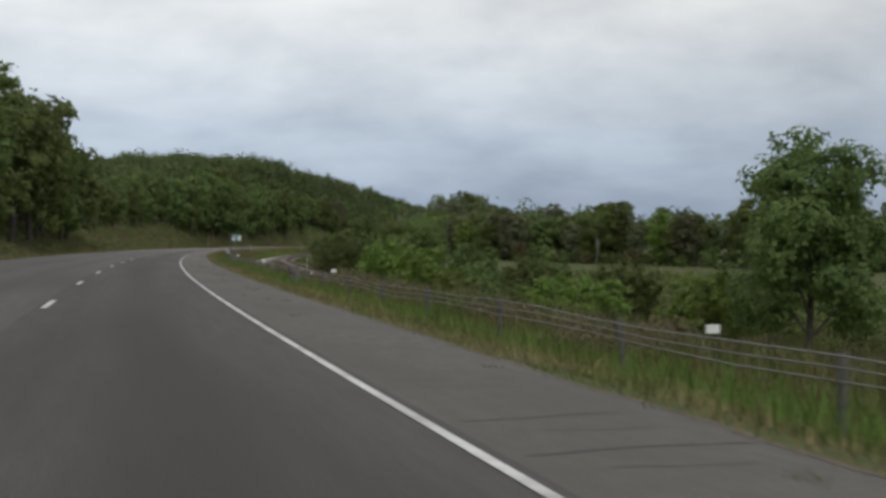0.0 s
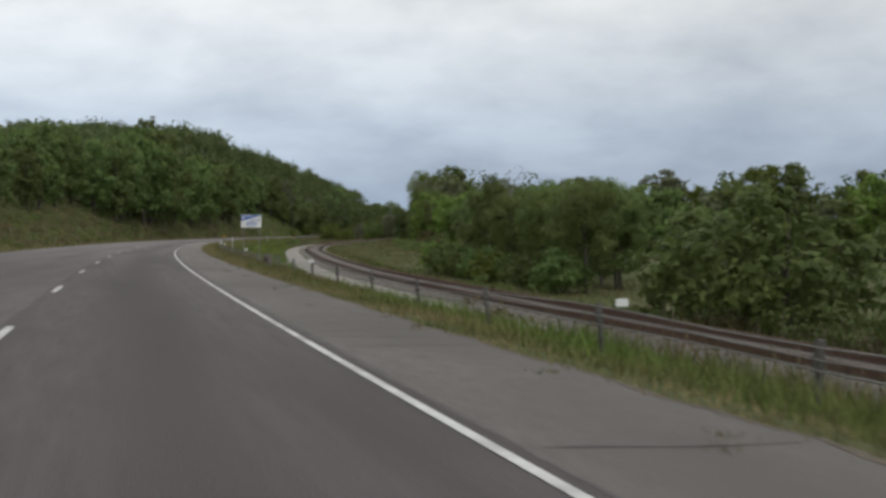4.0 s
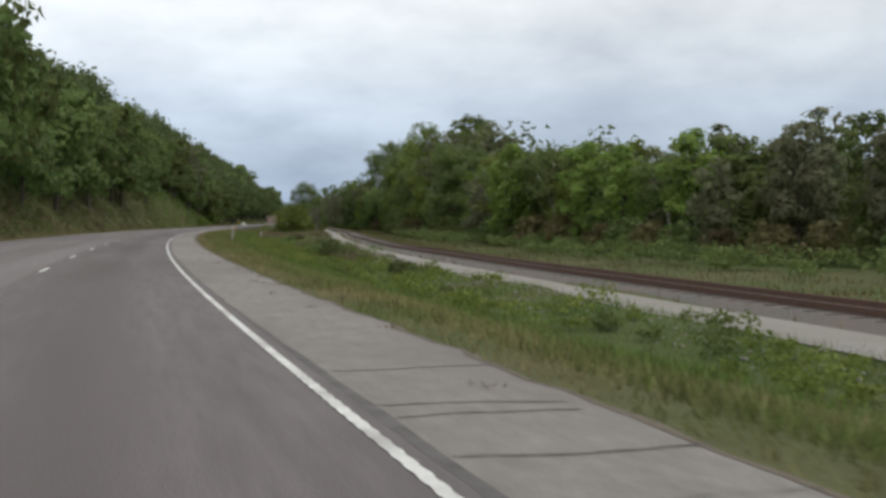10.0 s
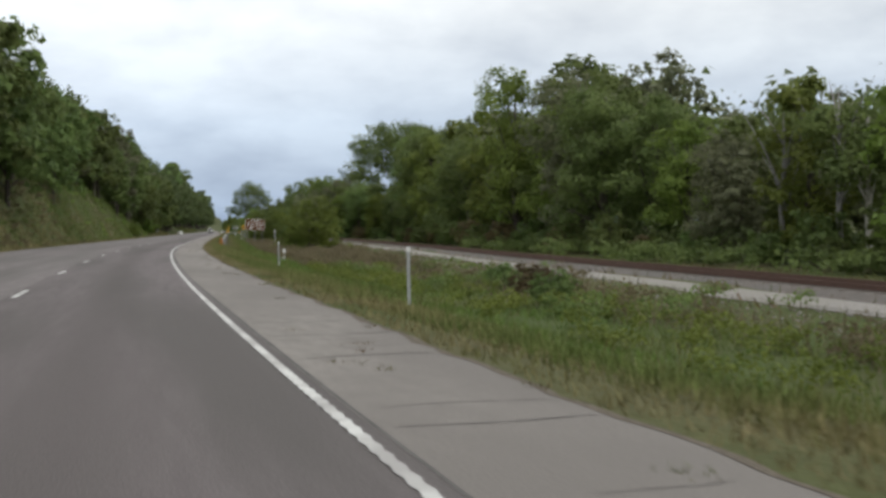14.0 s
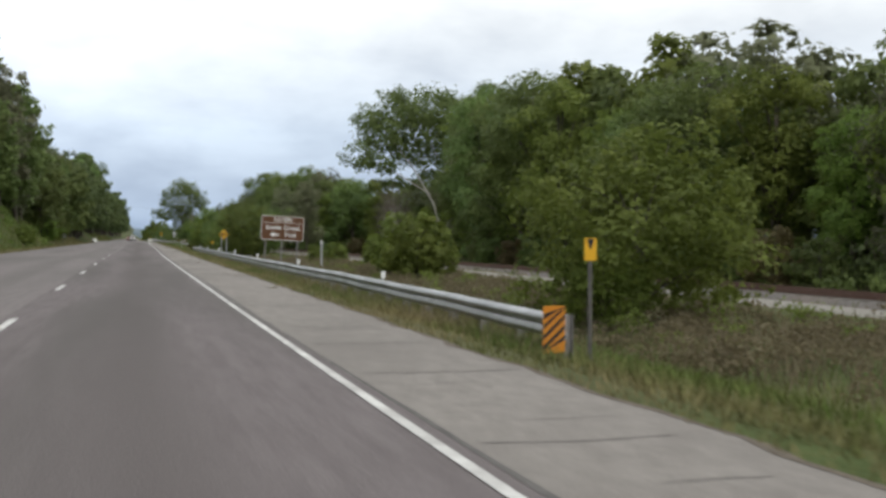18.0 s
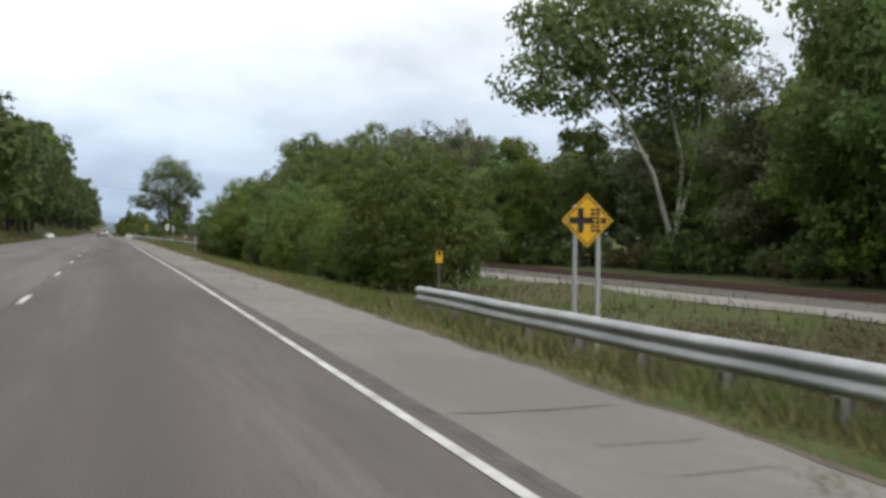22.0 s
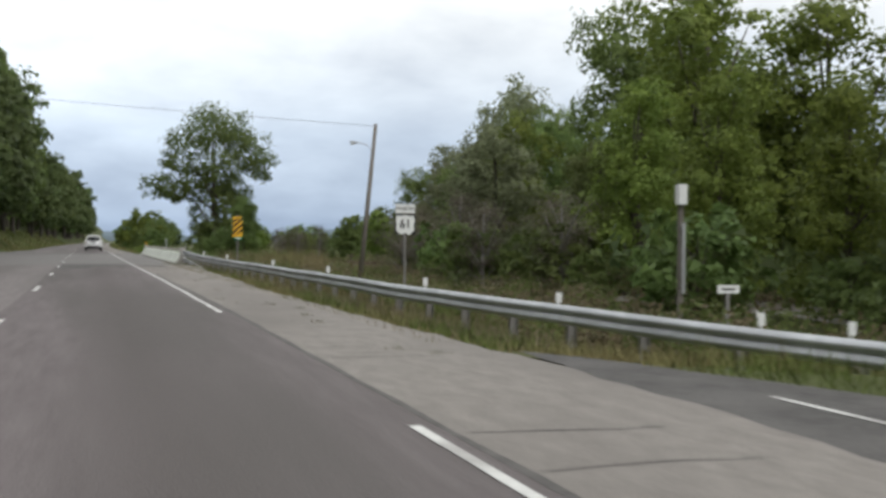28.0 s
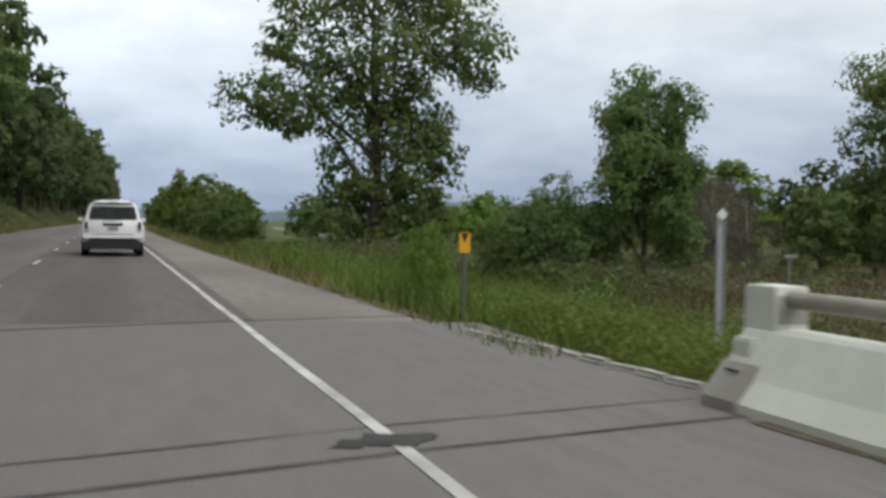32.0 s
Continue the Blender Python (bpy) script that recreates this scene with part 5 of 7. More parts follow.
build_scrub()


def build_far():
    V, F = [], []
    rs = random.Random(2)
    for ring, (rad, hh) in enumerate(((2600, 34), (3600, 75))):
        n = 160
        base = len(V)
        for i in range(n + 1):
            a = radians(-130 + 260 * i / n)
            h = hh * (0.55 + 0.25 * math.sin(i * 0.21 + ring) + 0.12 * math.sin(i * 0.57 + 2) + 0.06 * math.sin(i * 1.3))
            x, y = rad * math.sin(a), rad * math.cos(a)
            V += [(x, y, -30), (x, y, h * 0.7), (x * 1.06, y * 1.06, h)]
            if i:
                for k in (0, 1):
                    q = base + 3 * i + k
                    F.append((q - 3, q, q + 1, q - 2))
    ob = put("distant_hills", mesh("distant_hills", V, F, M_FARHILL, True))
    tagged(ob, "low wooded hills on the horizon, haze put into their blue-grey colour", "hills", "", "structure")


build_far()


# ---- railway ties ----
def build_ties():
    """Ties near the road as parts of the ballast; the far ones joined."""
    bed = next(o for o in scene.objects if o.name.startswith("ballast"))
    me = mesh("tie", *boxes([((0, 0, 0), (2.5, 0.22, 0.14))]), M_TIE)
    V, F = [], []
    for i, s in enumerate(np.arange(120, 760, 1.05)):
        z = float(bed_z(s)) + 0.08
        if 135 <= s < 390:
            ob = put("tie", me, bed, m=spot(s, float(rail_u(s)), z))
        else:
            v, f = boxes([((0, 0, 0), (2.5, 0.22, 0.14))])
            m = spot(s, float(rail_u(s)), z)
            F += [tuple(q + len(V) for q in face) for face in f]
            V += [m @ Vector(p) for p in v]
    put("ties", mesh("ties", V, F, M_TIE), bed)["kind"] = "stuff"


def boxes(items):
    """Verts and faces of boxes (base centre, size)."""
    V, F = [], []
    for (x, y, z), (a, b, c) in items:
        n = len(V)
        V += [(x + i * a / 2, y + j * b / 2, z + k * c) for k in (0, 1) for j in (-1, 1) for i in (-1, 1)]
        F += [tuple(n + q for q in f) for f in ((0, 2, 3, 1), (4, 5, 7, 6), (0, 1, 5, 4), (2, 6, 7, 3), (0, 4, 6, 2), (1, 3, 7, 5))]
    return V, F


build_ties()


# ---- guardrails ----
W_SHAPE = [(-0.010, 0.0), (-0.016, 0.010), (-0.056, 0.040), (-0.066, 0.062), (-0.062, 0.090), (-0.012, 0.140), (-0.004, 0.157), (-0.012, 0.174), (-0.056, 0.206), (-0.066, 0.226), (-0.058, 0.254), (-0.012, 0.304), (0.0, 0.315)]


def guardrail(s0, s1, u_of, top_of, label, plates, face=-1):
    """A W-beam rail on steel posts, its ridges towards the road. face -1: the road lies at its left."""
    m0 = spot((s0 + s1) / 2, u_of((s0 + s1) / 2), 0.0)
    inv = m0.inverted()
    rail = thing("guardrail", m0, label, "guardrail")
    n = max(1, round((s1 - s0) / 3.81))
    edges = [s0 + (s1 - s0) * i / n for i in range(n + 1)]
    for i in range(n):
        a, b = edges[i] - (0.16 if i else 0), edges[i + 1]
        V, F = [], []
        sag = 0.012 * math.sin(i * 1.9)
        for q in range(4):
            s = a + (b - a) * q / 3
            lap = 0.004 if (q == 3 and i < n - 1) else 0.0
            for du, dz in W_SHAPE:
                x, y = xy(s, u_of(s) - face * (du + lap))
                V.append(inv @ Vector((float(x), float(y), top_of(s) - 0.315 + dz + sag * math.sin(math.pi * q / 3))))
        k = len(W_SHAPE)
        for q in range(3):
            for j in range(k - 1):
                p = q * k + j
                F.append((p, p + 1, p + k + 1, p + k))
        put("beam", mesh("beam", V, F, M_GALV, True), rail)
    post = mesh("post", *boxes([((0, 0, -1.3), (0.15, 0.012, 1.53)), ((-0.07, 0, -1.3), (0.012, 0.10, 1.53)), ((0.07, 0, -1.3), (0.012, 0.10, 1.53)), ((-0.11, 0, -0.08), (0.10, 0.10, 0.30))]), M_POST)
    c = round((s1 - s0) / 1.905)
    for i in range(c + 1):
        s = s0 + 0.1 + (s1 - s0 - 0.2) * i / c
        put("post", post, rail, m=inv @ spot(s, u_of(s) + 0.19 * -face, top_of(s) - 0.26, random.Random(i).uniform(-4, 4)))
    tab = mesh("reflector", *boxes([((0, 0, 0), (0.10, 0.02, 0.16)), ((0, 0.012, -0.12), (0.03, 0.01, 0.14))]), M_WHITE)
    for s in plates:
        put("reflector", tab, rail, "small white reflector tab", inv @ spot(s, u_of(s) + 0.05, top_of(s) + 0.03))
    end = mesh("end_piece", *boxes([((0, 0, -0.33), (0.05, 0.35, 0.35))]), M_GALV)
    put("end_piece", end, rail, m=inv @ spot(s0 - 0.1, u_of(s0) + 0.02, top_of(s0)))
    return rail


guardrail(455.0, 562.6, lambda s: float(np.interp(s, [455.0, 466, 520, 550, 562.6], [3.55, 3.65, 3.64, 3.64, 3.72])), lambda s: float(np.interp(s, [455.0, 470, 549, 562.6], [0.27, 0.31, 0.30, 0.25])),
          "galvanised steel W-beam guardrail with white reflector tabs", [466.5, 480.6, 494.4, 507.2, 520.6, 534.1, 547.2])
RAIL_U = lambda s: float(np.interp(s, [695, 700, 706, 711, 716, 721, 727, 762], [9.2, 7.9, 6.4, 5.25, 4.5, 4.1, 3.86, 3.0]))
bridge_rail = guardrail(695.0, 762.3, RAIL_U, lambda s: float(np.interp(s, [695, 706, 716, 727, 745, 755, 762], [-0.18, 0.18, 0.33, 0.415, 0.48, 0.58, 0.73])),
          "galvanised steel W-beam guardrail leading up to the bridge", [706.6, 708.0, 712.5, 718.0, 726.0, 734.3, 745.2, 753.2])
guardrail(765.0, 772.0, lambda s: -12.75, lambda s: 0.45, "short steel guardrail at the far bridge parapet", [768], 1)


def rub_rail():
    """Flat channel under the beam, running down from the bridge's end."""
    V, F = [], []
    inv = bridge_rail.matrix_basis.inverted()
    ss = stations(754.2, 762.4, 0.8)
    for s in ss:
        z = float(np.interp(s, [754.2, 762.4], [-0.02, 0.30]))
        for du, dz in ((0.05, -0.16), (-0.02, -0.16), (-0.03, -0.14), (-0.03, -0.02), (-0.02, 0.0), (0.05, 0.0)):
            x, y = xy(s, RAIL_U(s) + 0.02 + du)
            V.append(inv @ Vector((float(x), float(y), z + dz)))
    for i in range(len(ss) - 1):
        F += [(6 * i + j, 6 * i + j + 1, 6 * i + j + 7, 6 * i + j + 6) for j in range(5)]
    put("rub_rail", mesh("rub_rail", V, F, M_GALV), bridge_rail, "grey steel channel below the beam")


rub_rail()


def object_marker(s, u, z, w, h, colour, label, post=True, up=True):
    """Striped hazard board."""
    ob = thing("hazard_marker", spot(s, u, z), label, "hazard marker")
    part("board", plate(w, h, 0.02, 0.006), colour, ob)
    n = 3 if h > 0.7 else 4
    step = h / (n + 0.5)
    for i in range(n + 1):
        z0 = -0.35 * w + i * step
        pts = [(-w / 2, z0), (w / 2, z0 + w * 0.9), (w / 2, z0 + w * 0.9 + step * 0.48), (-w / 2, z0 + step * 0.48)]
        pts = [(x, min(max(zz, 0.012), h - 0.012)) for x, zz in pts]
        if max(p[1] for p in pts) - min(p[1] for p in pts) > 0.05:
            part("stripe", poly([(x * 0.97, zz) for x, zz in pts], 0.002, -0.004), M_BLACK, ob)
    if post:
        part("post", box(0.06, 0.035, z - gz(s, u) + 0.7 + h * 0.8, 0, 0.03, gz(s, u) - z - 0.4, 0.004), M_POST, ob)
    return ob


object_marker(454.6, 3.38, -0.20, 0.30, 0.60, M_ORANGE, "orange and black striped board at the guardrail's end", post=False)
om = object_marker(751.9, 4.75, 1.48, 0.46, 0.98, M_YELLOW, "yellow and black striped hazard board before the bridge")
part("name_plate", plate(0.40, 0.11, 0.01, 0.004), M_GREEN, om, "small green plate", pose(0.03, -0.004, -0.13))
part("bar", box(0.26, 0.003, 0.04, 0.03, -0.007, -0.095), M_WHITE, om, "unreadable white lettering bar")


def v_marker(s, u, top, label):
    """Yellow tab with a black wedge on a steel post."""
    base = gz(s, u)
    ob = thing("delineator", spot(s, u, base, 0), label, "delineator", "yellow tab delineators")
    h = top - base
    part("post", box(0.055, 0.03, h - 0.02 + 0.3, 0, 0, -0.3, 0.004), M_FENCE, ob)
    part("tab", plate(0.17, 0.30, 0.015, 0.005), M_YELLOW, ob, "", pose(0, -0.02, h - 0.30))
    part("wedge", poly([(-0.055, h - 0.012), (0.055, h - 0.012), (0.0, h - 0.16)], 0.003, -0.024), M_BLACK, ob, "black wedge")
    return ob


v_marker(235.8, 3.95, 1.12, "yellow tab with a black wedge on a steel post")
v_marker(455.0, 4.03, 1.26, "yellow tab with a black wedge behind the guardrail")
v_marker(569.2, 6.0, 0.82, "yellow tab with a black wedge beside the guardrail's end")
v_marker(815.0, 3.42, 1.12, "yellow tab with a black wedge in tall grass")


def white_delineator(s, u, top, wide, label, cap="diamond"):
    base = gz(s, u)
    ob = thing("delineator", spot(s, u, base), label, "delineator", "steel delineator posts")
    h = top - base
    V, F = boxes([((0, 0, -0.3), (wide, 0.006, h + 0.3)), ((-wide / 2, -0.02, -0.3), (0.006, 0.04, h + 0.3)), ((wide / 2, -0.02, -0.3), (0.006, 0.04, h + 0.3))])
    put("post", mesh("post", V, F, M_GALV), ob)
    r = wide * 0.75
    if cap == "diamond":
        part("reflector", poly([(0, h - r), (r, h), (0, h + r), (-r, h)], 0.004, -0.045), M_WHITE, ob, "white reflector")
    else:
        part("reflector", plate(wide * 1.3, wide * 1.6, 0.01, 0.004), M_WHITE, ob, "white reflector", pose(0, -0.045, h - wide * 1.3))
    return ob


white_delineator(231.9, 4.9, 0.83, 0.075, "galvanised delineator post with a white diamond reflector")
white_delineator(369.9, 5.3, 0.72, 0.07, "galvanised delineator post with a white reflector", "tab")
white_delineator(402.0, 5.4, 0.55, 0.06, "galvanised delineator post with a white reflector", "tab")
white_delineator(653.5, 5.7, 0.72, 0.07, "galvanised delineator post with a white reflector", "tab")
white_delineator(524.5, 11.3, 0.95, 0.13, "galvanised delineator post behind the guardrail", "tab")
white_delineator(720.2, 13.6, -0.40, 0.10, "low pale stake with a white reflector in weeds", "tab")
white_delineator(96.0, 10.1, 0.13, 0.045, "low steel post with a white square reflector", "tab")
white_delineator(810.5, 5.1, 1.40, 0.095, "tall galvanised post with a white round reflector in roadside grass", "diamond")
for _s, _u, _z in ((812.2, 7.1, 0.92), (810.6, 7.6, 0.86)):
    _t = thing("stake", spot(_s, _u, gz(_s, _u), 12), "small pale stake with a crossbar in tall weeds", "stake", "crossbar stakes")
    _h = _z - gz(_s, _u)
    part("upright", box(0.035, 0.03, _h + 0.25, 0, 0, -0.3, 0.004), M_POST, _t)
    part("crossbar", box(0.24, 0.025, 0.035, 0, -0.03, _h - 0.06, 0.004), M_ALU, _t, "pale crossbar")


# ---- signs ----
def sign_posts(ob, xs, top, base, w=0.07, material=M_POST):
    for x in xs:
        part("post", box(w, 0.045, top - base + 0.4, x, 0.035, base - 0.4, 0.004), material, ob)


def frame_strip(w, h, r, t, y):
    """Thin border just inside a rounded plate."""
    bm = bmesh.new()
    outer, inner = [], []
    for ring, off in ((outer, 0.012), (inner, 0.012 + t)):
        rr = max(r - off, 0.005)
        for cx, cz, a0 in ((w / 2 - r, r, -90), (w / 2 - r, h - r, 0), (-w / 2 + r, h - r, 90), (-w / 2 + r, r, 180)):
            for k in range(5):
                a = radians(a0 + 22.5 * k)
                ring.append(bm.verts.new((cx + rr * math.cos(a), y, cz + rr * math.sin(a))))
    for i in range(20):
        j = (i + 1) % 20
        bm.faces.new((outer[i], outer[j], inner[j], inner[i]))
    return bm


def brown_sign():
    s, u, z = 522.6, 8.2, 1.02
    ob = thing("trail_sign", spot(s, u, z, -3) @ pose(0, 0, 0, 0, 3.2, 0), "brown trail access sign with white lettering on three posts", "road sign")
    w, h = 3.0, 1.72
    part("panel", plate(w, h, 0.14, 0.02), M_BROWN, ob)
    part("border", frame_strip(w, h, 0.14, 0.035, -0.013), M_WHITE, ob, "white border")
    part("divider", box(w - 0.06, 0.003, 0.03, 0, -0.0125, h - 0.50), M_WHITE, ob, "white dividing line")
    text("ACCESS", 0.34, 0, h - 0.26, -0.013, M_WHITE, ob, space=1.12, thick=0.006)
    text("Snake Creek", 0.42, 0.03, h - 0.83, -0.013, M_WHITE, ob, space=1.12, thick=0.008)
    text("Trail", 0.40, 0.55, h - 1.32, -0.013, M_WHITE, ob, space=1.12, thick=0.008)
    part("arrow", poly([(-0.86, h - 1.33), (-0.56, h - 1.14), (-0.56, h - 1.27), (-0.24, h - 1.27), (-0.24, h - 1.39), (-0.56, h - 1.39), (-0.56, h - 1.52)], 0.003, -0.011), M_WHITE, ob, "white arrow")
    sign_posts(ob, (-1.15, 0.0, 1.1), 1.6, gz(s, u) - z, 0.10)


def adopt_sign():
    s, u, z = 173.8, 4.85, 1.66
    ob = thing("adoption_sign", spot(s, u, z, -2), "blue and white highway adoption sign on two steel posts", "road sign")
    w, h = 1.30, 0.83
    part("panel", plate(w, h, 0.05, 0.012), M_WHITE, ob)
    part("blue_field", poly([(-w / 2 + 0.012, h - 0.40), (-w / 2 + 0.012, h - 0.02), (w / 2 - 0.012, h - 0.02), (w / 2 - 0.012, h - 0.06)], 0.002, -0.008), M_BLUE, ob, "blue upper corner")
    part("emblem", poly([(-0.58, h - 0.28), (-0.52, h - 0.06), (-0.45, h - 0.10), (-0.47, h - 0.24), (-0.42, h - 0.30)], 0.002, -0.011), M_WHITE, ob, "white emblem shape")
    text("ADOPT A", 0.13, -0.14, h - 0.10, -0.0125, M_WHITE, ob, thick=0.003)
    text("HIGHWAY", 0.12, 0.25, h - 0.36, -0.009, M_BLUE, ob, thick=0.003)
    for k, (bw, bz) in enumerate(((0.66, 0.30), (0.74, 0.17), (0.40, 0.07))):
        part("bar", box(bw, 0.003, 0.055 if k < 2 else 0.03, 0.0, -0.0085, bz), M_BLUE, ob, "unreadable lettering bar")
    sign_posts(ob, (-0.52, 0.50), 0.75, gz(s, u) - z, 0.06)


def mile_sign():
    s, u, z = 98.6, 4.35, 1.40
    ob = thing("mile_marker", spot(s, u, z), "green mile marker sign with white numerals on a steel post", "road sign")
    part("panel", plate(0.24, 0.66, 0.025, 0.005), M_GREEN, ob)
    part("border", frame_strip(0.24, 0.66, 0.025, 0.008, -0.004), M_WHITE, ob, "white border")
    text("MILE", 0.085, 0, 0.585, -0.0045, M_WHITE, ob)
    text("5", 0.24, 0, 0.40, -0.0045, M_WHITE, ob, thick=0.003)
    text("0", 0.24, 0, 0.17, -0.0045, M_WHITE, ob, thick=0.003)
    sign_posts(ob, (0,), 0.6, gz(s, u) - z, 0.06)


def route_sign():
    s, u, z = 728.9, 6.9, 1.50
    ob = thing("route_sign", spot(s, u, z), "white route shield sign with a north plate on a steel post", "road sign")
    w = 0.62
    part("backing", plate(w, w, 0.03, 0.004), M_BLACK, ob)
    pts = []
    for k in range(25):
        a = k / 24
        x = -0.29 + 0.58 * a
        pts.append((x, 0.10 - 0.09 * math.sin(math.pi * a) + 0.03 * math.cos(4 * math.pi * a)))
    top = [(0.27, 0.30), (0.30, 0.44), (0.25, 0.59), (0.14, 0.56), (0.0, 0.60), (-0.14, 0.56), (-0.25, 0.59), (-0.30, 0.44), (-0.27, 0.30)]
    part("shield", poly(pts + top, 0.002, -0.003), M_WHITE, ob, "white shield")
    text("61", 0.36, 0, 0.31, -0.0055, M_BLACK, ob, thick=0.006)
    part("north_plate", plate(w, 0.27, 0.02, 0.004), M_WHITE, ob, "white plate", pose(0, 0, w + 0.03))
    text("NORTH", 0.17, 0, w + 0.165, -0.0045, M_BLACK, ob)
    sign_posts(ob, (0,), w + 0.25, gz(s, u) - z, 0.06)


def crossroad_sign():
    s, u, z = 561.4, 6.75, 1.54
    ob = thing("crossroad_sign", spot(s, u, z, 0), "yellow diamond crossroad warning sign on two posts", "road sign")
    d = 0.52
    part("panel", poly([(0, -d), (d, 0), (0, d), (-d, 0)], 0.006, 0.003), M_YELLOW, ob)
    bm = bmesh.new()
    b = d - 0.04
    o = [bm.verts.new((x, -0.0045, zz)) for x, zz in ((0, -b), (b, 0), (0, b), (-b, 0))]
    i = [bm.verts.new((x, -0.0045, zz)) for x, zz in ((0, -b + 0.03), (b - 0.03, 0), (0, b - 0.03), (-b + 0.03, 0))]
    for k in range(4):
        bm.faces.new((o[k], o[(k + 1) % 4], i[(k + 1) % 4], i[k]))
    part("border", bm, M_BLACK, ob, "black border line")
    part("road_symbol", box(0.12, 0.003, 0.48, -0.14, -0.006, -0.24), M_BLACK, ob, "black crossroad symbol")
    part("road_symbol", box(0.47, 0.003, 0.12, -0.14, -0.0095, -0.06), M_BLACK, ob, "black crossroad symbol")
    for x in (0.10, 0.22):
        part("track_symbol", box(0.025, 0.003, 0.46, x, -0.006, -0.23), M_BLACK, ob, "black railway symbol")
    for k in range(6):
        part("track_symbol", box(0.19, 0.003, 0.035, 0.16, -0.0095, -0.21 + 0.08 * k), M_BLACK, ob, "black railway symbol")
    part("road_symbol", box(0.11, 0.003, 0.11, 0.33, -0.006, -0.06), M_BLACK, ob, "black side road symbol")
    sign_posts(ob, (-0.24, 0.24), 0.30, gz(s, u) - z, 0.08, M_GALV)


def back_sign():
    s, u, z = 686.5, 5.3, 1.25
    ob = thing("road_sign", spot(s, u, z, 8), "unpainted back of a small rectangular sign on a post", "road sign")
    part("panel", plate(0.36, 0.62, 0.02, 0.004), M_ALU, ob)
    sign_posts(ob, (0.0,), 0.58, gz(s, u) - z, 0.06)


for _f in (brown_sign, adopt_sign, mile_sign, route_sign, crossroad_sign, back_sign):
    _f()


def far_side_sign(s, u, z, w, h, label, turn=0):
    ob = thing("road_sign", spot(s, u, z, turn), label, "road sign")
    part("panel", plate(w, h, 0.03, 0.005), M_WHITE, ob)
    part("bar", box(w * 0.6, 0.003, h * 0.2, 0, -0.006, h * 0.4), M_BLACK, ob, "unreadable lettering bar")
    sign_posts(ob, (0,), h * 0.9, gz(s, u) - z, 0.07)


far_side_sign(664.0, -15.2, 1.2, 0.75, 0.6, "white sign on a post at the inner roadside")
far_side_sign(713.2, 8.6, 0.40, 0.44, 0.15, "low pale blue sign on a short stake")


# ---- poles and posts ----
def build_poles():
    s, u = 757.6, 12.2
    z = gz(s, u)
    ob = thing("utility_pole", spot(s, u, z) @ pose(0, 0, 0, 0, 5.5, 0), "weathered wooden utility pole leaning slightly", "utility pole")
    part("pole", rod(0.16, 9.7, 0, 0, -0.5, 12, 0.10), M_WOODPOST, ob, "", None, True)
    V, F = tube([(-0.1, 0, 7.7), (-0.35, 0, 7.98), (-0.75, 0, 8.05), (-0.95, 0, 8.05)], [0.03, 0.03, 0.028, 0.028], 8)
    put("arm", mesh("arm", V, F, M_GALV, True), ob, "curved steel lamp arm")
    part("lamp_head", box(0.50, 0.22, 0.11, -1.12, 0, 7.98, 0.04), M_ALU, ob, "small grey street lamp head")
    part("lens", rod(0.10, 0.10, -1.2, 0, 7.90, 12, 0.12), M_WHITE, ob, "pale lamp lens")
    # service wire from the pole over the road
    a, b = xy(757.6, 13.03), xy(792.0, -28.0)
    pts = [(float(a[0] + (b[0] - a[0]) * k / 12), float(a[1] + (b[1] - a[1]) * k / 12), gz(757.6, 12.2) + 9.05 + 6.4 * k / 12 - 0.3 * math.sin(math.pi * k / 12)) for k in range(13)]
    V, F = tube(pts, [0.012] * 13, 5)
    tagged(put("overhead_wire", mesh("overhead_wire", V, F, M_TRIM)), "thin black service wire hung across the road", "wire")
    s, u = 711.3, 6.62
    z = gz(s, u)
    ob = thing("box_post", spot(s, u, z, -12), "pale wooden post with a small white box on top", "post")
    part("post", box(0.08, 0.08, 2.1 - z + 0.3, 0, 0, -0.3, 0.006), M_WOODPOST, ob)
    part("box", box(0.14, 0.20, 0.32, 0, -0.02, 1.88 - z, 0.01), M_WHITE, ob, "small white box")
    part("batten", box(0.05, 0.04, 1.1, 0.03, -0.06, 0.5 - z, 0.004), M_ALU, ob)
    s, u = 439.6, 8.5
    ob = thing("cable_pedestal", spot(s, u), "white roadside cable pedestal on a stake", "pedestal")
    part("stake", box(0.07, 0.05, 0.9, 0.0, 0.06, -0.3, 0.004), M_POST, ob)
    part("housing", box(0.23, 0.20, 0.82, 0.03, 0, 0.05, 0.02), M_WHITE, ob, "white housing")
    part("cap", box(0.25, 0.22, 0.10, 0.03, 0, 0.88, 0.02), M_WHITE, ob)
    part("base_box", box(0.20, 0.18, 0.24, -0.18, -0.02, 0.0, 0.02), M_WHITE, ob)
    part("hasp", box(0.05, 0.02, 0.10, -0.05, -0.11, 0.58, 0.005), M_POST, ob, "small grey hasp")
    s, u = 655.0, -17.0
    ob = thing("lamp_post", spot(s, u), "slim grey post at the inner roadside", "post")
    part("post", rod(0.06, 5.6, 0, 0, -0.3, 8, 0.045), M_GALV, ob, "", None, True)
    ob = thing("fence_stake", spot(86.4, 9.5), "short stake with a white square plate below the fence", "stake")
    part("stake", box(0.04, 0.03, 1.5, 0, 0, -0.3), M_POST, ob)
    part("plate", plate(0.24, 0.26, 0.01, 0.004), M_WHITE, ob, "white plate", pose(0, -0.02, 1.0))


build_poles()


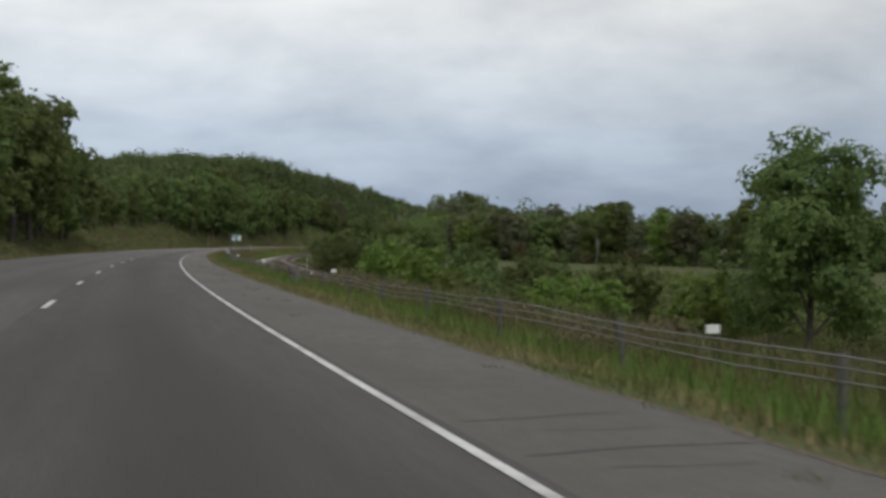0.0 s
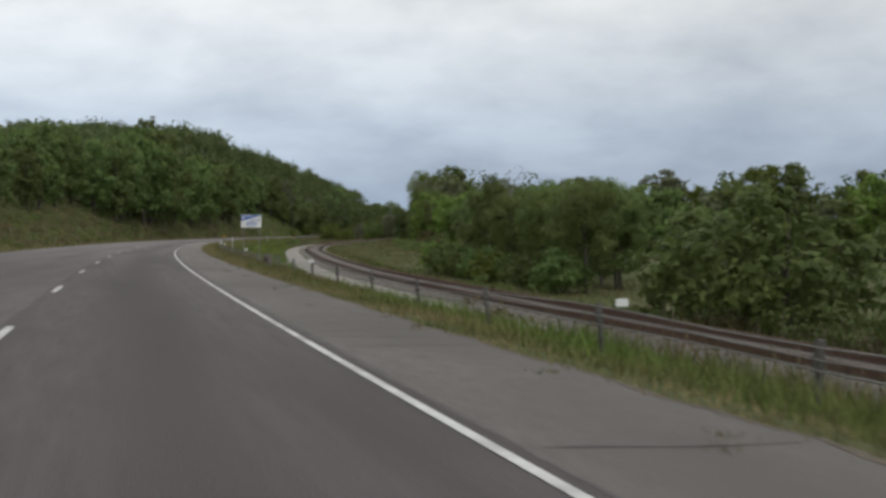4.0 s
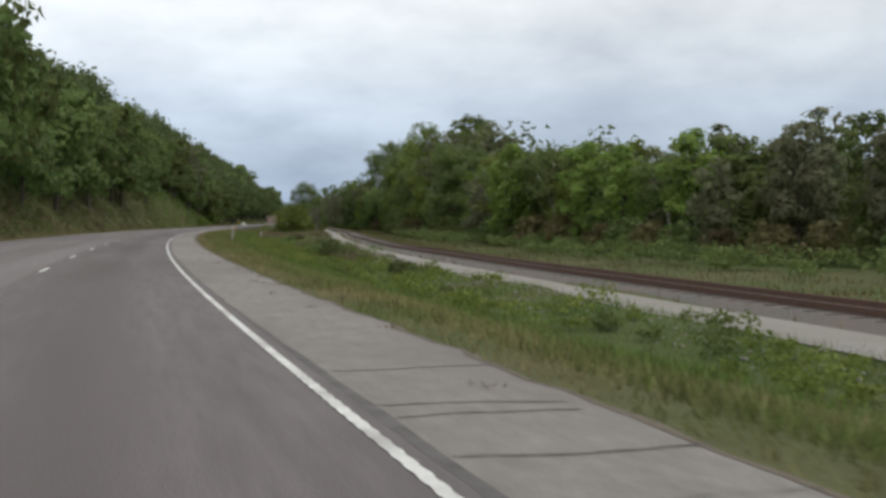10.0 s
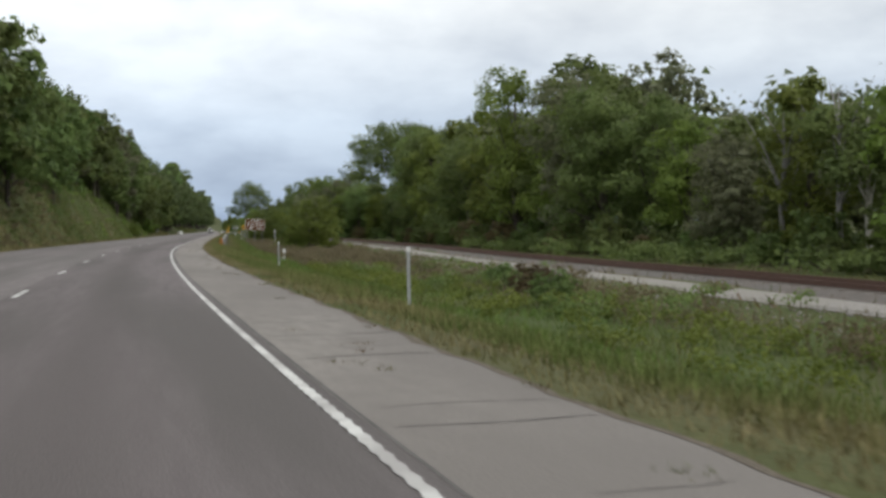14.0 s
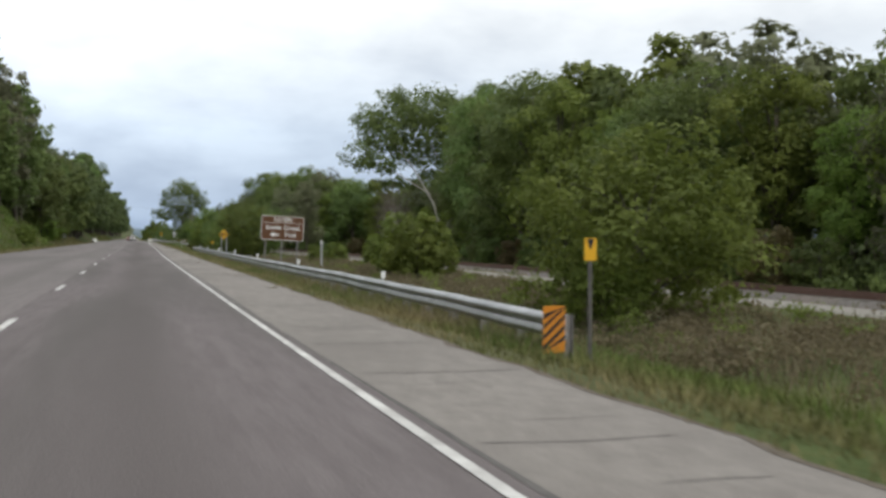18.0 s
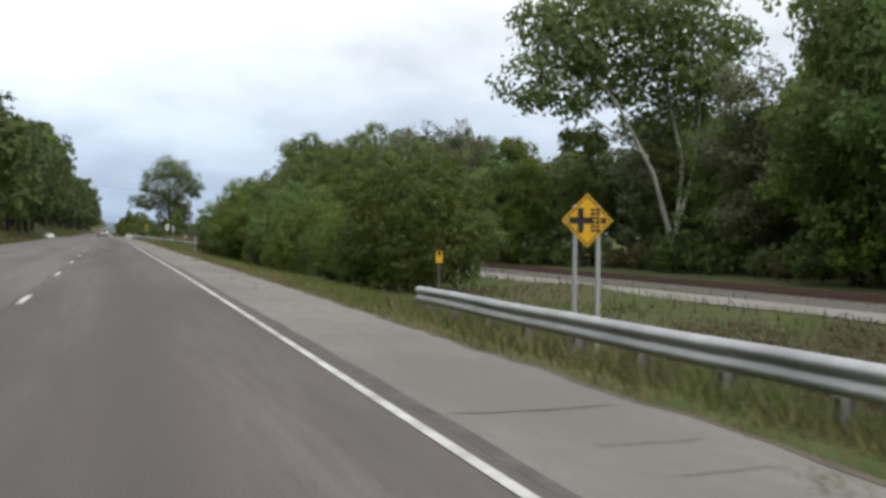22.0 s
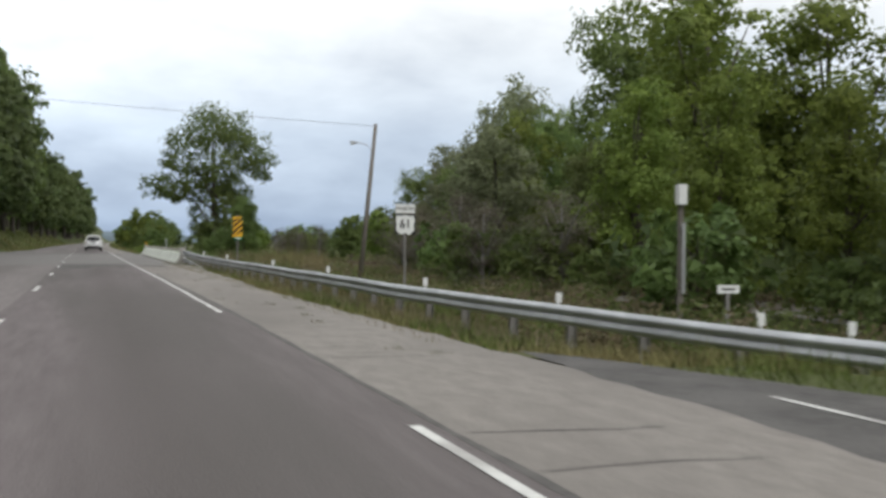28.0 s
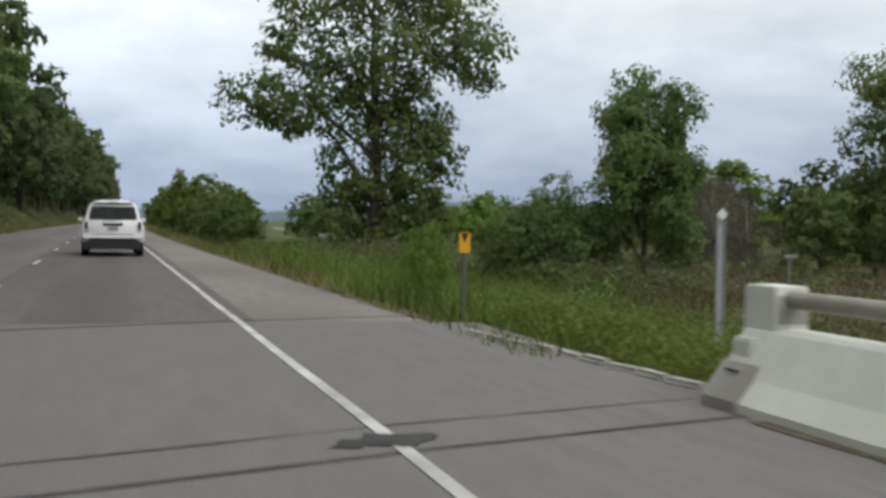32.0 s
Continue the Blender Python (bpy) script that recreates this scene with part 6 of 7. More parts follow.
# ---- cable fence ----
def cable_fence(s0, s1, u_of):
    m0 = spot((s0 + s1) / 2, u_of((s0 + s1) / 2), 0.0)
    inv = m0.inverted()
    fence = thing("cable_barrier", m0, "three-strand steel cable barrier on grey posts with white plates", "cable barrier")
    top = lambda s: float(np.interp(s, [0, 60, 150, 235], [0.33, 0.31, 0.29, 0.25])) + 0.03 * math.sin(s * 0.4)
    for k, dz in enumerate((-0.03, -0.14, -0.25)):
        V, F = [], []
        ss = stations(s0, s1, 2.0)
        for s in ss:
            x, y = xy(s, u_of(s) - 0.06)
            V += [inv @ Vector((float(x) + a, float(y), top(s) + dz + 0.02 * math.sin(s * 0.8 + k) + b)) for a, b in ((0, 0.010), (-0.010, 0), (0, -0.010), (0.010, 0))]
        for i in range(len(ss) - 1):
            for j in range(4):
                p, n = 4 * i + j, 4 * i + (j + 1) % 4
                F.append((p, n, n + 4, p + 4))
        put("cable", mesh("cable", V, F, M_POST), fence)
    post = mesh("post", *boxes([((0, 0, -1.1), (0.055, 0.07, 1.12)), ((-0.045, 0, -0.28), (0.02, 0.06, 0.28))]), M_FENCE)
    rnd = random.Random(3)
    s = s0
    while s <= s1 + 0.1:
        put("post", post, fence, m=inv @ spot(s, u_of(s), top(s)) @ pose(0, 0, 0, rnd.uniform(-4, 4), rnd.uniform(-5, 5), 0))
        s += 4.88 + rnd.uniform(-0.15, 0.15)
    pl = mesh("plate", *boxes([((0, -0.075, 0.02), (0.17, 0.006, 0.10))]), M_WHITE)
    for q in (11.6, 36.6, 61.5, 86.4, 111.5, 137.0, 163.5, 193.5, 213.5, 232.75):
        put("plate", pl, fence, "small white plate", inv @ spot(q, u_of(q), top(q)))
    anchor = mesh("anchor_block", *boxes([((0, 0, -0.9), (0.2, 0.2, 0.98)), ((0, 1.6, -0.9), (0.16, 0.16, 0.95)), ((-0.02, 0.8, -0.22), (0.09, 1.6, 0.14))]), M_WOODPOST)
    for q in (s0 + 0.2, 46.0, 96.0, 150.0, s1 - 1.8):
        put("anchor_block", anchor, fence, "braced anchor post", inv @ spot(q, u_of(q), top(q)))


cable_fence(-25.0, 237.0, lambda s: float(np.interp(s, [-25, 60, 150, 237], [4.3, 4.2, 3.9, 3.6])))


# ---- bridge ----
def parapet(s0, s1, u0, side, label):
    """Sloped concrete parapet with a steel rail. side +1: road on its left."""
    m0 = spot((s0 + s1) / 2, u0, 0.0)
    inv = m0.inverted()
    par = thing("bridge_parapet", m0, label, "bridge parapet")
    shape = [(-0.10, -0.05), (-0.10, 0.04), (0.02, 0.20), (0.20, 0.525), (0.24, 0.545), (0.46, 0.545), (0.48, 0.525), (0.48, -0.6)]
    n = max(1, round((s1 - s0) / 6.0))
    for i in range(n):
        a, b = s0 + (s1 - s0) * i / n + 0.012, s0 + (s1 - s0) * (i + 1) / n - 0.012
        V, F = [], []
        rows = [a, (a + b) / 2, b]
        for s in rows:
            for du, dz in shape:
                x, y = xy(s, u0 + side * du)
                V.append(inv @ Vector((float(x), float(y), dz)))
        k = len(shape)
        for q in range(len(rows) - 1):
            for j in range(k - 1):
                p = q * k + j
                F.append((p, p + k, p + k + 1, p + 1) if side > 0 else (p, p + 1, p + k + 1, p + k))
        F += [tuple(range(k)), tuple(range(2 * k + k - 1, 2 * k - 1, -1))]
        put("panel", mesh("panel", V, F, M_CONC), par)
    pts = [inv @ Vector((*(float(c) for c in xy(s, u0 + side * 0.34)), 0.757)) for s in stations(s0 + 0.4, s1 - 0.4, 3)]
    V, F = tube(pts, [0.064] * len(pts), 10)
    put("handrail", mesh("handrail", V, F, M_RAILPAINT, True), par, "weathered tan-grey steel rail")
    post = mesh("rail_post", *boxes([((0, 0, 0), (0.10, 0.13, 0.185)), ((0, 0, 0), (0.16, 0.2, 0.015))]), M_CONC)
    ribbon("grit", stations(s0 + 0.8, s1 - 0.8, 0.4), lambda s: [(u0 + side * (-0.10 - 0.07 - 0.05 * math.sin(s * 2.3) * math.sin(s * 0.7)), -0.022), (u0 - side * 0.09, -0.016)][::side], M_GRIT, label="brown grit gathered along the parapet's foot", category="grit")
    for i in range(int((s1 - s0 - 2.2) / 1.95) + 1):
        s = s1 - 1.67 - 1.95 * i
        put("rail_post", post, par, m=inv @ spot(s, u0 + side * 0.34, 0.542))
    # near end: broad post and tall nose; far end: slim pillar, low scraped nose
    place = lambda s: inv @ spot(s, u0, 0.0) @ Matrix.Diagonal((side, 1, 1, 1))
    part("end_post", box(0.34, 0.42, 1.60, 0.36, 0.12, -0.7, 0.03), M_CONCG, par, "concrete end post", place(s0))
    bm = poly([(0, -0.06), (0, 0.06), (0.14, 0.28), (0.22, 0.50), (0.30, 0.50), (0.30, -0.06)], 0.75)
    part("wedge_end", bm, M_CONCG, par, "scraped grey concrete nose", place(s0 - 0.12))
    part("end_post", box(0.27, 0.42, 1.55, 0.345, -0.20, -0.7, 0.012), M_CONC, par, "white concrete end pillar", place(s1))
    part("bare_face", box(0.24, 0.012, 0.20, 0.35, -0.414, 0.585, 0.002), M_CONCG, par, "bare grey concrete face under the rail", place(s1))
    part("cap_block", box(0.14, 0.27, 0.17, 0.165, -0.15, 0.30, 0.02), M_CONC, par, "white concrete block at the pillar's foot", place(s1))
    bm = poly([(-0.125, -0.06), (-0.125, 0.05), (-0.02, 0.20), (0.05, 0.30), (0.24, 0.30), (0.24, -0.06)], 0.46)
    part("wedge_end", bm, M_CONCG, par, "scraped grey concrete nose", place(s1 + 0.012))
    part("crack", box(0.012, 0.17, 0.014, -0.004, -0.20, 0.236, 0.0), M_SEAL, par, "dark crack", place(s1))
    return par


near = parapet(762.8, 806.2, 2.68, 1, "white concrete bridge parapet with a pale steel rail")
parapet(772.0, 812.0, -12.35, -1, "white concrete parapet on the far side of the bridge")
part("bar", box(0.004, 0.20, 0.16, 0, 0, 0, 0), M_BLACK, near, "unreadable black stencil", near.matrix_basis.inverted() @ spot(764.0, 2.832, 0.33) @ pose(0, 0, 0, 0, 14, 0))


def slab(name, pts, z, material, label, category, thick=0.0):
    """A flat irregular patch from station and offset corners."""
    bm = bmesh.new()
    vs = []
    for s, u in pts:
        x, y = xy(s, u)
        vs.append(bm.verts.new((float(x), float(y), z - 0.012 * max(0.0, u - 0.1))))
    bm.faces.new(vs)
    bmesh.ops.triangulate(bm, faces=bm.faces)
    for f in bm.faces:
        if f.normal.z < 0:
            f.normal_flip()
    me = bpy.data.meshes.new(name)
    bm.to_mesh(me)
    bm.free()
    me.materials.append(material)
    return tagged(put(name, me), label, category, "", "structure")


def rag(pts, seed, amp=0.06, n=6):
    """Corners with ragged edges between them."""
    r = random.Random(seed)
    out = []
    for i, (a, b) in enumerate(pts):
        c, d = pts[(i + 1) % len(pts)]
        for k in range(n):
            q = k / n
            out.append((a + (c - a) * q + r.uniform(-amp, amp), b + (d - b) * q + r.uniform(-amp, amp)))
    return out


slab("patch", rag([(756.8, 0.22), (756.3, 1.17), (755.5, 1.65), (754.8, 1.95), (753.3, 2.05), (752.5, 1.75), (752.6, 0.9), (753.1, 0.30), (754.2, 0.24)], 1, 0.035), 0.003, M_PATCH, "dark asphalt patch across shoulder before the bridge", "patch")
slab("patch", rag([(747.5, -3.6), (748.5, -2.3), (752.6, -1.9), (753.4, -1.2), (754.6, -1.2), (755.6, -1.0), (756.2, -0.6), (755.8, 0.12), (757.4, 0.12), (759.3, -0.4), (759.6, -2.0), (759.4, -3.6)], 2, 0.05), 0.0025, M_PATCH, "dark asphalt patch across the lane before the bridge", "patch")
slab("patch", rag([(753.9, -1.0), (753.7, -0.2), (754.2, -0.2), (754.3, -1.0)], 3, 0.05), 0.0025, M_PATCH, "thin tongue of dark asphalt on the lane", "patch")
for s_, k_ in ((764.0, 5), (805.6, 6), (804.8, 8), (813.2, 7)):
    slab("joint", rag([(s_ - 0.013 - 4.0, -12.0), (s_ - 0.013 + 0.86, 2.6), (s_ + 0.013 + 0.86, 2.6), (s_ + 0.013 - 4.0, -12.0)], k_, 0.018, 24), 0.006, M_SEAL, "dark bridge expansion joint across the road", "joint")
slab("patch", rag([(805.0, -0.42), (804.95, 0.1), (805.3, 0.3), (805.35, -0.1)], 9, 0.05), 0.008, M_SEAL, "dark tar patch at the deck joint", "patch")
slab("side_road", rag([(701.0, 2.15), (700.4, 2.9), (699.4, 4.2), (698.6, 6.0), (700.0, 6.2), (702.5, 5.2), (705.0, 4.3), (707.4, 3.5), (708.6, 2.9), (706.0, 2.70), (704.0, 2.5), (702.5, 2.4)], 11, 0.05), -0.03, M_PATCH, "dark asphalt apron of a side road", "side road")
slab("edge_line", [(700.2, 3.52), (700.2, 3.62), (704.0, 3.63), (704.0, 3.55)], -0.022, M_PAINT, "white painted line along the side road", "road marking")
# pale kerb before the bridge, in lengths
_q = thing("kerb", spot(756, 3.2, 0.0), "pale broken concrete kerb along the shoulder's edge", "kerb")
for i in range(11):
    _s = 750.9 + 1.05 * i
    part("kerb_stone", box(0.17, 1.02, 0.12, 0, 0, -0.09, 0.02), M_CONCG, _q, "", _q.matrix_basis.inverted() @ spot(_s, float(np.interp(_s, [745, 752, 757, 762], [2.65, 2.95, 3.15, 3.15])) + 0.06, -0.03 + 0.012 * math.sin(i * 2.1), random.Random(i).uniform(-2, 2)))
# low kerb beyond the bridge
_k = thing("kerb", spot(812, 2.62, 0.0), "broken grey concrete kerb beyond the bridge", "kerb")
for i in range(9):
    _s = 807.1 + 0.52 * i
    part("kerb_stone", box(0.15, 0.49, 0.14, 0, 0, -0.12, 0.035), M_CONCG, _k, "", _k.matrix_basis.inverted() @ spot(_s, float(np.interp(_s, [807, 809, 811, 812], [2.86, 2.72, 2.42, 2.3])) + 0.05, 0.008 * math.sin(i * 2.7), random.Random(i).uniform(-5, 5) + 7))



# ---- vehicles ----
def loft(sections, material, name, parent, closed=True, label=""):
    """Skin over cross sections, each a list of points with the same count."""
    bm = bmesh.new()
    rings = [[bm.verts.new(p) for p in sec] for sec in sections]
    n = len(rings[0])
    for a, b in zip(rings, rings[1:]):
        for i in range(n):
            j = (i + 1) % n
            bm.faces.new((a[i], a[j], b[j], b[i]))
    bm.faces.new(rings[0][::-1])
    bm.faces.new(rings[-1])
    bmesh.ops.recalc_face_normals(bm, faces=bm.faces)
    return part(name, bm, material, parent, label, None, True)


def wheel(parent, x, y, r=0.36, w=0.24):
    ty = part("wheel", rod(r, w, 0, 0, -w / 2, 24), M_TYRE, parent, "", pose(x, y, r, 0, 90, 0))
    part("rim", rod(r * 0.66, w + 0.02, 0, 0, -w / 2 - 0.01, 16), M_CHROME, ty, "silver rim")
    return ty


def car_ring(y, w, z0, z1, waist, top_w, soft=0.08):
    """Car section at y: half widths at sill, waist and roof."""
    pts = [(w * 0.92, z0), (w, z0 + 0.18), (w, waist - 0.10), (w * 0.985, waist), (top_w + 0.03, z1 - 0.10), (top_w - 0.05, z1 - 0.02), (top_w - 0.30, z1)]
    return [(x, y, z) for x, z in pts] + [(-x, y, z) for x, z in pts[::-1]]


SUV_SIDE = ((0.42, 0.90), (0.52, 0.985), (0.70, 1.0), (0.95, 0.995), (1.08, 0.955), (1.20, 0.885), (1.62, 0.765), (1.72, 0.70), (1.79, 0.56), (1.81, 0.30))


def suv_ring(y, wide, top, floor, slant):
    """Half-profile of the body at y, squeezed to a roof height; the upper part leans forward by slant."""
    low = 1.08
    pts = []
    for z, x in SUV_SIDE:
        z = z if z <= low else low + (z - low) * max(0.02, (top - low) / (1.81 - low))
        z = max(z, floor + 0.02 * z)
        pts.append((x * wide, y + slant * max(0.0, z - low), z))
    return pts


def suv(s, u):
    ob = thing("suv", spot(s, u, 0.0, 0.3), "white sport utility vehicle with a large dark rear window", "suv")
    rings = [suv_ring(*r) for r in ((0.0, 0.965, 1.77, 0.46, 0.34), (0.06, 0.99, 1.80, 0.42, 0.33), (0.30, 1.0, 1.82, 0.38, 0.26), (1.3, 1.0, 1.84, 0.38, 0.0), (2.5, 1.0, 1.82, 0.38, 0.0), (2.95, 1.0, 1.74, 0.38, 0.0), (3.65, 0.99, 1.14, 0.38, 0.0), (4.4, 0.96, 1.10, 0.40, 0.0), (4.85, 0.88, 1.09, 0.44, 0.0))]
    bm = bmesh.new()
    R = [[bm.verts.new(p) for p in r] for r in rings]
    L = [[bm.verts.new((-p[0], p[1], p[2])) for p in r] for r in rings]
    n = len(SUV_SIDE)
    for i in range(len(rings) - 1):
        for j in range(n - 1):
            bm.faces.new((R[i][j], R[i + 1][j], R[i + 1][j + 1], R[i][j + 1]))
            bm.faces.new((L[i][j], L[i][j + 1], L[i + 1][j + 1], L[i + 1][j]))
        bm.faces.new((R[i][-1], R[i + 1][-1], L[i + 1][-1], L[i][-1]))
        bm.faces.new((R[i][0], L[i][0], L[i + 1][0], R[i + 1][0]))
    for i in (0, -1):
        for j in range(n - 1):
            bm.faces.new((R[i][j], R[i][j + 1], L[i][j + 1], L[i][j]))
    bmesh.ops.recalc_face_normals(bm, faces=bm.faces)
    part("body", bm, M_CARW, ob, "", None, True)

    def pane(name, pts, label):
        g = bmesh.new()
        g.faces.new([g.verts.new(p) for p in pts])
        bmesh.ops.solidify(g, geom=g.faces[:], thickness=0.010)
        part(name, g, M_GLASS, ob, label)

    back = lambda z: 0.335 * (z - 1.08) - 0.022
    pane("rear_window", [(x, back(z), z) for x, z in ((-0.735, 1.20), (0.735, 1.20), (0.745, 1.30), (0.665, 1.62), (-0.665, 1.62), (-0.745, 1.30))], "large dark rear window")
    part("spoiler", box(1.26, 0.20, 0.035, 0, 0.21, 1.735, 0.015), M_CARW, ob)
    part("brake_lamp", box(0.30, 0.015, 0.025, 0, 0.105, 1.745), M_TRIM, ob, "unlit high brake lamp")
    part("wiper", box(0.58, 0.02, 0.022, -0.06, -0.005, 1.185, 0.006), M_TRIM, ob)
    part("garnish", box(0.66, 0.03, 0.05, 0, -0.02, 1.06, 0.01), M_CHROME, ob, "bright garnish bar")
    part("plate_recess", box(0.62, 0.012, 0.05, 0, -0.018, 0.995, 0.004), M_TRIM, ob)
    part("number_plate", box(0.32, 0.012, 0.15, 0, -0.018, 0.83, 0.005), M_ALU, ob, "blank number plate")
    part("bar", box(0.22, 0.004, 0.04, 0, -0.028, 0.885), M_POST, ob, "unreadable plate lettering bar")
    part("tailgate_seam", box(1.30, 0.012, 0.016, 0, -0.012, 0.705), M_TRIM, ob)
    part("rear_bumper", box(1.90, 0.16, 0.15, 0, -0.01, 0.545, 0.05), M_CARW, ob)
    part("valance", poly([(-0.70, 0.60), (0.70, 0.60), (0.86, 0.46), (0.94, 0.42), (0.90, 0.24), (-0.90, 0.24), (-0.94, 0.42), (-0.86, 0.46)], 0.16, -0.10), M_TRIM, ob, "black lower bumper valance")
    for e in (-1, 1):
        part("tail_lamp", box(0.17, 0.16, 0.32, e * 0.835, 0.055, 0.80, 0.03), M_LAMPDARK, ob, "dark red tail lamp")
        part("reverse_lens", box(0.09, 0.012, 0.07, e * 0.845, -0.028, 0.83, 0.004), M_ALU, ob, "pale reversing lens")
        part("mirror", box(0.17, 0.12, 0.14, e * 1.06, 3.15, 1.12, 0.04), M_CARW, ob)
        part("roof_rail", box(0.04, 2.0, 0.04, e * 0.60, 1.6, 1.80, 0.01), M_TRIM, ob)
        part("mud_flap", box(0.24, 0.02, 0.22, e * 0.84, 0.46, 0.20), M_TRIM, ob)
        for y0, y1 in ((0.50, 1.20), (1.28, 2.10), (2.18, 2.85)):
            pane("side_window", [(e * 0.880, y0, 1.24), (e * 0.880, y1, 1.24), (e * 0.790, y1 - (0.10 if y1 > 2.8 else 0), 1.58), (e * 0.790, y0 + (0.06 if y0 < 0.6 else 0), 1.58)], "dark side window")
        wheel(ob, e * 0.86, 0.95)
        wheel(ob, e * 0.86, 3.78)
    part("exhaust", rod(0.03, 0.2, 0.55, 0.02, 0.22, 8), M_CHROME, ob)
    part("underbody", box(1.5, 4.0, 0.18, 0, 2.4, 0.26), M_TRIM, ob, "dark underbody")
    return ob


def sedan(s, u, material, label):
    ob = thing("sedan", spot(s, u, 0.0, 0.0), label, "car")
    secs = [car_ring(0.0, 0.82, 0.42, 0.98, 0.80, 0.70), car_ring(0.10, 0.88, 0.34, 1.02, 0.84, 0.72), car_ring(0.75, 0.90, 0.30, 1.04, 0.88, 0.66), car_ring(1.35, 0.90, 0.30, 1.42, 0.90, 0.58),
            car_ring(2.5, 0.90, 0.30, 1.44, 0.90, 0.60), car_ring(3.3, 0.90, 0.30, 1.04, 0.90, 0.66), car_ring(4.2, 0.88, 0.32, 0.92, 0.80, 0.66), car_ring(4.6, 0.80, 0.40, 0.74, 0.70, 0.6)]
    loft(secs, material, "body", ob)
    g = bmesh.new()
    g.faces.new([g.verts.new(p) for p in ((-0.62, 0.78, 1.055), (0.62, 0.78, 1.055), (0.52, 1.30, 1.40), (-0.52, 1.30, 1.40))])
    bmesh.ops.solidify(g, geom=g.faces[:], thickness=0.012)
    part("rear_window", g, M_GLASS, ob, "dark rear window")
    part("bumper", box(1.66, 0.12, 0.20, 0, 0.0, 0.38, 0.04), material, ob)
    part("number_plate", box(0.34, 0.015, 0.16, 0, -0.02, 0.66), M_ALU, ob, "blank number plate")
    for e in (-1, 1):
        part("tail_lamp", box(0.30, 0.06, 0.14, e * 0.66, 0.01, 0.76, 0.02), M_LAMP, ob, "red tail lamp")
        part("mirror", box(0.16, 0.10, 0.11, e * 0.98, 3.0, 0.92, 0.02), material, ob)
        wheel(ob, e * 0.80, 0.85, 0.31, 0.2)
        wheel(ob, e * 0.80, 3.55, 0.31, 0.2)
    part("underbody", box(1.4, 4.0, 0.16, 0, 2.3, 0.20), M_TRIM, ob, "dark underbody")


suv(837.6, -1.52)
sedan(921.0, -1.8, M_CARR, "red sedan on the highway ahead")
sedan(938.0, -2.0, M_CARW, "white sedan on the highway ahead")


# ---- grasses ----
def blades(S, U, h, w, lean=0.35):
    """Blade triangles at stations and offsets."""
    n = len(S)
    X, Y = xy(S, U)
    Z = ground(S, U) - 0.02
    a = RN.uniform(0, 2 * math.pi, n)
    hh = h * RN.uniform(0.45, 1.25, n)
    ww = w * RN.uniform(0.6, 1.4, n)
    b = np.stack([X, Y, Z], -1)
    side = np.stack([np.cos(a), np.sin(a), 0 * a], -1) * ww[:, None]
    tip = b + np.stack([RN.normal(0, lean, n) * hh, RN.normal(0, lean, n) * hh, hh], -1)
    return np.stack([b - side, b + side, tip], 1)


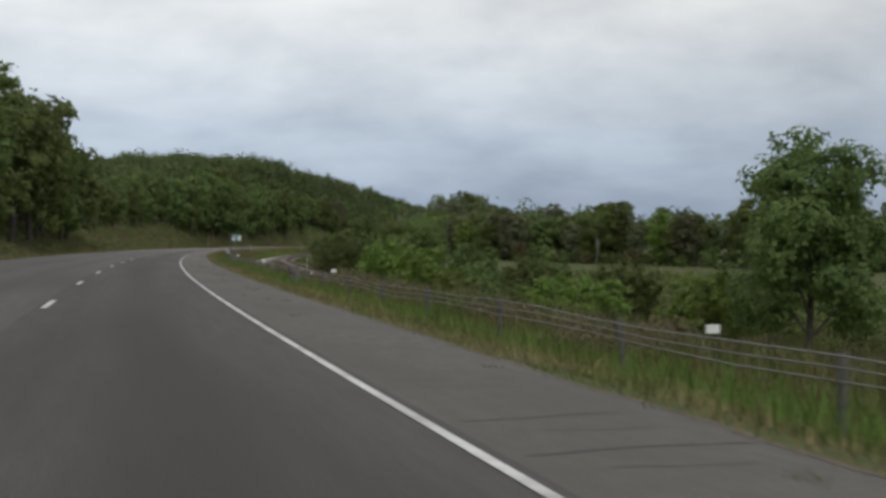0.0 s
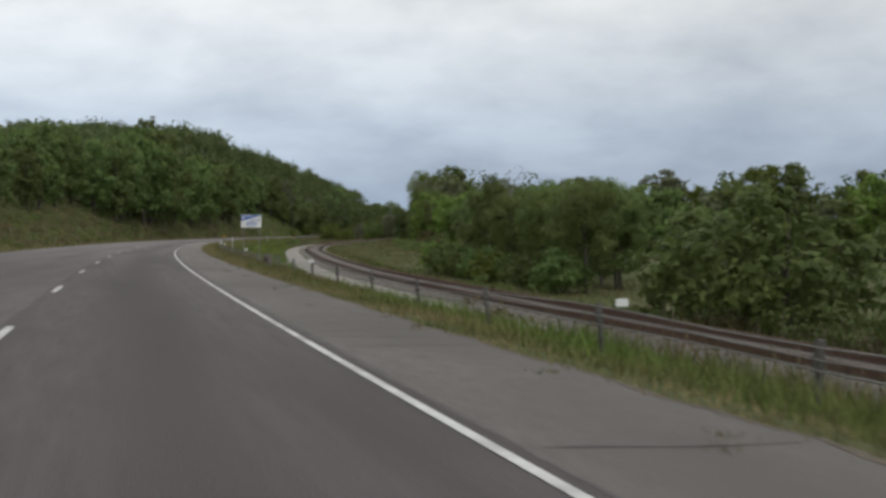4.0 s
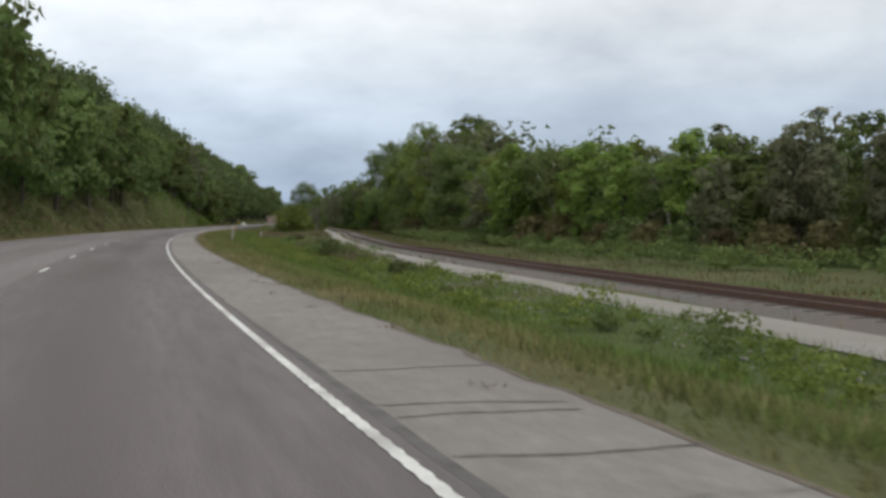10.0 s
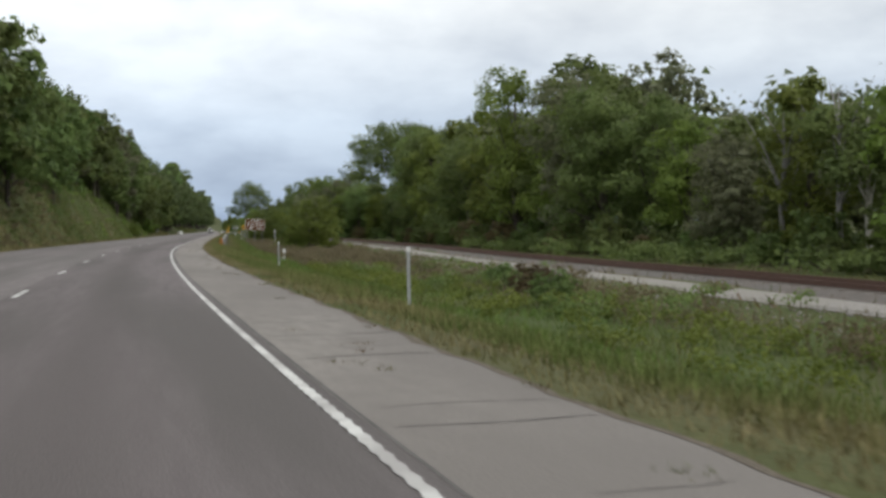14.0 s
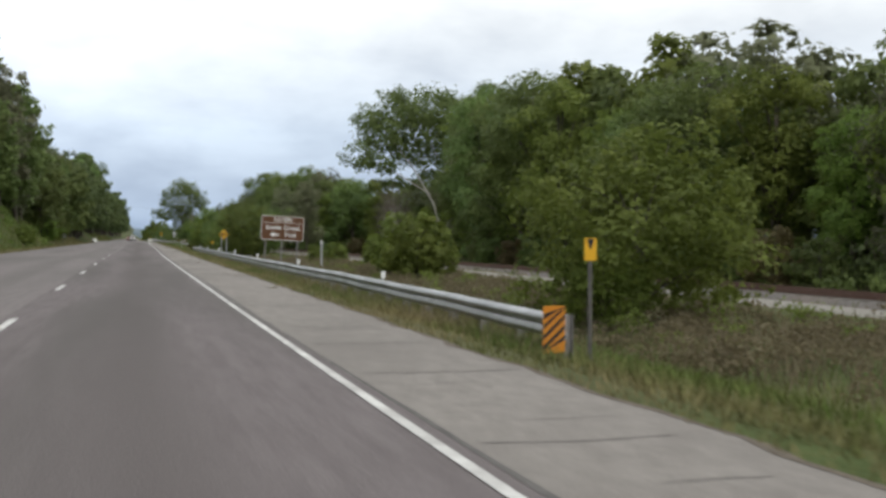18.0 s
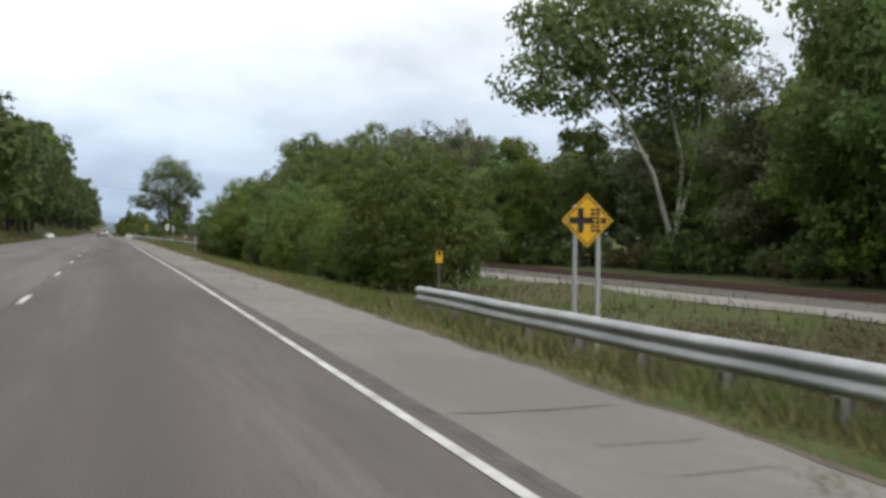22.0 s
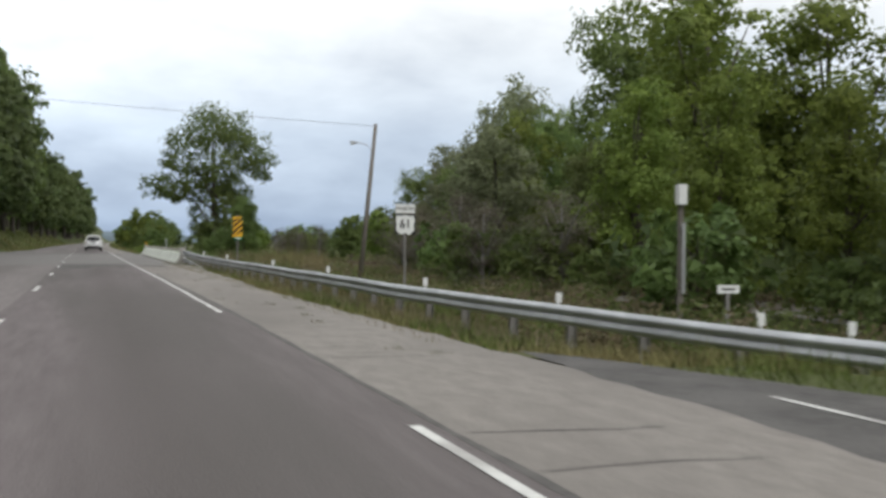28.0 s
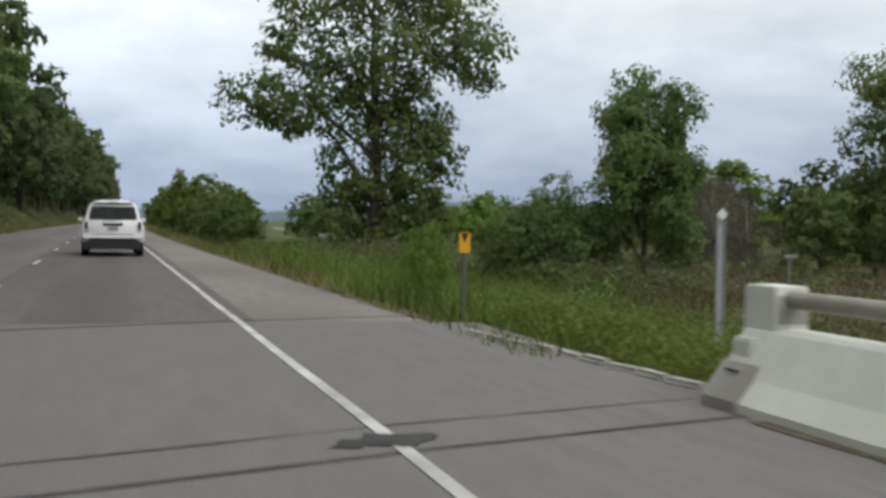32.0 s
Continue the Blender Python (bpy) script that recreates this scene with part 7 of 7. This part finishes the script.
def build_grass():
    rs = np.random.RandomState(9)

    def strip(name, a, b, u0, u1, per, h, w, material, label, lo=0.0, lean=0.35):
        n = int((b - a) * (u1 - u0) * per)
        S, U = rs.uniform(a, b, n), u0 + (u1 - u0) * rs.uniform(0, 1, n)
        if lo:
            U = U + lo * (rs.uniform(0, 1, n) - 0.5)
        keep = ~((S > 765) & (S < 809) & (U > -13) & (U < 3.9)) & ~((S > 699) & (S < 709) & (U > 0) & (U < np.interp(S, [700, 702.5, 708], [6.2, 5.2, 3.1]))) & ~((np.abs(U - track_u(S)) < 0.85) & (S > 126)) & ~(np.abs(U - rail_u(S)) < 1.9)
        if name != "verge_grass":  # uneven stand, in clumps
            keep &= rs.uniform(0, 1, n) < 0.62 + 0.5 * wave(S * 9, U * 14, h * 7)
        S, U = S[keep], U[keep]
        ob = put(name, quads(name, blades(S, U, h, w, lean), material))
        tagged(ob, label, "grass", "", "stuff")
    for a, b in ((-5, 130), (130, 260), (260, 400), (400, 560), (560, 700), (700, 766)):
        strip("verge_grass", a, b, 1.95, 3.4, 120, 0.13, 0.010, M_STRAW, "short dry straw-coloured grass along the shoulder")
        strip("verge_grass", a, b, 2.6, 5.6, 90, 0.22, 0.011, M_GRASS, "rough green verge grass")
        strip("ditch_grass", a, b, 5.2, 13, 55, 0.24, 0.014, M_DITCH, "tall green grass in the ditch")
        strip("weeds", a, b, 4.6, 10.5, 6, 0.36, 0.010, M_WEED, "tall brown and green weeds in the ditch", 0, 0.25)
        strip("far_grass", a, b, 13, 40, 7, 0.36, 0.030, M_WEED, "meadow grass beyond the track")
        strip("inner_grass", a, b, -18, -12.1, 18, 0.30, 0.035, M_STRAW, "dry grass along the inner roadside")
        strip("bank_grass", a, b, -27, -16, 8, 0.40, 0.05, M_GRASS, "green grass on the cut bank")
    strip("verge_grass", -30, 130, 3.3, 8, 60, 0.42, 0.014, M_DITCH, "rough green grass below the cable barrier", 0, 0.35)
    strip("verge_grass", -30, 130, 6, 13, 24, 0.7, 0.018, M_WEED, "tall weeds beyond the cable barrier", 0, 0.3)
    strip("verge_grass", 130, 242, 3.0, 6.8, 60, 0.34, 0.013, M_WEED, "weeds along the cable barrier", 0, 0.3)
    strip("far_grass", -30, 130, 12, 40, 10, 0.8, 0.04, M_WEED, "tall weeds in the low field", 0, 0.3)
    strip("tall_grass", 807, 850, 3.2, 11, 100, 0.85, 0.010, M_DITCH, "tall lush green grass beyond the bridge", 0, 0.45)
    strip("tall_grass", 808, 905, 2.2, 9, 40, 0.36, 0.016, M_GRASS, "green and straw-coloured grass beyond the bridge")
    strip("tall_grass", 809, 905, 6, 24, 10, 0.80, 0.024, M_WEED, "tall weeds beyond the bridge", 0, 0.25)
    strip("tall_grass", 720, 806, 3.9, 12, 40, 0.50, 0.016, M_WEED, "dark weeds beside the bridge", 0, 0.3)
    strip("weeds", 566, 592, 4.8, 16, 8, 0.5, 0.012, M_STALK, "dry brown weeds at the guardrail's end", 0, 0.3)
    strip("verge_grass", 130, 242, 2.2, 7.5, 34, 0.32, 0.011, M_STRAW, "dry straw-coloured grass along the cable barrier", 0, 0.35)
    strip("reeds", 772, 789, 10, 14.5, 40, 2.0, 0.020, M_STRAW, "tall tan reeds beside the creek", 0, 0.15)
    strip("weeds", 710, 765, 3.0, 6.8, 45, 0.42, 0.012, M_STALK, "dry brown weeds along the guardrail", 0, 0.3)
    strip("weeds", 418, 467, 9.4, 17, 28, 0.75, 0.012, M_STALK, "dry brown weed stalks filling the ditch", 0, 0.28)
    strip("weeds", 320, 418, 11.5, 15.5, 18, 0.7, 0.012, M_STALK, "dry brown weed stalks in the ditch", 0, 0.28)
    strip("weeds", 466, 566, 7.5, 18, 22, 0.8, 0.013, M_STALK, "dry brown weeds behind the guardrail", 0, 0.28)
    strip("weeds", 20, 130, 8, 30, 14, 1.0, 0.02, M_STALK, "dry brown weeds in the low field", 0, 0.28)
    strip("bank_grass", 150, 520, -24, -15.3, 14, 0.42, 0.05, M_STRAW, "dry straw-coloured grass on the cut bank")
    strip("bank_grass", 500, 645, -23, -15.5, 26, 0.38, 0.035, M_DITCH, "bright green grass on the steep cut bank")
    strip("ditch_grass", 566, 604, 3.6, 9.5, 60, 0.30, 0.012, M_DITCH, "lush green grass beside the thicket")
    for a, b, u0, u1 in ((455, 563, 3.0, 4.6), (711, 759, 3.0, 5.0)):
        strip("verge_grass", a, b, u0, u1, 110, 0.30, 0.009, M_STALK, "dry brown grass under the guardrail", 0, 0.4)
        strip("verge_grass", a, b, u0, u1, 110, 0.32, 0.009, M_GRASS, "green grass under the guardrail", 0, 0.4)
    strip("tall_grass", 905, 1100, 2.2, 12, 8, 0.4, 0.05, M_GRASS, "roadside grass beyond the bridge")
    strip("tall_grass", 850, 1100, -18, -8.9, 8, 0.4, 0.06, M_GRASS, "grass along the inner roadside beyond the bridge")


build_grass()


def build_shoulder_weeds():
    """Tufts and stones on the shoulder's cracks and edge."""
    rs = np.random.RandomState(31)
    n = 230
    S, U = rs.uniform(0, 760, n), 0.5 + 1.4 * rs.uniform(0, 1, n) ** 0.6
    k = np.repeat(np.arange(n), 26)
    P = blades(S[k] + rs.normal(0, 0.10, len(k)), U[k] + rs.normal(0, 0.07, len(k)), 0.06, 0.006, 0.45)
    P[:, :, 2] += 0.06
    tagged(put("shoulder_weeds", quads("shoulder_weeds", P, M_WEED)), "small dark weed tufts in the shoulder's cracks", "weeds", "", "stuff")


build_shoulder_weeds()
